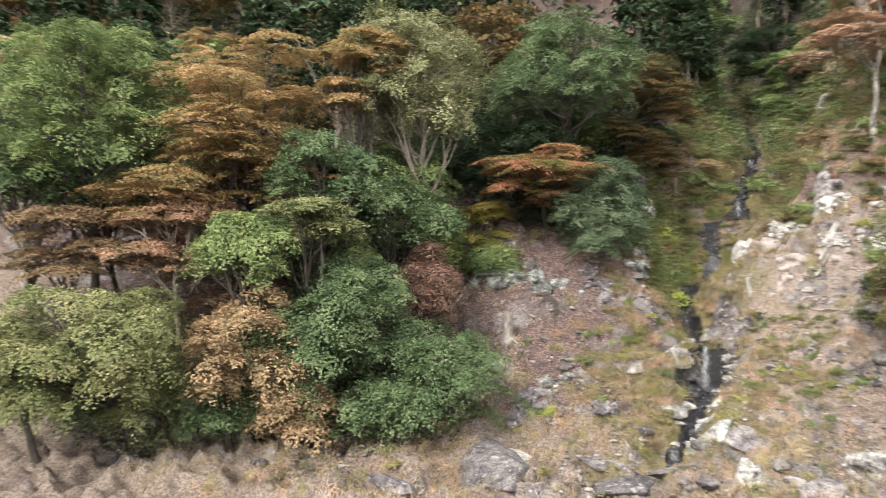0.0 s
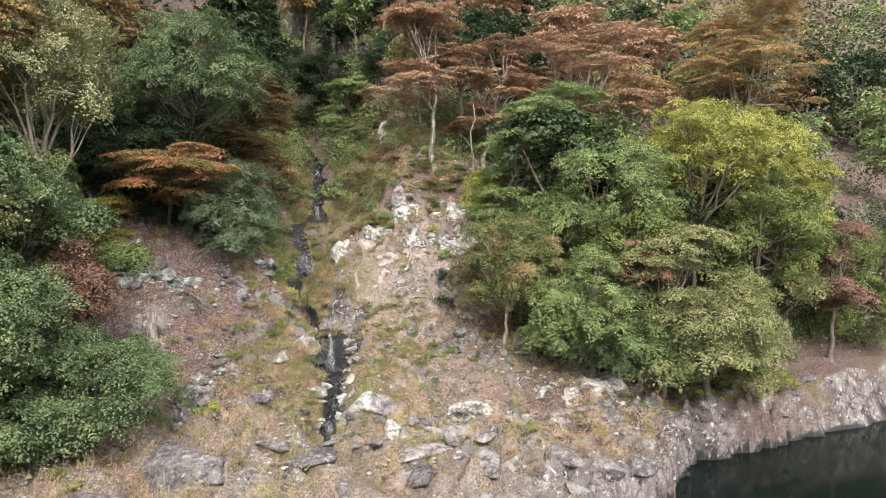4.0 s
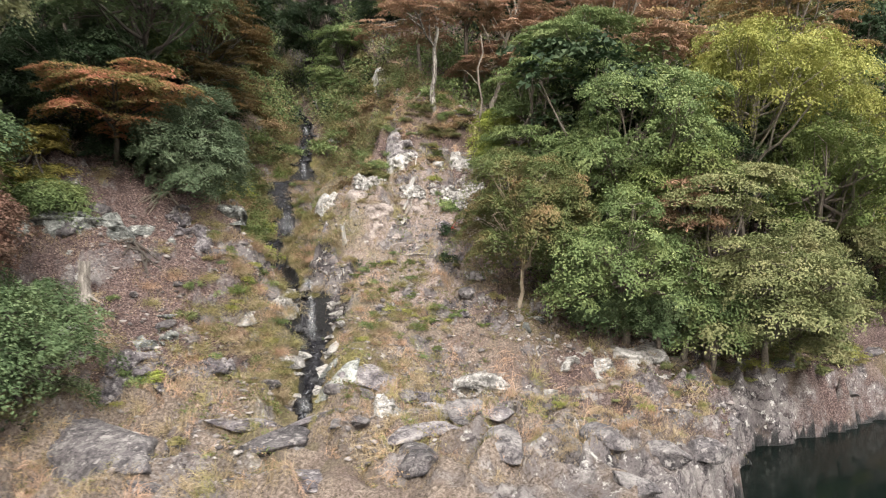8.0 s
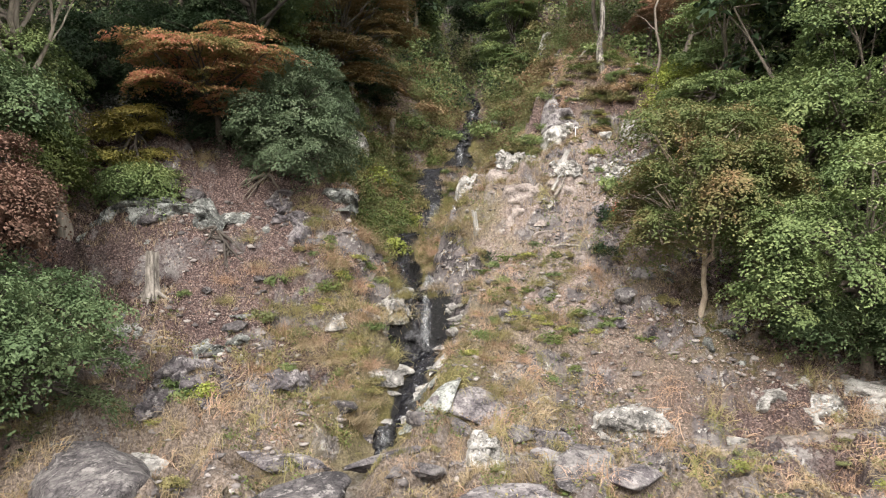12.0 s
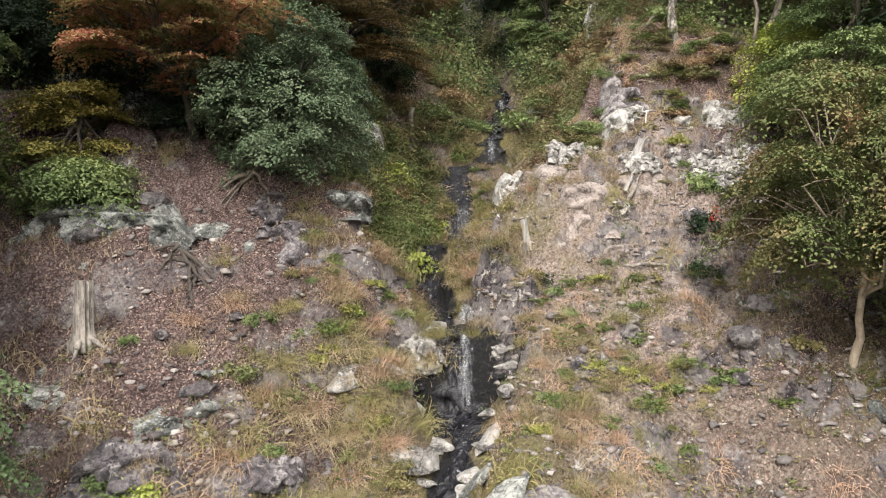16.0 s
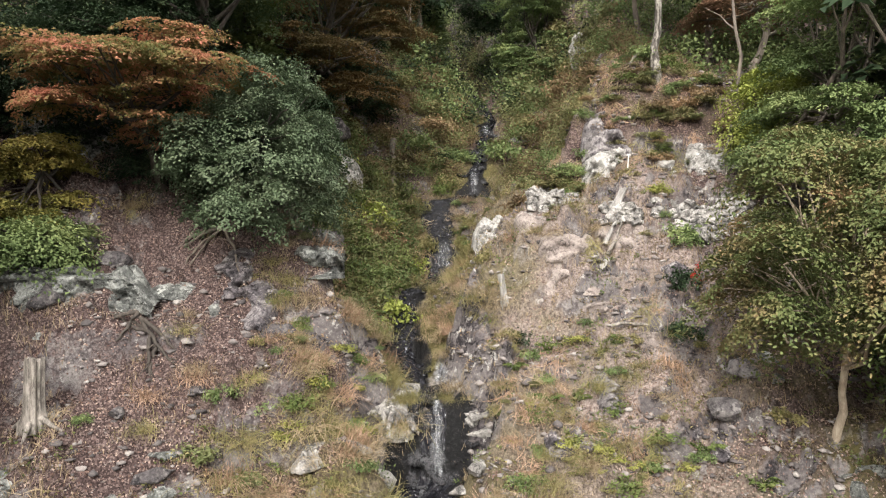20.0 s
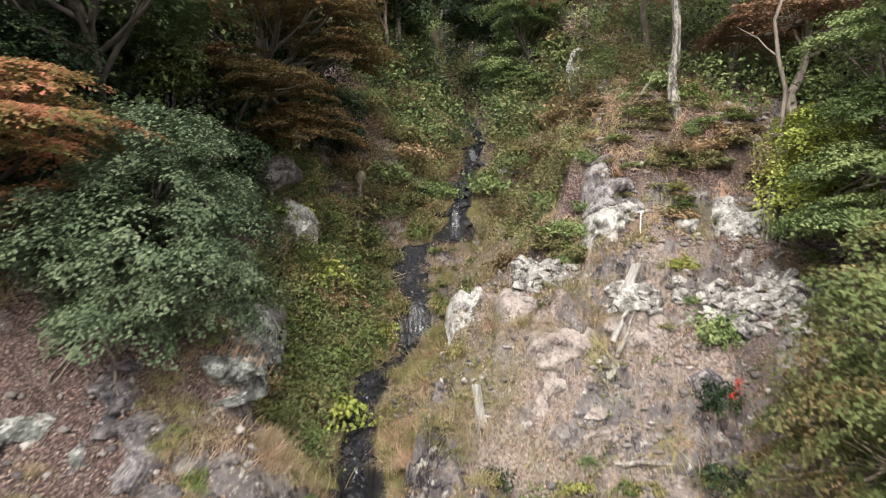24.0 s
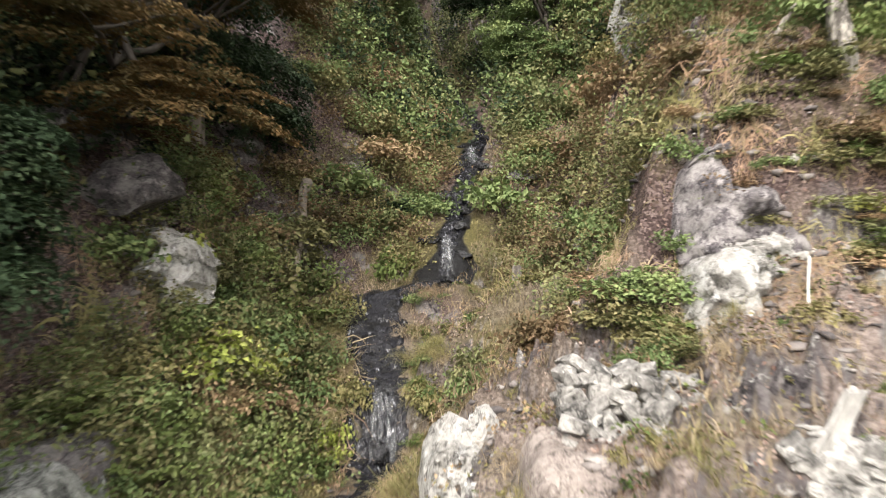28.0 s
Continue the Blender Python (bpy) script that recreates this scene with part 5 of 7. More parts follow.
for du, v in ((-0.55, 32.75), (-0.75, 32.6), (0.6, 32.7), (0.85, 32.85), (0.4, 32.9)):
    x, y = to_xy(9.95 + du, v)
    for _ in range(2):
        me = PR.integers(3) * 2
        ob = new("grass_tuft", TUFTS[me])
        ob.location = (x, y, 5.95)
        ob.rotation_euler = (0.25, 0, PR.uniform(-0.5, 0.9))
        ob.scale = (0.55, 0.55, 0.6)
        tagged(ob, "yellow-green grass hanging over the lip of the fall", "grass tuft", "grass tufts on the slope")


def slope_at(x, y, e=0.25):
    return (gz(x + e, y) - gz(x - e, y)) / (2 * e), (gz(x, y + e) - gz(x, y - e)) / (2 * e)


def join_tufts():
    """The smaller and farther tufts, joined."""
    for i, rows in enumerate(FAR_TUFTS):
        me = FAR_MESHES[i]
        co = np.zeros(len(me.vertices) * 3, np.float32)
        me.vertices.foreach_get("co", co)
        co = co.reshape(-1, 3)
        fc = np.zeros(len(me.loops), np.int32)
        me.loops.foreach_get("vertex_index", fc)
        fc = fc.reshape(-1, 4)
        vs, fs = [], []
        for k, (x, y, z, a, s, tall) in enumerate(rows):
            c, n = math.cos(a), math.sin(a)
            ox, oy = s * (c * co[:, 0] - n * co[:, 1]), s * (n * co[:, 0] + c * co[:, 1])
            gx, gy = slope_at(x, y)
            fall = np.clip(gx * ox + gy * oy, -0.6, 0.35)
            vs.append(np.stack([x + ox, y + oy, z + tall * co[:, 2] + fall], -1))
            fs.append(fc + k * len(co))
        if rows:
            tagged(part("grass_clumps", mesh_np("grass_clumps", np.concatenate(vs), np.concatenate(fs)), GRASSES[i]), "clumps of " + GRASS_WORDS[i], "grass", kind="stuff")


join_tufts()


def scatter_grass():
    """Short dry grass between the rocks."""
    r = np.random.default_rng(70)
    n = 260000
    u, v = r.uniform(-9, 27, n), r.uniform(18, 56, n)
    x, y = to_xy(u, v)
    p = np.stack([x, y, 0 * x], -1)
    d = u - curve(STREAM_U, v)
    dens = fbm(p * 0.45 + 77, 3) + 0.35 * (fbm(p * 2.0, 2) - 0.5)
    shore = curve(SHORE_V, u)
    keep = (dens > 0.46) & (np.abs(d) > 0.65) & (v > shore + 1) & ~((u < 4) & (v > 27) & (dens < 0.56)) & ~((u > 11) & (v > 36) & (v < 41) & (dens < 0.58))
    x, y = x[keep], y[keep]
    n = len(x)
    z = ground_z(x, y)
    a = r.uniform(0, 6.28, n)
    L = r.uniform(0.05, 0.15, n) + 0.22 * smooth(0.5, 0.66, dens[keep]) * r.random(n)
    lean = r.uniform(0.4, 1.5, n) * L
    w = 0.003 + 0.004 * r.random(n)
    dx, dy = np.cos(a), np.sin(a)
    mx, my = x + dx * lean * 0.4, y + dy * lean * 0.4
    P0 = np.stack([x - dy * w, y + dx * w, z - 0.02], -1)
    P1 = np.stack([x + dy * w, y - dx * w, z - 0.02], -1)
    P2 = np.stack([mx - dy * w * 0.8, my + dx * w * 0.8, z + L * 0.6], -1)
    P3 = np.stack([mx + dy * w * 0.8, my - dx * w * 0.8, z + L * 0.6], -1)
    P4 = np.stack([x + dx * lean, y + dy * lean, z + L * 0.85], -1)
    vs = np.stack([P0, P1, P2, P3, P4], 1).reshape(-1, 3)
    i = np.arange(n)[:, None] * 5
    fs = np.concatenate([i + np.array([[0, 1, 3]]), i + np.array([[0, 3, 2]]), i + np.array([[2, 3, 4]])])
    tagged(part("dry_grass", mesh_np("dry_grass", vs, fs), STRAW), "short dry grass growing between the rocks", "grass", kind="stuff")


scatter_grass()


def scatter_leaves():
    """Fallen leaves lying on the soil."""
    r = np.random.default_rng(71)
    n = 170000
    u, v = r.uniform(-8, 30, n), r.uniform(25.5, 47, n)
    x, y = to_xy(u, v)
    p = np.stack([x, y, 0 * x], -1)
    d = u - curve(STREAM_U, v)
    like = fbm(p * 0.9 + 31, 3) + 0.3 * (d < -2) * (v > 27.5) + 0.12 * (u > 16) + 0.07 * (u > 10.5) + 0.2 * (u > 17) * (v < 34)
    keep = (like > 0.56) & (np.abs(d) > 0.9)
    x, y = x[keep], y[keep]
    z = ground_z(x, y)
    e = 0.08
    nx, ny = -(ground_z(x + e, y) - z) / e, -(ground_z(x, y + e) - z) / e
    nor = np.stack([nx, ny, np.ones_like(nx)], -1) + r.normal(size=(len(x), 3)) * 0.35
    me = leaves_mesh("fallen_leaves", np.stack([x, y, z + 0.025], -1), nor, r, 0.06, 0.042)
    tagged(part("fallen_leaves", me, LITTER), "brown and tan fallen leaves covering the soil", "fallen leaves", kind="stuff")


scatter_leaves()


def low_plants(name, seed, material, count, label):
    """Small leafy weeds in patches between the stones."""
    r = np.random.default_rng(seed)
    u, v = r.uniform(-5, 26, count), r.uniform(19, 50, count)
    x, y = to_xy(u, v)
    d = u - curve(STREAM_U, v)
    like = fbm(np.stack([x, y, 0 * x + seed], -1) * 0.8, 3)
    keep = (like > 0.54) & (np.abs(d) > 0.7) & (v > curve(SHORE_V, u) + 1) & ~((u < 6) & (v > 30))
    x, y = x[keep], y[keep]
    k = 12
    z = ground_z(x, y)
    h = r.uniform(0.05, 0.3, len(x))
    pos = np.stack([x, y, z], -1)[:, None] + r.normal(size=(len(x), k, 3)) * np.array([0.1, 0.1, 0]) + np.stack([0 * h, 0 * h, h], -1)[:, None] * r.random((len(x), k, 1))
    nor = r.normal(size=pos.shape) * 0.5 + np.array([0, 0, 1.0])
    me = leaves_mesh(name, pos.reshape(-1, 3), nor.reshape(-1, 3), r, 0.085, 0.045)
    tagged(part(name, me, material), label, "weeds", kind="stuff")


low_plants("green_weeds", 72, LIME, 5200, "small light green weeds between the stones")
low_plants("yellow_weeds", 73, GRASS, 5200, "small yellowing weeds between the stones")
low_plants("brown_weeds", 74, TAN, 4200, "withered brown weeds on the slope and bank")


def bush_mesh(name, rand, n=500, leaf=0.1, high=0.7):
    """A low bush of leaves on short stems; unit half width."""
    k = 26
    c = rand.normal(size=(k, 3))
    c /= np.linalg.norm(c, axis=1, keepdims=True)
    c[:, 2] = np.abs(c[:, 2])
    c *= rand.uniform(0.45, 1.0, (k, 1)) * np.array([1, 1, high])
    pos = (c[:, None] + rand.normal(size=(k, n // k, 3)) * np.array([0.17, 0.17, 0.1])).reshape(-1, 3)
    nor = rand.normal(size=pos.shape) * 0.5 + np.array([0, 0, 0.8]) + pos * 0.5
    return leaves_mesh(name, pos, nor, rand, leaf, leaf * 0.6), c


BUSHES = {}
for key, mat in (("green", GREEN), ("lime", LIME), ("olive", OLIVE), ("dark", DARK), ("yellow", YELLOW), ("brown", TAN), ("grass", GRASS), ("rust", RUST), ("spur", SPUR), ("bright", BRIGHT)):
    for i in range(2):
        r = np.random.default_rng(600 + len(BUSHES) * 7 + i)
        me, c = bush_mesh("foliage", r, 620, 0.17)
        me.materials.append(mat)
        v, q = join([tube(bend((0, 0, -0.1), p * 0.9, r, 4, 0.0), np.linspace(0.02, 0.006, 4), 4) for p in c[:7]])
        st = mesh_np("stem", v, q, True)
        st.materials.append(M_BARK)
        t = thing("bush", (0, 0, -50), "", "bush")
        part("foliage", me, None, t)
        part("stem", st, None, t)
        BUSHES[key, i] = t
BUSH_WORDS = {"green": "low leafy green bush on the slope", "lime": "bright lime-green leafy bush on the slope", "olive": "dull olive-brown low bush in the gully", "dark": "dark glossy evergreen bush in the shade", "yellow": "yellowing low bush among dry grass", "brown": "dry brown leafy bush among grass", "bright": "bright yellow-green ferny bush", "rust": "rusty brown withered bush on the spur", "spur": "dry olive-tan low bush on the spur", "grass": "bush of yellow-green grassy leaves on the slope"}


FAR_BUSHES = {key: [] for key, _ in BUSHES}


def bush(x, y, r, key, high=1.0, far=False):
    if far:
        FAR_BUSHES[key].append((x, y, gz(x, y) - 0.05, PR.uniform(0, 6.28), r, r * high))
        return
    t = BUSHES[key, PR.integers(2)]
    c = copy_thing(t, pose(x, y, gz(x, y) - 0.05, 0, 0, PR.uniform(0, 360)) @ Matrix.Diagonal((r, r, r * high, 1)))
    c.scale = (r, r * PR.uniform(0.8, 1.1), r * high)
    tagged(c, BUSH_WORDS[key], "bush", key + " bushes on the slope")


SMALL_BUSHES = ((-8.6, 29.8, 0.4, "green"), (-7.1, 30.4, 0.4, "lime"), (-10.8, 28.2, 0.25, "green"), (-8.6, 28.9, 0.5, "olive"), (-6.5, 31.6, 0.4, "green"), (-6.2, 31.6, 0.5, "green"), (-6.4, 32.7, 0.4, "yellow"), (-8.4, 30.5, 0.4, "yellow"), (-9.6, 41.0, 0.6, "lime"), (0.2, 39.1, 0.75, "green"), (-3.6, 35.6, 0.5, "dark"), (-0.2, 43.0, 0.5, "green"), (2.3, 42.6, 0.7, "bright"), (2.6, 44.0, 1.0, "bright"), (0.4, 36.6, 0.6, "dark"), (-1.3, 43.7, 0.7, "green"), (-0.3, 43.8, 0.7, "lime"), (-3.1, 42.6, 0.5, "green"), (-8.9, 26.0, 0.55, "green"), (-8.4, 26.2, 0.45, "bright"), (-9.3, 26.1, 0.4, "green"))
for x, y, r, k in SMALL_BUSHES:
    bush(x, y, r, k)
GULLY_BUSHES = ((-11.1, 41.7, 0.9, "olive"), (-10.9, 44.0, 0.9, "green"), (-11.8, 41.4, 0.8, "green"), (-10.6, 41.7, 0.9, "olive"), (-9.8, 40.6, 0.6, "grass"), (-10.7, 39.8, 0.8, "olive"), (-11.7, 40.3, 0.8, "grass"), (-10.2, 43.4, 0.6, "lime"), (-9.8, 38.9, 0.7, "grass"), (-9.5, 37.5, 0.7, "olive"), (-11.3, 49.5, 0.9, "dark"), (-10.6, 50.4, 0.9, "green"), (-6.9, 49.2, 0.9, "lime"), (-6.0, 49.6, 1.0, "lime"), (-6.4, 51.2, 1.2, "olive"), (-5.0, 50.6, 1.1, "green"), (-5.8, 53.2, 1.2, "olive"), (-7.6, 52.6, 1.1, "green"))
for x, y, r, k in GULLY_BUSHES:
    bush(x, y, r, k)


BANK_BUSHES = ((8.6, 39.2), (9.0, 41.2), (8.2, 42.4), (9.6, 42.8), (7.6, 40.6), (8.9, 44.2), (7.2, 43.4), (9.9, 45.0), (8.1, 45.6), (6.6, 41.8), (9.2, 38.0), (7.4, 38.6))
for k, (u, v) in enumerate(BANK_BUSHES):
    bush(*to_xy(u - 0.3, v), PR.uniform(0.7, 1.05), ("lime", "green", "bright", "lime")[k % 4], PR.uniform(0.9, 1.2))


def grow_shoulder():
    """Small ferny bushes and dry grass on the shoulder above the pale rocks."""
    r = np.random.default_rng(79)
    for k in range(60):
        u, v = r.uniform(14.5, 20.5), 37.9 + 1.5 * r.random()
        if not (15.4 < u < 17.2 and v < 38.8):
            x, y = to_xy(u, v)
            bush(x, y, r.uniform(0.25, 0.6), ("spur", "green", "lime", "spur", "brown", "olive")[k % 6], r.uniform(0.5, 0.9), k % 3 > 0)
    for k in range(75):
        u, v = r.uniform(14.5, 20.5), 38.5 + 5 * r.random() ** 1.5
        x, y = to_xy(u, v)
        bush(x, y, r.uniform(0.3, 0.7), ("lime", "spur", "green", "rust", "spur", "brown")[k % 6], r.uniform(0.5, 0.9), k % 2 > 0)


grow_shoulder()


def grow_bushes():
    """The low growth of the gully's sides, the spur and the open slope."""
    r = np.random.default_rng(80)
    keys = ("spur", "green", "spur", "rust", "brown", "olive", "spur", "grass")
    n = 0
    while n < 185:
        u, v = r.uniform(5, 20), r.uniform(37, 58)
        d = u - float(curve(STREAM_U, v))
        if n < 45:
            u, v = r.uniform(6.6, 9.6), r.uniform(37, 46.5)
            d = u - float(curve(STREAM_U, v))
        if abs(d) < 1.1 or (d > 0 and v < 40.5) or (d > 0 and v < 44 and u > 15.2) or (d < 0 and u < 6.8 and v < 46) or (44.5 < v < 49 and -3 < d < 1.6):
            continue
        x, y = to_xy(u, v)
        bush(x, y, r.uniform(0.5, 1.15) * (0.7 if v < 46 else 1.1), keys[r.integers(8)], r.uniform(0.8, 1.3), v > 43.5)
        n += 1
    n = 0
    while n < 95:
        u, v = r.uniform(-5, 25), r.uniform(21, 43)
        d = u - float(curve(STREAM_U, v))
        x, y = to_xy(u, v)
        if abs(d) < 0.9 or fbm(np.array([[x, y, 5.0]]) * 0.6, 2)[0] < 0.48 or (u < 6 and v > 29):
            continue
        bush(x, y, r.uniform(0.15, 0.45), ("grass", "lime", "yellow", "grass", "green", "olive")[r.integers(6)], r.uniform(0.6, 1.0), n > 55)
        n += 1


grow_bushes()


def leaf_mass(name, us, vs, tall, per, leaf, material, rand, label, category, clump=0.6):
    """A joined mass of foliage over many places: clumps from the ground to the height tall."""
    x, y = to_xy(us, vs)
    z = ground_z(x, y)
    n = len(x)
    h = rand.uniform(0.1, 1.0, (n, per, 1)) ** 0.8
    pos = np.stack([x, y, z], -1)[:, None] + rand.normal(size=(n, per, 3)) * np.array([clump, clump, clump * 0.3]) + h * np.stack([0 * x, 0 * x, tall], -1)[:, None]
    nor = rand.normal(size=pos.shape) * 0.6 + np.array([0.1, -0.35, 1.0])
    me = leaves_mesh(name, pos.reshape(-1, 3), nor.reshape(-1, 3), rand, leaf, leaf * 0.6)
    tagged(part(name, me, material), label, category, kind="stuff")


def undergrowth():
    r = np.random.default_rng(82)
    # at the edge of the upstream wood
    u = r.uniform(-26, -0.3, 210)
    v = 26.2 - 0.3 * np.maximum(0, -u - 1) + r.uniform(-1.6, 4.5, 210)
    for k, (mat, word) in enumerate(((GREEN, "green"), (DARK, "dark"), (OLIVE, "olive"))):
        leaf_mass("undergrowth", u[k::3], v[k::3], r.uniform(0.8, 2.4, 70), 110, 0.17, mat, r, word + " undergrowth closing the edge of the wood", "undergrowth")
    # below the downstream thicket
    u = r.uniform(20.5, 46, 200)
    v = 27.4 + 0.06 * np.maximum(0, u - 26) + r.uniform(0.2, 5, 200)
    for k, (mat, word) in enumerate(((GREEN, "green"), (DARK, "dark"), (OLIVE, "olive"), (LIME, "light green"))):
        leaf_mass("undergrowth", u[k::4], v[k::4], r.uniform(0.8, 2.2, 50), 110, 0.17, mat, r, word + " undergrowth below the thicket by the river", "undergrowth")
    # the slope behind the ledge: dark leaf masses stand in for its deep shade
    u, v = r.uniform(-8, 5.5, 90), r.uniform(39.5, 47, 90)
    leaf_mass("undergrowth", u, v, r.uniform(0.5, 3.2, 90), 150, 0.19, DARK, r, "dark leaf mass added to fill the deep shade behind the ledge", "undergrowth")
    # more dark leaves put in place of the shade under the maples
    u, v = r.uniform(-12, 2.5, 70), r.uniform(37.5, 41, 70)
    leaf_mass("undergrowth", u, v, r.uniform(0.6, 2.0, 70), 150, 0.18, DARK, r, "dark evergreen leaf mass standing in for shade below the maples", "undergrowth", 0.55)
    # the steep sides of the gully by the stream
    u, v = r.uniform(6.2, 10.0, 190), r.uniform(36, 47, 190)
    keep = curve(STREAM_U, v) - u > 0.9
    u, v = u[keep], v[keep]
    for k, (mat, word) in enumerate(((LIME, "light green"), (SPUR, "dry olive"), (GREEN, "green"), (OLIVE, "olive"))):
        leaf_mass("bank_growth", u[k::4], v[k::4], r.uniform(0.4, 1.1, len(u[k::4])), 240, 0.105, mat, r, word + " leafy growth on the steep gully side", "undergrowth", 0.28)
    # the flank and top of the spur
    u, v = r.uniform(13.2, 18.8, 330), r.uniform(40.2, 56, 330)
    d = u - curve(STREAM_U, v)
    keep = (d > 1.6) & ~((u > 15.5) & (v < 40.8)) & ((u > 14.6) | (v > 47))
    u, v = u[keep], v[keep]
    for k, (mat, word) in enumerate(((SPUR, "dry olive"), (GREEN, "green"), (RUST, "rusty brown"), (OLIVE, "olive-tan"), (SPUR, "faded olive"))):
        leaf_mass("spur_growth", u[k::5], v[k::5], r.uniform(0.4, 1.4, len(u[k::5])), 260, 0.1, mat, r, word + " low growth covering the spur", "undergrowth", 0.32)
    # the steep mound beside the upper stream
    u, v = r.uniform(8.5, 13.2, 260), r.uniform(47.6, 58, 260)
    d = u - curve(STREAM_U, v)
    keep = (d < -0.8) & (d > -5.5)
    u, v = u[keep], v[keep]
    for k, (mat, word) in enumerate(((SPUR, "dry olive"), (RUST, "rusty brown"), (GREEN, "green"), (GRASS, "yellow-green"))):
        leaf_mass("mound_growth", u[k::4], v[k::4], r.uniform(0.3, 1.0, len(u[k::4])), 240, 0.105, mat, r, word + " low growth on the mound beside the upper stream", "undergrowth", 0.32)
    # the slope below the downstream trees
    u, v = r.uniform(20, 27, 110), r.uniform(40, 52, 110)
    leaf_mass("undergrowth", u, v, r.uniform(0.4, 1.6, 110), 110, 0.18, GREEN, r, "green undergrowth among the slope's trunks", "undergrowth", 0.5)
    # the floor of both woods; the middle batch darkens the shaded slope
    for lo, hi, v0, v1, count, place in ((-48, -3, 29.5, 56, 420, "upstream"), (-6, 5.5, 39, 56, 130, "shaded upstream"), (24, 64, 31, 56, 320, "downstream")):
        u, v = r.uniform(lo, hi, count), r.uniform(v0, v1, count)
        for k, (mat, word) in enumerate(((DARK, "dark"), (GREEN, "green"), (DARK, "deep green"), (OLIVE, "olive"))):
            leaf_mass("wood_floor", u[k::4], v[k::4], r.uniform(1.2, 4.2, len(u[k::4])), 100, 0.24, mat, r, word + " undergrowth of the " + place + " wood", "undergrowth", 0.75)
    # the upper gully
    v = r.uniform(52, 82, 420)
    d = r.choice((-1, 1), 420) * r.uniform(1.0, 7.5, 420)
    u = curve(STREAM_U, v) + d
    for k, (mat, word) in enumerate(((GREEN, "green"), (DARK, "dark"), (OLIVE, "olive"))):
        leaf_mass("undergrowth", u[k::3], v[k::3], r.uniform(0.6, 1.8, 140), 170, 0.2, mat, r, word + " undergrowth on the sides of the upper gully", "undergrowth", 0.55)
    # the far wooded hill
    u, v = r.uniform(-130, 190, 5200), 54 + 150 * r.random(5200) ** 1.4
    d = u - curve(STREAM_U, v)
    keep = (np.abs(d) > 7) & ~((u > 0) & (u < 19) & (v < 60))
    u, v = u[keep], v[keep]
    for k, (mat, word) in enumerate(((DARK, "dark green"), (GREEN, "green"), (DULL, "brown"), (DARK, "deep green"))):
        uk, vk = u[k::4], v[k::4]
        leaf_mass("far_wood", uk, vk, r.uniform(2, 7, len(uk)), 24, 0.85, mat, r, word + " foliage of the far wooded hill", "woodland", 1.3)


undergrowth()


def fern(x, y, s, rand):
    """A fern: a ring of arching fronds with paired leaflets."""
    me = FERNS[rand.integers(len(FERNS))]
    ob = new("fern", me)
    ob.location, ob.rotation_euler, ob.scale = (x, y, gz(x, y)), (0, 0, rand.uniform(0, 6.28)), (s, s, s)
    tagged(ob, "light green fern growing on the stony slope", "fern", "ferns on the slope")


def fern_mesh(rand):
    cs, ns = [], []
    for i in range(9):
        a = i / 9 * 2 * np.pi + rand.normal() * 0.2
        for k in range(12):
            t = (k + 1) / 12
            r, z = t * 0.8, 1.15 * t - 0.75 * t * t
            for s in (-1, 1):
                w = 0.22 * (1 - t) ** 0.7 + 0.03
                cs.append((math.cos(a) * r - math.sin(a) * w * s * 0.6, math.sin(a) * r + math.cos(a) * w * s * 0.6, z))
                ns.append((0.3 * math.cos(a), 0.3 * math.sin(a), 1))
    me = leaves_mesh("fern", np.array(cs), np.array(ns) + rand.normal(size=(len(ns), 3)) * 0.4, rand, 0.2, 0.085)
    me.materials.append(LIME)
    return me


FERNS = [fern_mesh(np.random.default_rng(700 + i)) for i in range(3)]
FERN_PLACES = ((-2.3, 34.4), (-3.4, 33.6), (-1.3, 33.9), (1.2, 34.0), (2.7, 34.6), (-2.6, 32.5), (-0.5, 32.7), (0.8, 36.7), (-1.4, 31.3), (-2.7, 34.4), (-0.4, 35.5), (-1.7, 34.1), (-2.0, 33.4), (-3.0, 33.0), (0.4, 33.0), (2.0, 33.2), (-3.7, 34.6), (-0.9, 31.8))
for i, (x, y) in enumerate(FERN_PLACES):
    if i % 3 == 0:
        fern(x + PR.normal() * 0.25, y + PR.normal() * 0.25, PR.uniform(0.35, 0.6), PR)
    bush(x + PR.normal() * 0.3, y + PR.normal() * 0.3, PR.uniform(0.3, 0.5), ("green", "grass", "lime")[i % 3], PR.uniform(0.6, 0.9))


for k in range(70):
    v = PR.uniform(28, 36.5)
    x, y = to_xy(float(curve(STREAM_U, v)) - PR.uniform(0.9, 4.2), v)
    bush(x, y, PR.uniform(0.15, 0.42), ("grass", "green", "yellow", "lime", "olive", "spur")[k % 6], PR.uniform(0.7, 1.1), k % 2 > 0)
for k in range(90):
    u, v = PR.normal() * 1.5 + 12.6, PR.uniform(28, 33.5)
    if u - float(curve(STREAM_U, v)) > 1.2:
        x, y = to_xy(u, v)
        bush(x, y, PR.uniform(0.12, 0.38), ("grass", "green", "spur", "lime", "yellow", "grass")[k % 6], PR.uniform(0.6, 1.0), k % 2 > 0)
for k in range(46):
    v = PR.uniform(41.5, 46.8)
    side = (-1, 1)[k % 2]
    x, y = to_xy(float(curve(STREAM_U, v)) + side * PR.uniform(0.85, 1.25), v)
    bush(x, y, PR.uniform(0.2, 0.42), ("grass", "green", "spur", "lime")[k % 4], PR.uniform(0.6, 0.95))
    tuft(*to_xy(float(curve(STREAM_U, v)) + side * PR.uniform(0.7, 1.5), v), PR.uniform(0.4, 0.7), PR.random() < 0.6)
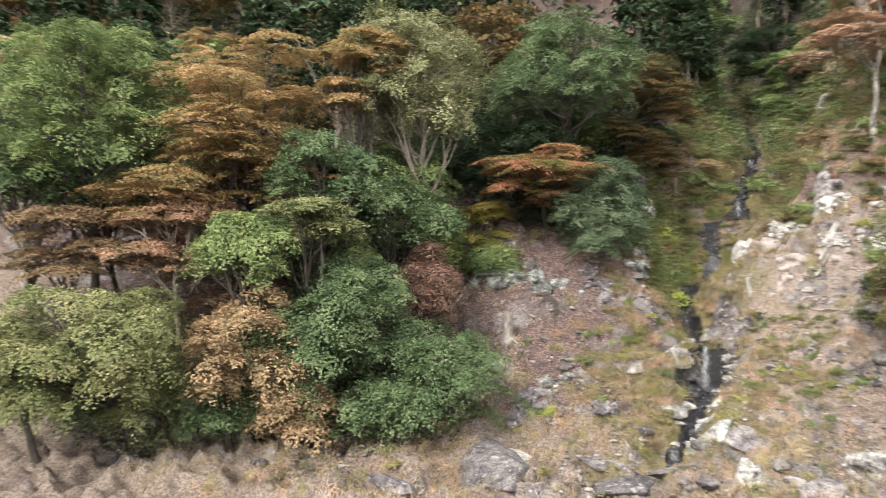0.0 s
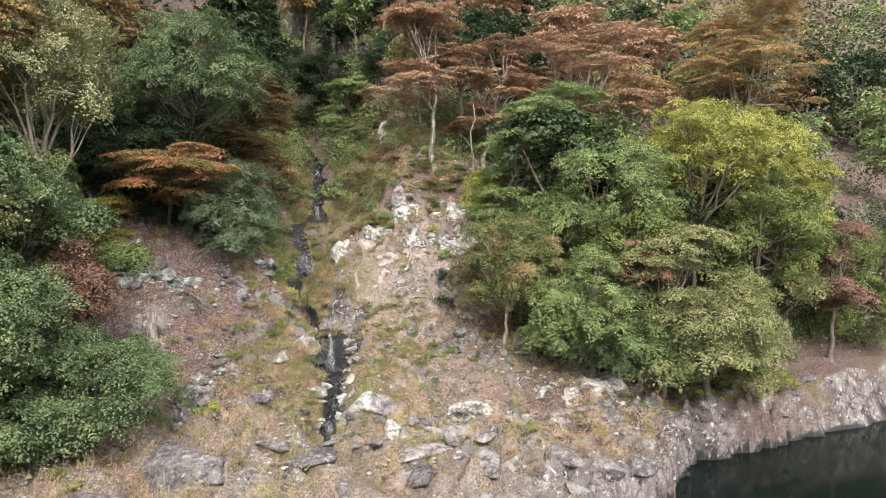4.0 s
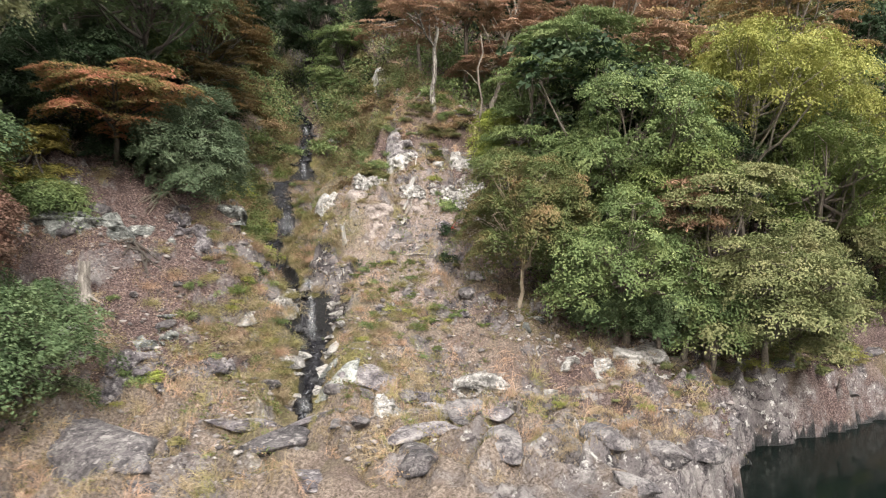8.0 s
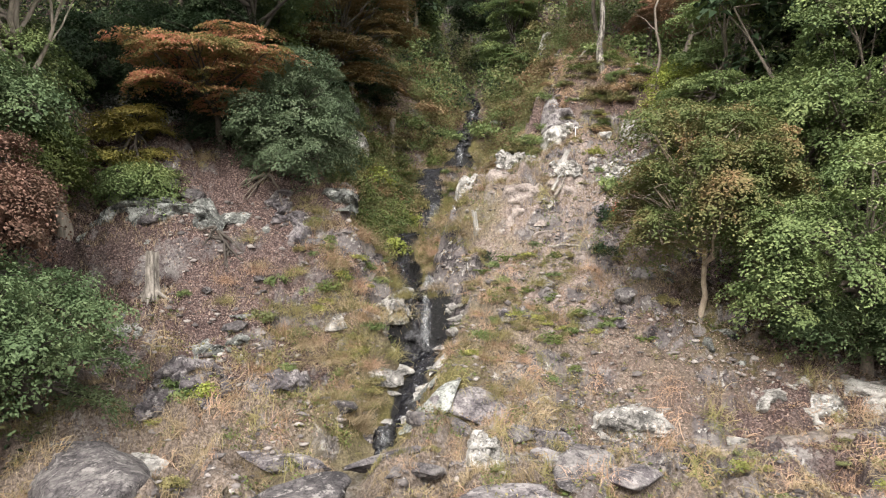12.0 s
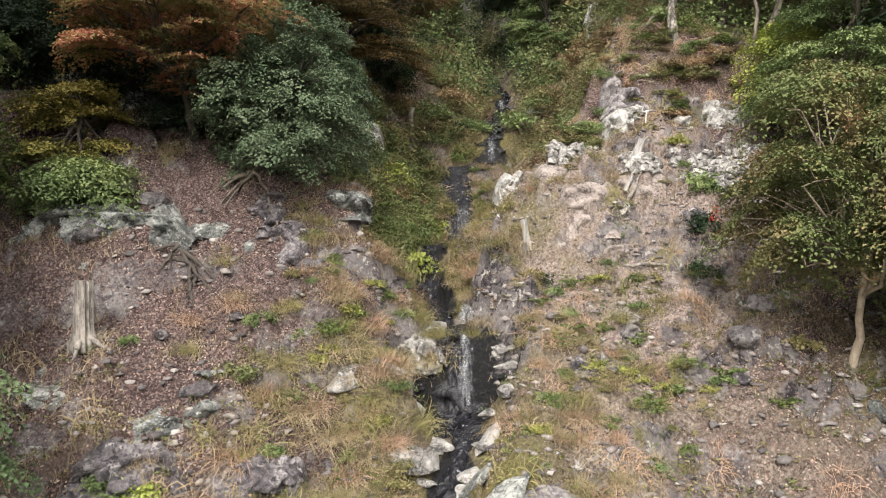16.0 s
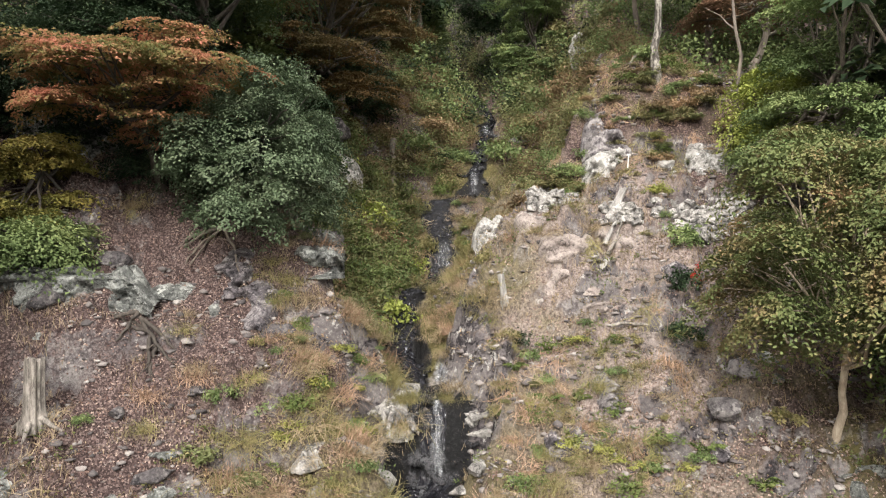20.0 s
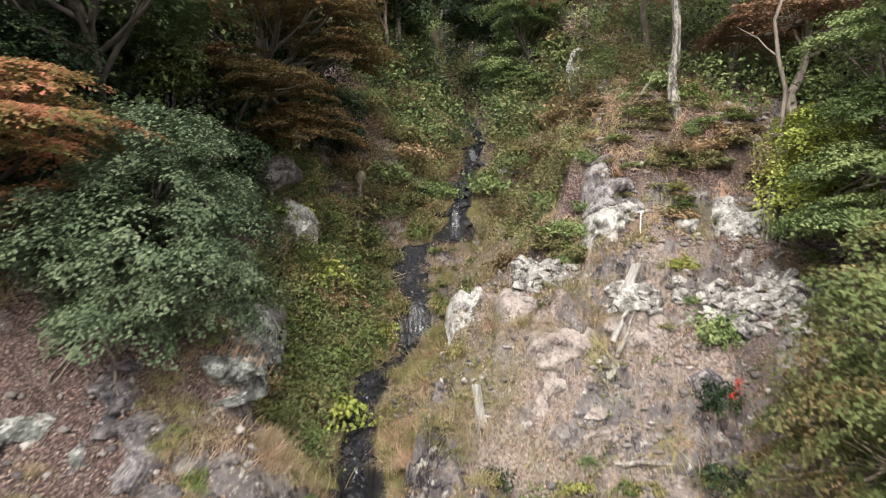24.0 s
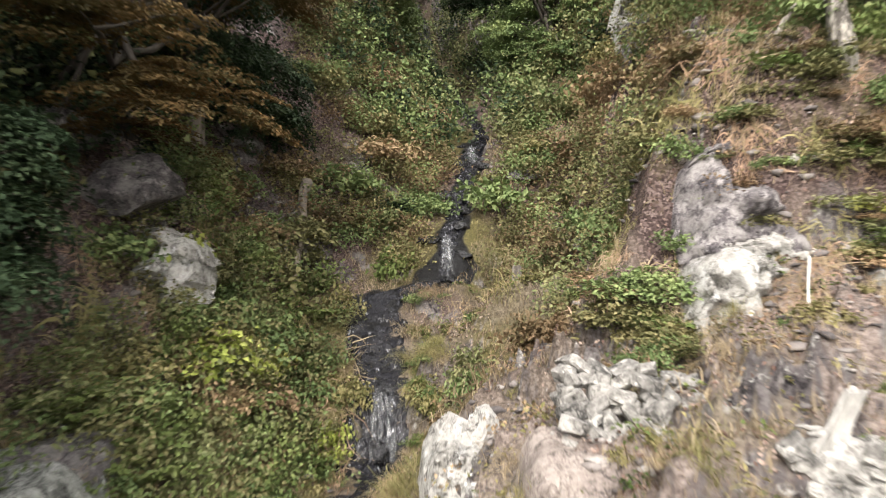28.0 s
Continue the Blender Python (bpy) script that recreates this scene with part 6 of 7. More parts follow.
for k in range(110):
    u = PR.uniform(24.5, 36)
    x, y = to_xy(u, float(curve(SHORE_V, u)) + PR.uniform(0.7, 3.2))
    bush(x, y, PR.uniform(0.3, 0.8), ("grass", "olive", "spur", "yellow", "green")[k % 5], PR.uniform(0.4, 0.8), True)
for k in range(70):
    u, v = PR.uniform(16, 24.5), PR.uniform(20, 25.5)
    if v > float(curve(SHORE_V, u)) + 0.4:
        x, y = to_xy(u, v)
        bush(x, y, PR.uniform(0.2, 0.5), ("grass", "olive", "spur", "yellow", "green")[k % 5], PR.uniform(0.4, 0.8), True)
for k in range(34):
    v = PR.uniform(36.5, 46)
    x, y = to_xy(float(curve(STREAM_U, v)) - PR.uniform(0.9, 3.4), v)
    fern(x, y, PR.uniform(0.5, 0.85), PR)


def join_bushes():
    """The smaller and farther bushes, joined."""
    for key, rows in FAR_BUSHES.items():
        if not rows:
            continue
        me = [o for o in BUSHES[key, 0].children if o.name.startswith("foliage")][0].data
        co = np.zeros(len(me.vertices) * 3, np.float32)
        me.vertices.foreach_get("co", co)
        co = co.reshape(-1, 3)
        fc = np.zeros(len(me.loops), np.int32)
        me.loops.foreach_get("vertex_index", fc)
        fc = fc.reshape(-1, 3)
        vs, fs = [], []
        for k, (x, y, z, a, s, tall) in enumerate(rows):
            c, n = math.cos(a), math.sin(a)
            vs.append(np.stack([x + s * (c * co[:, 0] - n * co[:, 1]), y + s * (n * co[:, 0] + c * co[:, 1]), z + tall * co[:, 2]], -1))
            fs.append(fc + k * len(co))
        ob = part("scrub", mesh_np("scrub", np.concatenate(vs), np.concatenate(fs)), me.materials[0])
        tagged(ob, "scattered " + BUSH_WORDS[key].replace(" bush", " scrub", 1), "scrub", kind="stuff")


join_bushes()


LEAFY = ((-9.9, 44.4, 0.42, "grass"), (-8.3, 44.7, 0.44, "grass"), (-9.7, 39.9, 0.46, "lime"), (-11.7, 44.4, 0.5, "lime"), (-11.1, 46.0, 0.46, "grass"), (-10.1, 43.9, 0.47, "bright"), (-11.9, 41.3, 0.4, "lime"), (-12.0, 43.0, 0.51, "green"))
DRY = ((-11.5, 43.1, 0.58, "yellow"), (-11.1, 41.3, 0.52, "brown"), (-10.7, 43.7, 0.44, "lime"), (-5.2, 37.8, 0.3, "grass"), (-11.5, 40.8, 0.45, "lime"), (-10.5, 47.8, 0.53, "lime"), (-10.6, 40.9, 0.45, "brown"))
RUINED = ((-0.4, 39.7, 0.36, "yellow"), (-0.8, 39.7, 0.18, "lime"), (-0.1, 39.1, 0.25, "green"), (-1.2, 38.4, 0.14, "lime"), (-3.0, 40.8, 0.2, "lime"), (0.5, 38.6, 0.46, "green"), (-4.0, 41.1, 0.24, "brown"), (-3.3, 38.8, 0.2, "grass"))
for x, y, r, k in LEAFY + DRY:
    bush(x, y, r * 1.25, k, 1.7)
for x, y, r, k in RUINED:
    bush(x, y, r, k, 1.15)


# ---- dead wood ----
def stump(x, y, high, r, rand, label, lean=(0.0, 0.0), material=None, z=None):
    """A weathered stump with flaring roots and a splintered top."""
    t = thing("stump", (x, y, gz(x, y) if z is None else z), label, "tree stump")
    k, s = 12, 22
    h = np.linspace(-0.15, high, k)
    ang = np.arange(s) / s * 2 * np.pi
    flute = 1 + 0.18 * np.sin(ang * 3 + rand.uniform(0, 6)) + rand.normal(size=s) * 0.12
    rad = r * (0.7 + 0.4 * np.exp(-np.maximum(h, 0) / (0.15 * high)))[:, None] * flute[None, :]
    top = h[:, None] + np.zeros((1, s))
    top[-1] += rand.uniform(-0.2, 0.12, s) * high * 0.3
    px = np.cos(ang) * rad + lean[0] * h[:, None]
    py = np.sin(ang) * rad + lean[1] * h[:, None]
    v = np.stack([px, py, top], -1).reshape(-1, 3)
    i, j = np.arange(k - 1)[:, None] * s, np.arange(s)[None, :]
    q = np.stack([i + j, i + (j + 1) % s, i + s + (j + 1) % s, i + s + j], -1).reshape(-1, 4)
    v = np.concatenate([v, [[lean[0] * high, lean[1] * high, high * 0.8]]])
    cap = np.stack([(k - 1) * s + np.arange(s), (k - 1) * s + (np.arange(s) + 1) % s, np.full(s, k * s), np.full(s, k * s)], -1)
    me = bpy.data.meshes.new("wood")
    me.from_pydata(v.tolist(), [], q.tolist() + [c[:3].tolist() for c in cap])
    wood = part("wood", me, material or M_DEAD, t)
    for n in range(5):
        a = n / 5 * 6.28 + rand.uniform(-0.4, 0.4)
        L = r * rand.uniform(1.5, 2.6)
        end = (math.cos(a) * L, math.sin(a) * L, max(-0.25, min(0.2, gz(x + math.cos(a) * L, y + math.sin(a) * L) - gz(x, y) - 0.03)))
        rv, rq = tube(bend((0, 0, 0.12 * high), end, rand, 6, 0.05), r * np.linspace(0.45, 0.08, 6), 6)
        part("root", mesh_np("root", rv, rq, True), material or M_DEAD, wood)
    return t


def branch(a, b, r, rand, label, forks=3, material=None, name="fallen_branch"):
    a, b = np.asarray(a, float), np.asarray(b, float)
    t = thing(name, a, label, "dead wood")
    line = bend((0, 0, 0), b - a, rand, 8, 0.04)
    v, q = tube(line, r * np.linspace(1, 0.45, 8), 8, rand, 0.12)
    stem = part("stem", mesh_np("stem", v, q, True), material or M_DEAD, t)
    for _ in range(forks):
        s = line[rand.integers(2, 7)]
        e = s + (b - a) * rand.uniform(0.15, 0.4) + rand.normal(size=3) * np.linalg.norm(b - a) * 0.16
        v, q = tube(bend(s, e, rand, 5, 0.05), r * np.linspace(0.4, 0.12, 5), 5)
        part("twig", mesh_np("twig", v, q, True), material or M_DEAD, stem)
    return t


RD = np.random.default_rng(90)
stump(-1.5, 38.85, 0.52, 0.15, RD, "pale bleached tree stump with spread roots on the ruined wall", (0.45, 0.1), M_BLEACHED, 11.1)
stump(-4.25, 36.4, 0.75, 0.12, RD, "small pale bleached stump in dry grass", (-0.15, 0.0), M_BLEACHED, 8.3)
stump(-11.6, 27.7, 1.35, 0.24, RD, "tall weathered grey stump on the leaf-strewn slope")
stump(-7.0, 47.3, 0.7, 0.14, RD, "small weathered stump beside the shelf")
stump(-12.4, 46.4, 1.0, 0.12, RD, "slender broken stump in the shade of the gully")


def lie(x, y, up=0.08):
    return (x, y, gz(x, y) + up)


branch(lie(-1.6, 37.7), lie(-1.3, 38.5, 0.2), 0.06, RD, "bleached dead branch lying on the rocky slope", 1)
branch(lie(-1.3, 36.2), lie(0.3, 36.7), 0.05, RD, "thin dead branch on the dry slope", 4)
branch(lie(-12.9, 47.4, 0.9), lie(-12.0, 45.2, 0.1), 0.16, RD, "fallen brown log lying in the dark gully", 1, M_BARK, "fallen_log")
branch(lie(-1.6, 43.2, 0.1), lie(-1.1, 43.9, 0.5), 0.06, RD, "pale forked dead branch below the tall trunk", 2)
branch(lie(-1.9, 44.2, 0.1), lie(-1.2, 44.7, 0.3), 0.08, RD, "pale dead branch lying on the spur", 2)
branch(lie(-17.0, 18.5, 0.3), lie(-12.2, 22.0, 0.35), 0.06, RD, "long pale fallen pole along the foot of the slope", 1)
for k in range(8):
    a = RD.uniform(2.4, 7.0)
    branch(lie(-10.7 + RD.normal() * 0.2, 29.75, 0.3), lie(-10.7 + math.cos(a) * 0.9, 29.6 + math.sin(a) * 0.4, 0.03), 0.055, RD, "dark twisted root exposed in the soil", 2, M_DARKBARK, "exposed_root")


for k in range(5):
    a = RD.uniform(0, 6.28)
    branch(lie(-11.0, 32.7, 0.3), lie(-11.0 + math.cos(a) * 0.9, 32.4 + math.sin(a) * 0.5), 0.05, RD, "grey root spreading below the grey-green tree", 1, M_BARK, "exposed_root")
branch((-1.7, 37.9, 9.9), (-1.42, 38.2, 10.6), 0.075, RD, "peeled pale log leaning on the bare rock", 0, M_BLEACHED, "fallen_log")


def berry_bush(x, y, r):
    c = copy_thing(BUSHES["dark", 0], pose(x, y, gz(x, y), 0, 0, 40) @ Matrix.Diagonal((r, r, r * 1.4, 1)))
    tagged(c, "dark green shrub with clusters of red berries", "bush")
    q = np.random.default_rng(91)
    pos = np.concatenate([np.array(p) + q.normal(size=(26, 3)) * 0.1 for p in ((0.1, -0.75, 0.7), (-0.1, -0.7, 0.35), (0.35, -0.6, 0.5))])
    part("berries", leaves_mesh("berries", pos, q.normal(size=pos.shape), q, 0.06, 0.055), RED_FLOWER, c)


berry_bush(0.5, 37.5, 0.55)


# ---- marker stake ----
def stake(x, y, high):
    t = thing("marker_stake", (x, y, gz(x, y)), "thin white plastic marker stake in front of pale rock", "stake")
    m, n, l, b = node_mat("white_plastic")
    b.inputs["Base Color"].default_value = (0.8, 0.8, 0.78, 1)
    v, q = tube([(0, 0, -0.1), (0, 0, high * 0.5), (0.02, 0, high)], [0.014, 0.014, 0.014], 10)
    rod = part("rod", mesh_np("rod", v, q, True), m, t)
    v, q = tube([(0.02, 0, high), (0.02, 0, high + 0.02), (0.02, 0, high + 0.03)], [0.016, 0.016, 0.003], 10)
    part("cap", mesh_np("cap", v, q, True), m, rod)


stake(-1.42, 41.2, 0.68)


def pole(x, y, z, top, label):
    t = thing("pole", (x, y, z), label, "pole")
    v, q = tube(bend((0, 0, -0.2), top, RD, 7, 0.0), np.linspace(0.05, 0.035, 7), 9, RD, 0.08)
    part("shaft", mesh_np("shaft", v, q, True), M_DEAD, t)
    v, q = tube([(0.09, -0.05, -0.15), (0.13 + top[0] * 0.4, -0.03, top[2] * 0.5), (0.1 + top[0] * 0.8, 0.02, top[2] * 0.86)], [0.03, 0.028, 0.018], 7)
    part("brace", mesh_np("brace", v, q, True), M_DEAD, t)


branch((1.9, 41.3, 14.3), (2.0, 41.7, 19.5), 0.065, RD, "slender bare grey trunk at the edge of the wood", 1, M_BARK, "bare_trunk")
pole(1.45, 41.2, 12.0, (0.3, 0.25, 1.75), "weathered thin wooden pole leaning on pale rock")


MAPLE = leaf_mat("maple_green_to_red_leaves", [(0.05, (0.05, 0.075, 0.028)), (0.45, (0.12, 0.145, 0.056)), (0.68, (0.2, 0.17, 0.08)), (0.92, (0.3, 0.175, 0.105))])


# ---- trees: crown x y z, half width, half height, root x y, leaves, habit, label ----
TREES = (
    (3.9, 33.7, 9.2, 2.9, 2.9, 3.55, 35.5, MAPLE, 0.35, "small maple with green leaves turning reddish at the top"),
    (9.1, 37.0, 13.2, 4.2, 3.4, 9.0, 39.0, GREEN, 0.5, "broad green tree on the slope above the bank"),
    (15.2, 38.2, 15.8, 4.4, 3.0, 13.5, 39.5, YELLOW, 0.5, "tree with a yellow-green autumn crown and pale stems"),
    (7.8, 33.0, 7.4, 3.0, 3.0, 8.2, 35.0, GREEN, 0.45, "leafy green tree leaning over the bank"),
    (12.0, 33.9, 8.8, 3.6, 2.6, 12.0, 35.8, OLIVE, 0.3, "tree with dull olive layered leaves above the bank"),
    (13.6, 32.8, 6.0, 3.6, 2.2, 13.6, 35.2, OLIVE, 0.45, "low grey-olive tree hanging over the water's edge"),
    (10.6, 35.2, 10.6, 3.0, 2.4, 10.6, 37.0, LIME, 0.5, "green-yellow tree in the middle of the thicket"),
    (18.0, 38.0, 11.0, 3.4, 4.2, 18.0, 39.6, LIME, 0.5, "yellow-green tree at the river's edge"),
    (21.2, 42.1, 12.0, 2.8, 5.4, 21.5, 43.0, YELLOW, 0.5, "tall yellow-green tree beside the river"),
    (23.6, 41.2, 9.6, 2.2, 2.4, 24.0, 43.0, MAROON, 0.3, "small red-brown maple above the river"),
    (27.0, 45.0, 8.0, 3.0, 4.5, 27.5, 46.5, LIME, 0.5, "yellow-green creeper-covered tree above the river"),
    (4.5, 39.6, 15.3, 2.8, 3.4, 5.0, 41.0, GREEN, 0.25, "dark green layered tree on the slope"),
    (7.0, 40.5, 17.5, 3.0, 2.6, 7.6, 42.0, GREEN, 0.3, "green layered tree behind the thicket"),
    (12.4, 38.8, 11.4, 3.0, 3.0, 12.6, 40.0, DARK, 0.45, "dark evergreen tree inside the thicket"),
    (16.4, 41.0, 13.4, 3.0, 3.2, 16.6, 42.2, DARK, 0.45, "dark evergreen tree behind the yellow crown"),
    (6.6, 37.4, 11.6, 2.4, 2.6, 6.9, 38.6, GREEN, 0.45, "green tree at the edge of the thicket"),
    (10.4, 33.8, 9.9, 1.7, 0.9, 10.6, 35.0, BROWN, 0.3, "thin reddish-brown crown among green trees"),
    (18.6, 40.6, 16.4, 3.0, 2.6, 18.8, 41.8, YELLOW, 0.45, "yellow-green tree high in the thicket"),
    (3.0, 42.0, 14.0, 1.5, 1.6, 3.3, 42.8, BRIGHT, 0.4, "bright yellow-green shrub beside the pale rocks"),
    (-1.5, 44.2, 23.2, 4.2, 2.9, -0.7, 43.2, BROWN, 0.18, "tall maple with a thin red-brown crown and pale trunk"),
    (10.1, 47.5, 22.6, 5.8, 3.4, 9.0, 48.5, BROWN, 0.18, "wide maple with red-brown layered leaves"),
    (3.5, 47.0, 22.0, 3.6, 3.2, 2.4, 46.2, BROWN, 0.18, "maple with faded red-brown layered leaves and a slim trunk"),
    (22.9, 51.5, 25.5, 6.0, 3.4, 22.0, 52.0, ORANGE, 0.2, "wide maple with dull orange layered leaves"),
    (9.4, 33.6, 5.4, 1.5, 1.2, 9.5, 34.4, MIDGREEN, 0.4, "low glossy green shrub under the thicket"),
    (7.0, 33.9, 5.6, 1.3, 0.9, 7.1, 34.5, MIDGREEN, 0.4, "low dark green shrub on the leaf-strewn slope"),
    (11.6, 33.4, 5.2, 2.0, 1.5, 11.8, 34.6, GREEN, 0.4, "low leafy green shrub hanging over the rock"),
    (15.6, 35.2, 5.0, 2.2, 2.2, 15.6, 36.6, OLIVE, 0.4, "grey-olive shrub trailing to the river's edge"),
)
UPSTREAM = (
    (-22.5, 13.6, 15.0, 4.2, 4.6, -24.5, 16.0, GREEN, 0.5, "dense dark evergreen tree"),
    (-18.4, 18.8, 15.4, 4.6, 3.2, -20.5, 22.0, ORANGE, 0.2, "wide maple with orange-brown layered leaves"),
    (-18.8, 18.0, 12.2, 4.4, 2.2, -20.0, 21.0, ORANGE, 0.2, "maple with orange-brown layered leaves over green undergrowth"),
    (-15.7, 25.6, 17.6, 3.2, 4.4, -15.2, 28.0, PALE, 0.7, "tall tree with drooping pale yellow-green leaves"),
    (-12.6, 33.2, 19.0, 3.8, 3.2, -13.5, 36.0, MIDGREEN, 0.4, "dark green tree with bright young leaves"),
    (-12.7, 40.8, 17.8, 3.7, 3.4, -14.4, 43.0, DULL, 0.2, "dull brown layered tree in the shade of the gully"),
    (-12.0, 30.6, 13.8, 2.9, 1.4, -13.6, 33.4, RED, 0.16, "small maple with green, orange and red layered leaves"),
    (-14.8, 16.8, 6.3, 2.1, 2.5, -15.8, 19.4, TAN, 0.45, "small tree with dry tan leaves"),
    (-13.7, 20.0, 6.7, 2.8, 3.2, -14.3, 22.4, MIDGREEN, 0.45, "dense green tree at the foot of the slope"),
    (-11.0, 22.4, 5.2, 2.7, 2.2, -11.4, 24.4, MIDGREEN, 0.45, "low dense green tree at the foot of the slope"),
    (-17.8, 12.4, 5.9, 3.6, 3.0, -19.6, 15.4, OLIVE, 0.4, "low tree with dull olive and brown leaves"),
    (-13.0, 23.8, 8.3, 1.2, 1.8, -13.2, 25.0, MAROON, 0.5, "slender maroon shrub at the edge of the wood"),
    (-20.3, 17.4, 9.6, 4.2, 2.4, -20.8, 19.8, BROWN, 0.3, "brownish mixed tree in the wood"),
    (-16.6, 20.4, 10.0, 2.6, 2.4, -17.2, 22.2, GREEN, 0.4, "green tree below the orange maples"),
    (-14.8, 23.2, 11.4, 2.8, 2.0, -15.6, 25.0, MIDGREEN, 0.45, "deep green tree in the wood's edge"),
    (-10.1, 32.9, 11.9, 2.3, 2.4, -11.0, 33.2, GREY, 0.5, "rounded tree with glossy grey-green leaves on the slope"),
    (-15.6, 30.8, 11.5, 1.5, 1.1, -15.7, 31.6, GOLD, 0.25, "yellowing shrub at the top of a rock ledge"),
    (-14.3, 29.8, 9.7, 1.3, 0.9, -14.4, 30.4, GREEN, 0.35, "low leafy green shrub on the rock ledge"),
    # the next dark evergreens are added to fill the wood's deep shade
    (-15.4, 33.5, 15.0, 3.2, 2.6, -16.0, 35.0, DARK, 0.4, "dark evergreen tree added to fill the deep shade"),
    (-12.4, 36.4, 13.6, 2.4, 2.0, -13.4, 38.0, DARK, 0.4, "dark evergreen shrub added to fill the shade above the gully"),
    (-15.6, 41.0, 15.4, 2.8, 2.6, -16.4, 42.4, DARK, 0.4, "dark evergreen tree filling the shade behind the brown maple"),
    (-14.6, 45.4, 17.6, 2.8, 2.6, -15.4, 46.6, DARK, 0.4, "dark evergreen tree filling the shade at the gully's side"),
    (-19.6, 33.0, 15.2, 2.6, 2.4, -20.2, 34.2, DARK, 0.4, "dark evergreen tree added to darken the shaded slope"),
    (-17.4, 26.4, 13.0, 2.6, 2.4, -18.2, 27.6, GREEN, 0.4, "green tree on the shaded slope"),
    (-13.2, 34.0, 12.4, 2.0, 1.6, -13.8, 35.0, DARK, 0.4, "dark shrub filling the shade behind the red maple"),
    (-18.6, 36.6, 17.4, 3.0, 3.0, -19.4, 38.0, DARK, 0.4, "dark evergreen tree filling the shade of the deep wood"),
    (-8.6, 57.4, 23.0, 2.8, 2.4, -8.3, 57.8, GREEN, 0.25, "green layered tree with a slender pale trunk in the gully"),
    (-5.2, 59.0, 27.0, 3.2, 2.6, -4.8, 60.0, DARK, 0.4, "dark tree at the top of the spur"),
    (-12.6, 64.0, 27.0, 3.2, 3.0, -11.2, 65.0, DARK, 0.4, "dark tree above the upper gully"),
    (-17.0, 58.0, 24.0, 3.0, 3.0, -17.6, 59.0, GREEN, 0.4, "green tree above the upper gully"),
    (-24.9, 12.2, 13.4, 2.8, 2.5, -25.5, 13.4, MIDGREEN, 0.45, "dense deep green evergreen tree in the wood"),
    (-23.4, 15.0, 12.6, 2.5, 2.3, -24.0, 16.2, MIDGREEN, 0.45, "deep green evergreen tree between maples"),
    (-21.5, 12.7, 10.2, 2.4, 1.3, -22.1, 13.9, RUST, 0.22, "layered tree with dull brown and green leaves"),
    (-18.5, 15.5, 10.2, 2.4, 1.3, -19.1, 16.7, BROWN, 0.22, "layered maple with faded brown leaves"),
    (-15.1, 16.6, 10.0, 1.7, 1.4, -15.7, 17.8, GREEN, 0.4, "green tree below faded maples"),
    (-15.0, 20.0, 13.0, 2.2, 1.8, -15.6, 21.2, MIDGREEN, 0.45, "deep green tree beside the orange maple"),
    (-13.8, 18.5, 10.9, 1.9, 0.9, -14.4, 19.7, OLIVE, 0.25, "layered olive and brown tree at the wood edge"),
    (-17.3, 26.2, 11.0, 2.3, 1.6, -17.9, 27.4, OLIVE, 0.35, "olive-green shrub above the ledge"),
    (-15.5, 27.1, 10.2, 1.6, 1.3, -16.1, 28.3, LIME, 0.35, "yellow-green shrub above the ledge"),
    (-19.6, 10.5, 5.6, 2.3, 2.4, -20.2, 11.7, OLIVE, 0.4, "grey-olive shrub over the rocky bank"),
    (-16.2, 22.9, 17.8, 2.2, 1.8, -16.8, 24.1, ORANGE, 0.22, "orange-brown layered maple behind the pale tree"),
    (-14.2, 18.2, 6.7, 1.6, 1.6, -14.8, 19.4, MIDGREEN, 0.45, "deep green tree at the foot of the slope"),
    (-15.4, 36.1, 17.2, 1.5, 1.5, -15.8, 36.9, GREY, 0.5, "small grey-green evergreen tree behind the red maple"),
    (-13.7, 37.3, 17.4, 0.9, 1.3, -14.1, 38.1, LIME, 0.3, "slender light green young tree in the shade"),
    (19.5, 39.2, 8.4, 2.3, 1.8, 19.6, 40.4, OLIVE, 0.4, "grey-olive tree leaning over the river"),
    (15.9, 36.0, 7.6, 2.1, 1.6, 16.0, 37.2, OLIVE, 0.4, "olive-green tree above the river's edge"),
    (16.0, 40.9, 13.0, 2.8, 2.2, 16.2, 42.0, GREEN, 0.45, "green tree filling the thicket"),
    (19.5, 42.1, 11.9, 2.8, 2.4, 19.7, 43.2, LIME, 0.45, "yellow-green tree behind the river's edge"),
    (23.6, 43.4, 10.0, 1.9, 1.4, 23.7, 44.4, MAROON, 0.25, "small dark red layered maple by the river"),
    (-21.0, 14.0, 4.4, 1.7, 1.3, -21.2, 14.8, MIDGREEN, 0.45, "low dark shrub at the foot of the wood"),
    (-18.5, 15.2, 4.3, 1.7, 1.3, -18.7, 16.0, OLIVE, 0.4, "low olive shrub at the foot of the wood"),
    (-16.2, 16.5, 4.2, 1.6, 1.2, -16.4, 17.3, MIDGREEN, 0.45, "low green shrub at the foot of the wood"),
    (-14.2, 18.2, 4.2, 1.5, 1.2, -14.4, 19.0, TAN, 0.4, "low shrub with dry tan leaves at the foot of the wood"),
    (-12.2, 20.4, 4.2, 1.5, 1.2, -12.4, 21.2, MIDGREEN, 0.45, "low green shrub below the dense tree"),
)
NEAR = (0, 3, 11, 12, 15, 18, 23, 24, 25) + tuple(len(TREES) + k for k in (4, 5, 6, 8, 9, 11, 16, 17, 18, 19, 24))
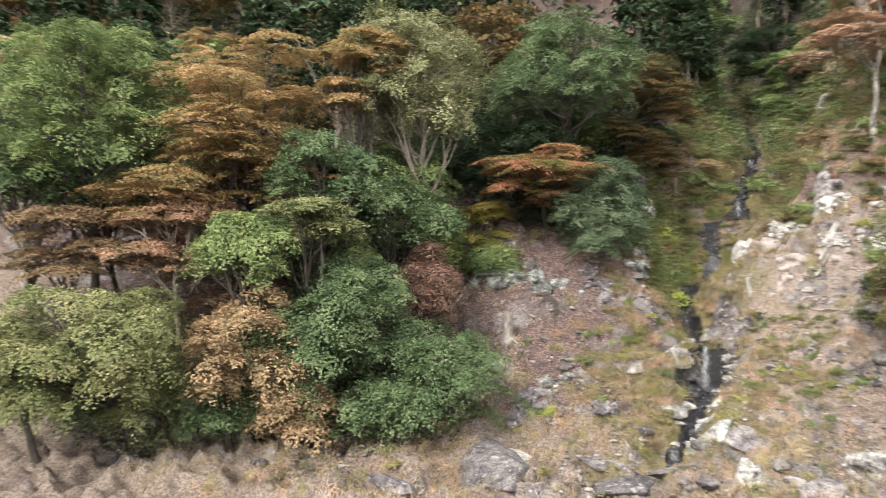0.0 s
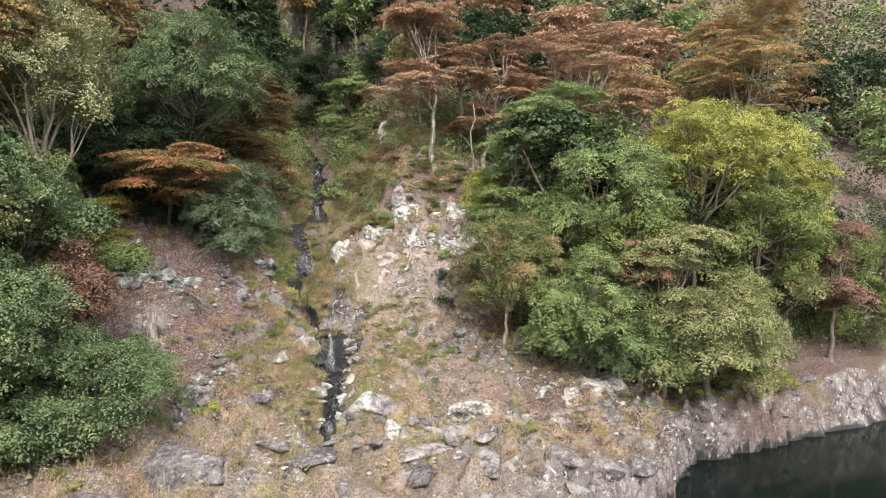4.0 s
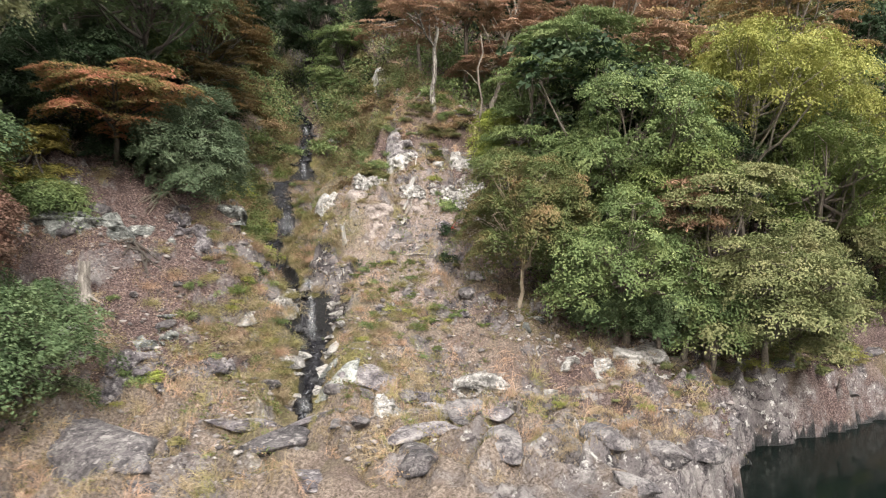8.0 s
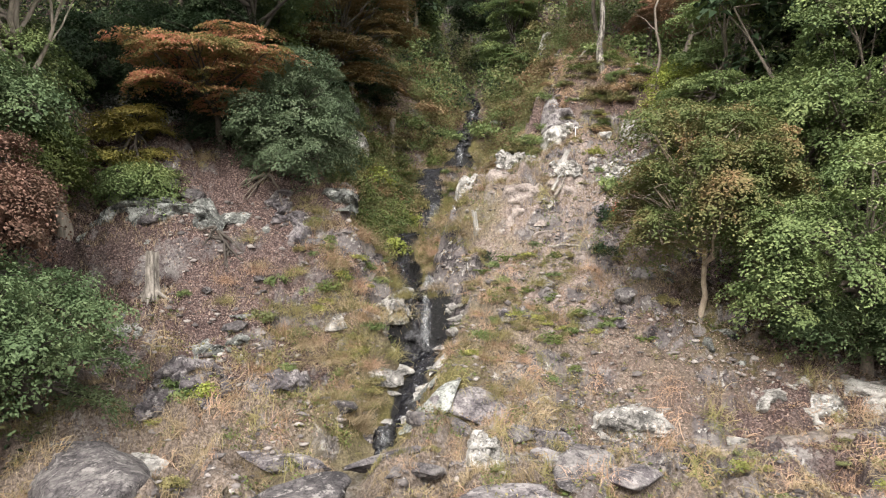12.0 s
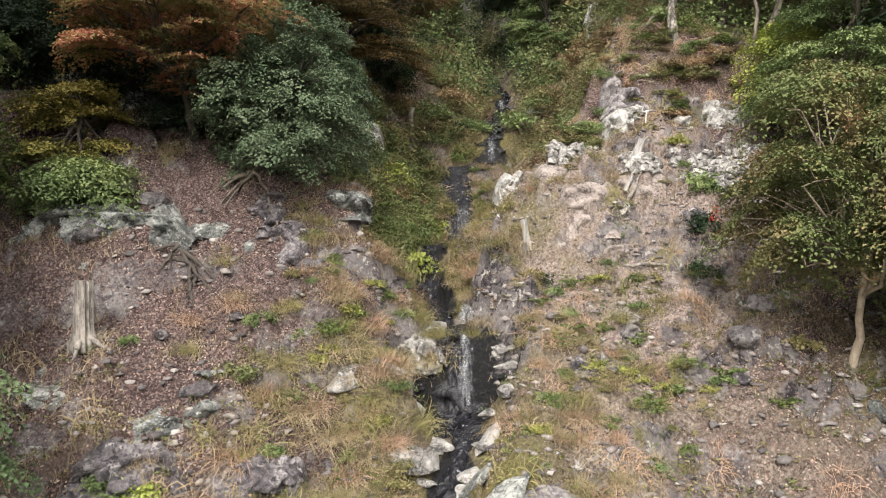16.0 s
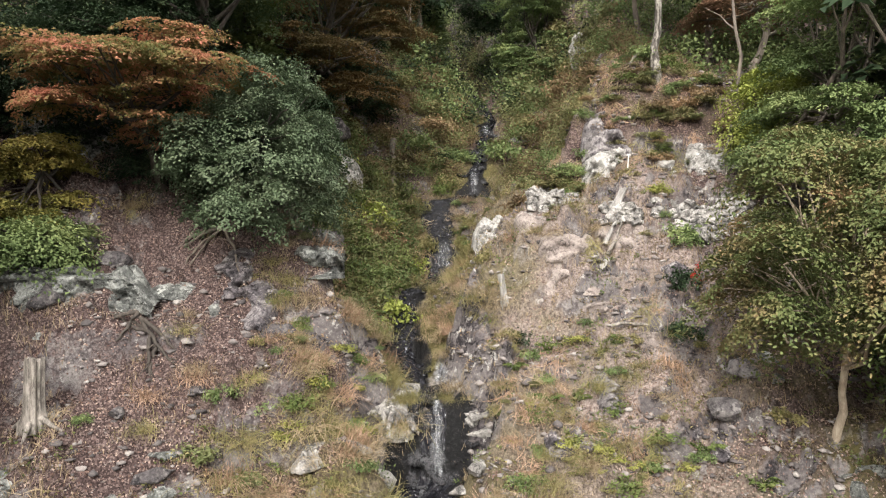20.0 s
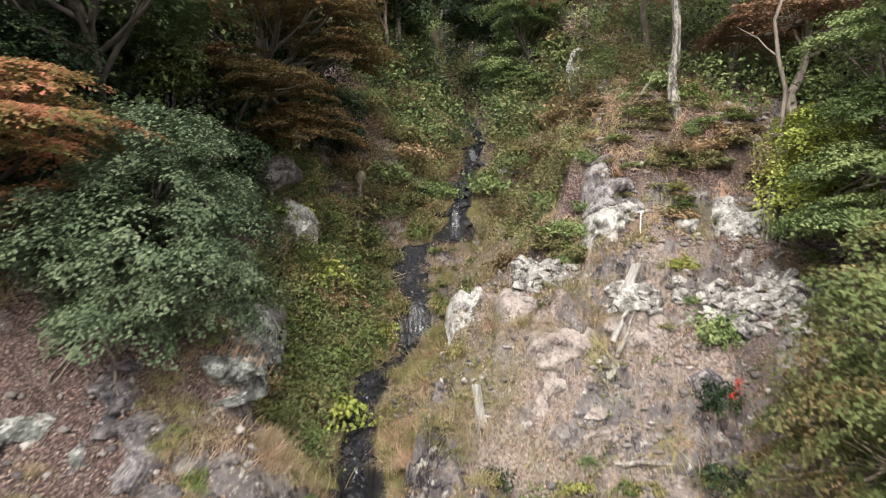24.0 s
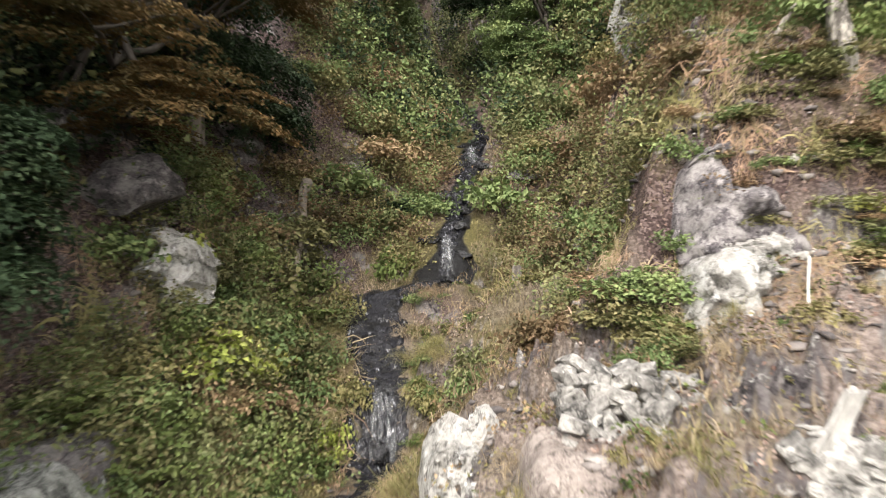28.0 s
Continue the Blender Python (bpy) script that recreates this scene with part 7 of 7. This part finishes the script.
for i, (x, y, z, rx, rz, bx, by, leafy, flat, label) in enumerate(TREES + UPSTREAM):
    r = np.random.default_rng(100 + i)
    layered, grey = flat <= 0.3, leafy is GREY
    if grey:
        crown = lobes_of(x, y, z, rx, rz, r, 16, spread=0.66)
    elif layered:
        crown = tiers(x, y, z, rx, rz, r, 18 if rx > 2.5 else 12)
    else:
        crown = billows(x, y, z, rx, rz, r, 26 if rx > 2.5 else 18)
    if i == 0:
        bark = M_PEELED
    elif i == 19:
        bark = M_MOTTLED
    elif leafy in (YELLOW, BROWN, PALE):
        bark = M_PALEBARK
    else:
        bark = M_BARK if i < len(TREES) else M_DARKBARK
    fill = 1.1 if leafy is RED else 2.6 if grey else 1.4 if i == 0 else 1.0
    leaves, leaf = (130, 0.09) if grey else (170, 0.095) if i == 0 else (165, 0.105) if i in NEAR else (135, 0.12)
    tree("tree", root(bx, by), crown, leafy, bark, r, label, clumps=int((90 + 24 * rx * rz) * fill * (1.0 if grey else 0.88)), leaves=leaves, leaf=leaf, flat=flat, clump_r=0.42 if grey else 0.6,
         trunk_r={0: 0.1, 19: 0.145}.get(i, 0.1 + 0.02 * rz), lean=(0.75, -0.7) if i == 19 else (0, 0), upright=2.2 if layered else 0.9, twigs=4)


# ---- the wood behind ----
def conifer(name, rand, high, wide, label):
    """A dark cedar: a straight trunk and drooping whorls of foliage."""
    t = thing(name, (0, 0, -60), label, "tree")
    v, q = tube([(0, 0, -0.5), (0, 0, high * 0.5), (0.1, 0, high)], [0.24, 0.15, 0.02], 8)
    part("trunk", mesh_np("trunk", v, q, True), M_BARK, t)
    n = 2600
    h = rand.uniform(0.22, 1.0, n) ** 0.8
    a = rand.integers(0, 400, n) * 2.399 + rand.normal(size=n) * 0.22
    layer = np.floor(h * 16) / 16 + 0.03 * rand.random(n)
    r = wide * (1.05 - layer) ** 0.8 * rand.uniform(0.15, 1.0, n) ** 0.6 * (0.75 + 0.5 * vnoise(np.stack([a * 1.2, layer * 9, 0 * a], -1)))
    pos = np.stack([np.cos(a) * r, np.sin(a) * r, high * layer - 0.35 * r + rand.normal(size=n) * 0.12], -1)
    nor = np.stack([np.cos(a) * 0.5, np.sin(a) * 0.5, 1 + 0 * a], -1) + rand.normal(size=(n, 3)) * 0.4
    part("crown", leaves_mesh("crown", pos, nor, rand, 0.5, 0.2), DARK, t)
    return t


def wood_tree(mat, bark, flat, rx, rz, high, seed, label):
    r = np.random.default_rng(seed)
    return tree("tree", (0, 0, -60), [(a, b, c - 60, d, e, f) for a, b, c, d, e, f in lobes_of(0, 0, high, rx, rz, r, 7, spread=0.75)], mat, bark, r, label,
                clumps=95, leaves=28, leaf=0.36, flat=flat, clump_r=0.8, trunk_r=0.16, twigs=3, upright=1.2)


KINDS = [
    conifer("tree", np.random.default_rng(801), 15, 2.6, "tall dark cedar in the wood"),
    conifer("tree", np.random.default_rng(802), 12, 2.2, "dark cedar in the wood"),
    wood_tree(DARK, M_BARK, 0.5, 3.0, 3.2, 6.5, 803, "dark evergreen tree in the wood"),
    wood_tree(GREEN, M_BARK, 0.5, 3.0, 3.0, 6.5, 804, "green tree in the wood"),
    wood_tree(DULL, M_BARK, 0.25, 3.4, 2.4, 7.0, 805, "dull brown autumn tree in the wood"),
    wood_tree(BROWN, M_PALEBARK, 0.2, 3.6, 2.2, 8.0, 806, "red-brown maple in the wood"),
    wood_tree(OLIVE, M_BARK, 0.4, 2.8, 2.6, 5.5, 807, "olive-green tree in the wood"),
    wood_tree(ORANGE, M_PALEBARK, 0.25, 3.2, 2.2, 6.5, 808, "orange-brown maple in the wood"),
]


def plant_wood():
    r = np.random.default_rng(81)
    placed = []
    tries = 0
    while len(placed) < 190 and tries < 9000:
        tries += 1
        u, v = r.uniform(-62, 85), 24 + 76 * r.random() ** 1.25
        d = u - float(curve(STREAM_U, v))
        if v < 78 and (-3.2 < d < 3.6 if v < 52 else -2.4 < d < 2.6):
            continue
        foot = 27.5 - 0.3 * max(0, -u - 1) + 0.06 * max(0, u - 26)
        left_wood = (u < -1.5 and v > foot + 1) or (u < 4.5 and v > 35) or (u < 7.5 and v > 44)
        right_wood = (u > 23 and v > foot + 2.5) or (u > 20.5 and v > 37) or (u > 19.5 and v > 43)
        high_wood = v > 53
        if d > 0 and v < 56 and u < 19.5:
            continue
        if not (left_wood or right_wood or high_wood):
            continue
        gap = 2.6 if v < 50 else 3.6
        if any((u - a) ** 2 + (v - b) ** 2 < gap * gap for a, b in placed):
            continue
        placed.append((u, v))
        if d < 0:
            k = r.choice(8, p=(0.22, 0.16, 0.28, 0.12, 0.12, 0.02, 0.04, 0.04))
        else:
            k = r.choice(8, p=(0.0, 0.02, 0.24, 0.22, 0.1, 0.2, 0.12, 0.1))
        x, y = to_xy(u, v)
        s = r.uniform(0.75, 1.25)
        c = copy_thing(KINDS[k], pose(x, y, gz(x, y), 0, 0, r.uniform(0, 360)))
        c.scale = (s, s, s * r.uniform(0.9, 1.15))
        tagged(c, group="trees of the wood")


plant_wood()


def gully_cedars():
    r = np.random.default_rng(83)
    for v in np.arange(55, 84, 1.7):
        for side in (-1, 1):
            d = side * r.uniform(3.2, 7.0)
            if side > 0 and v < 59:
                continue
            x, y = to_xy(float(curve(STREAM_U, v)) + d, v)
            c = copy_thing(KINDS[r.integers(4)], pose(x, y, gz(x, y), 0, 0, r.uniform(0, 360)))
            k = r.uniform(0.6, 1.0)
            c.scale = (k, k, k)
            tagged(c, group="trees of the wood")


gully_cedars()
for t in KINDS + list(BUSHES.values()):
    for o in (*t.children_recursive, t):
        bpy.data.objects.remove(o)
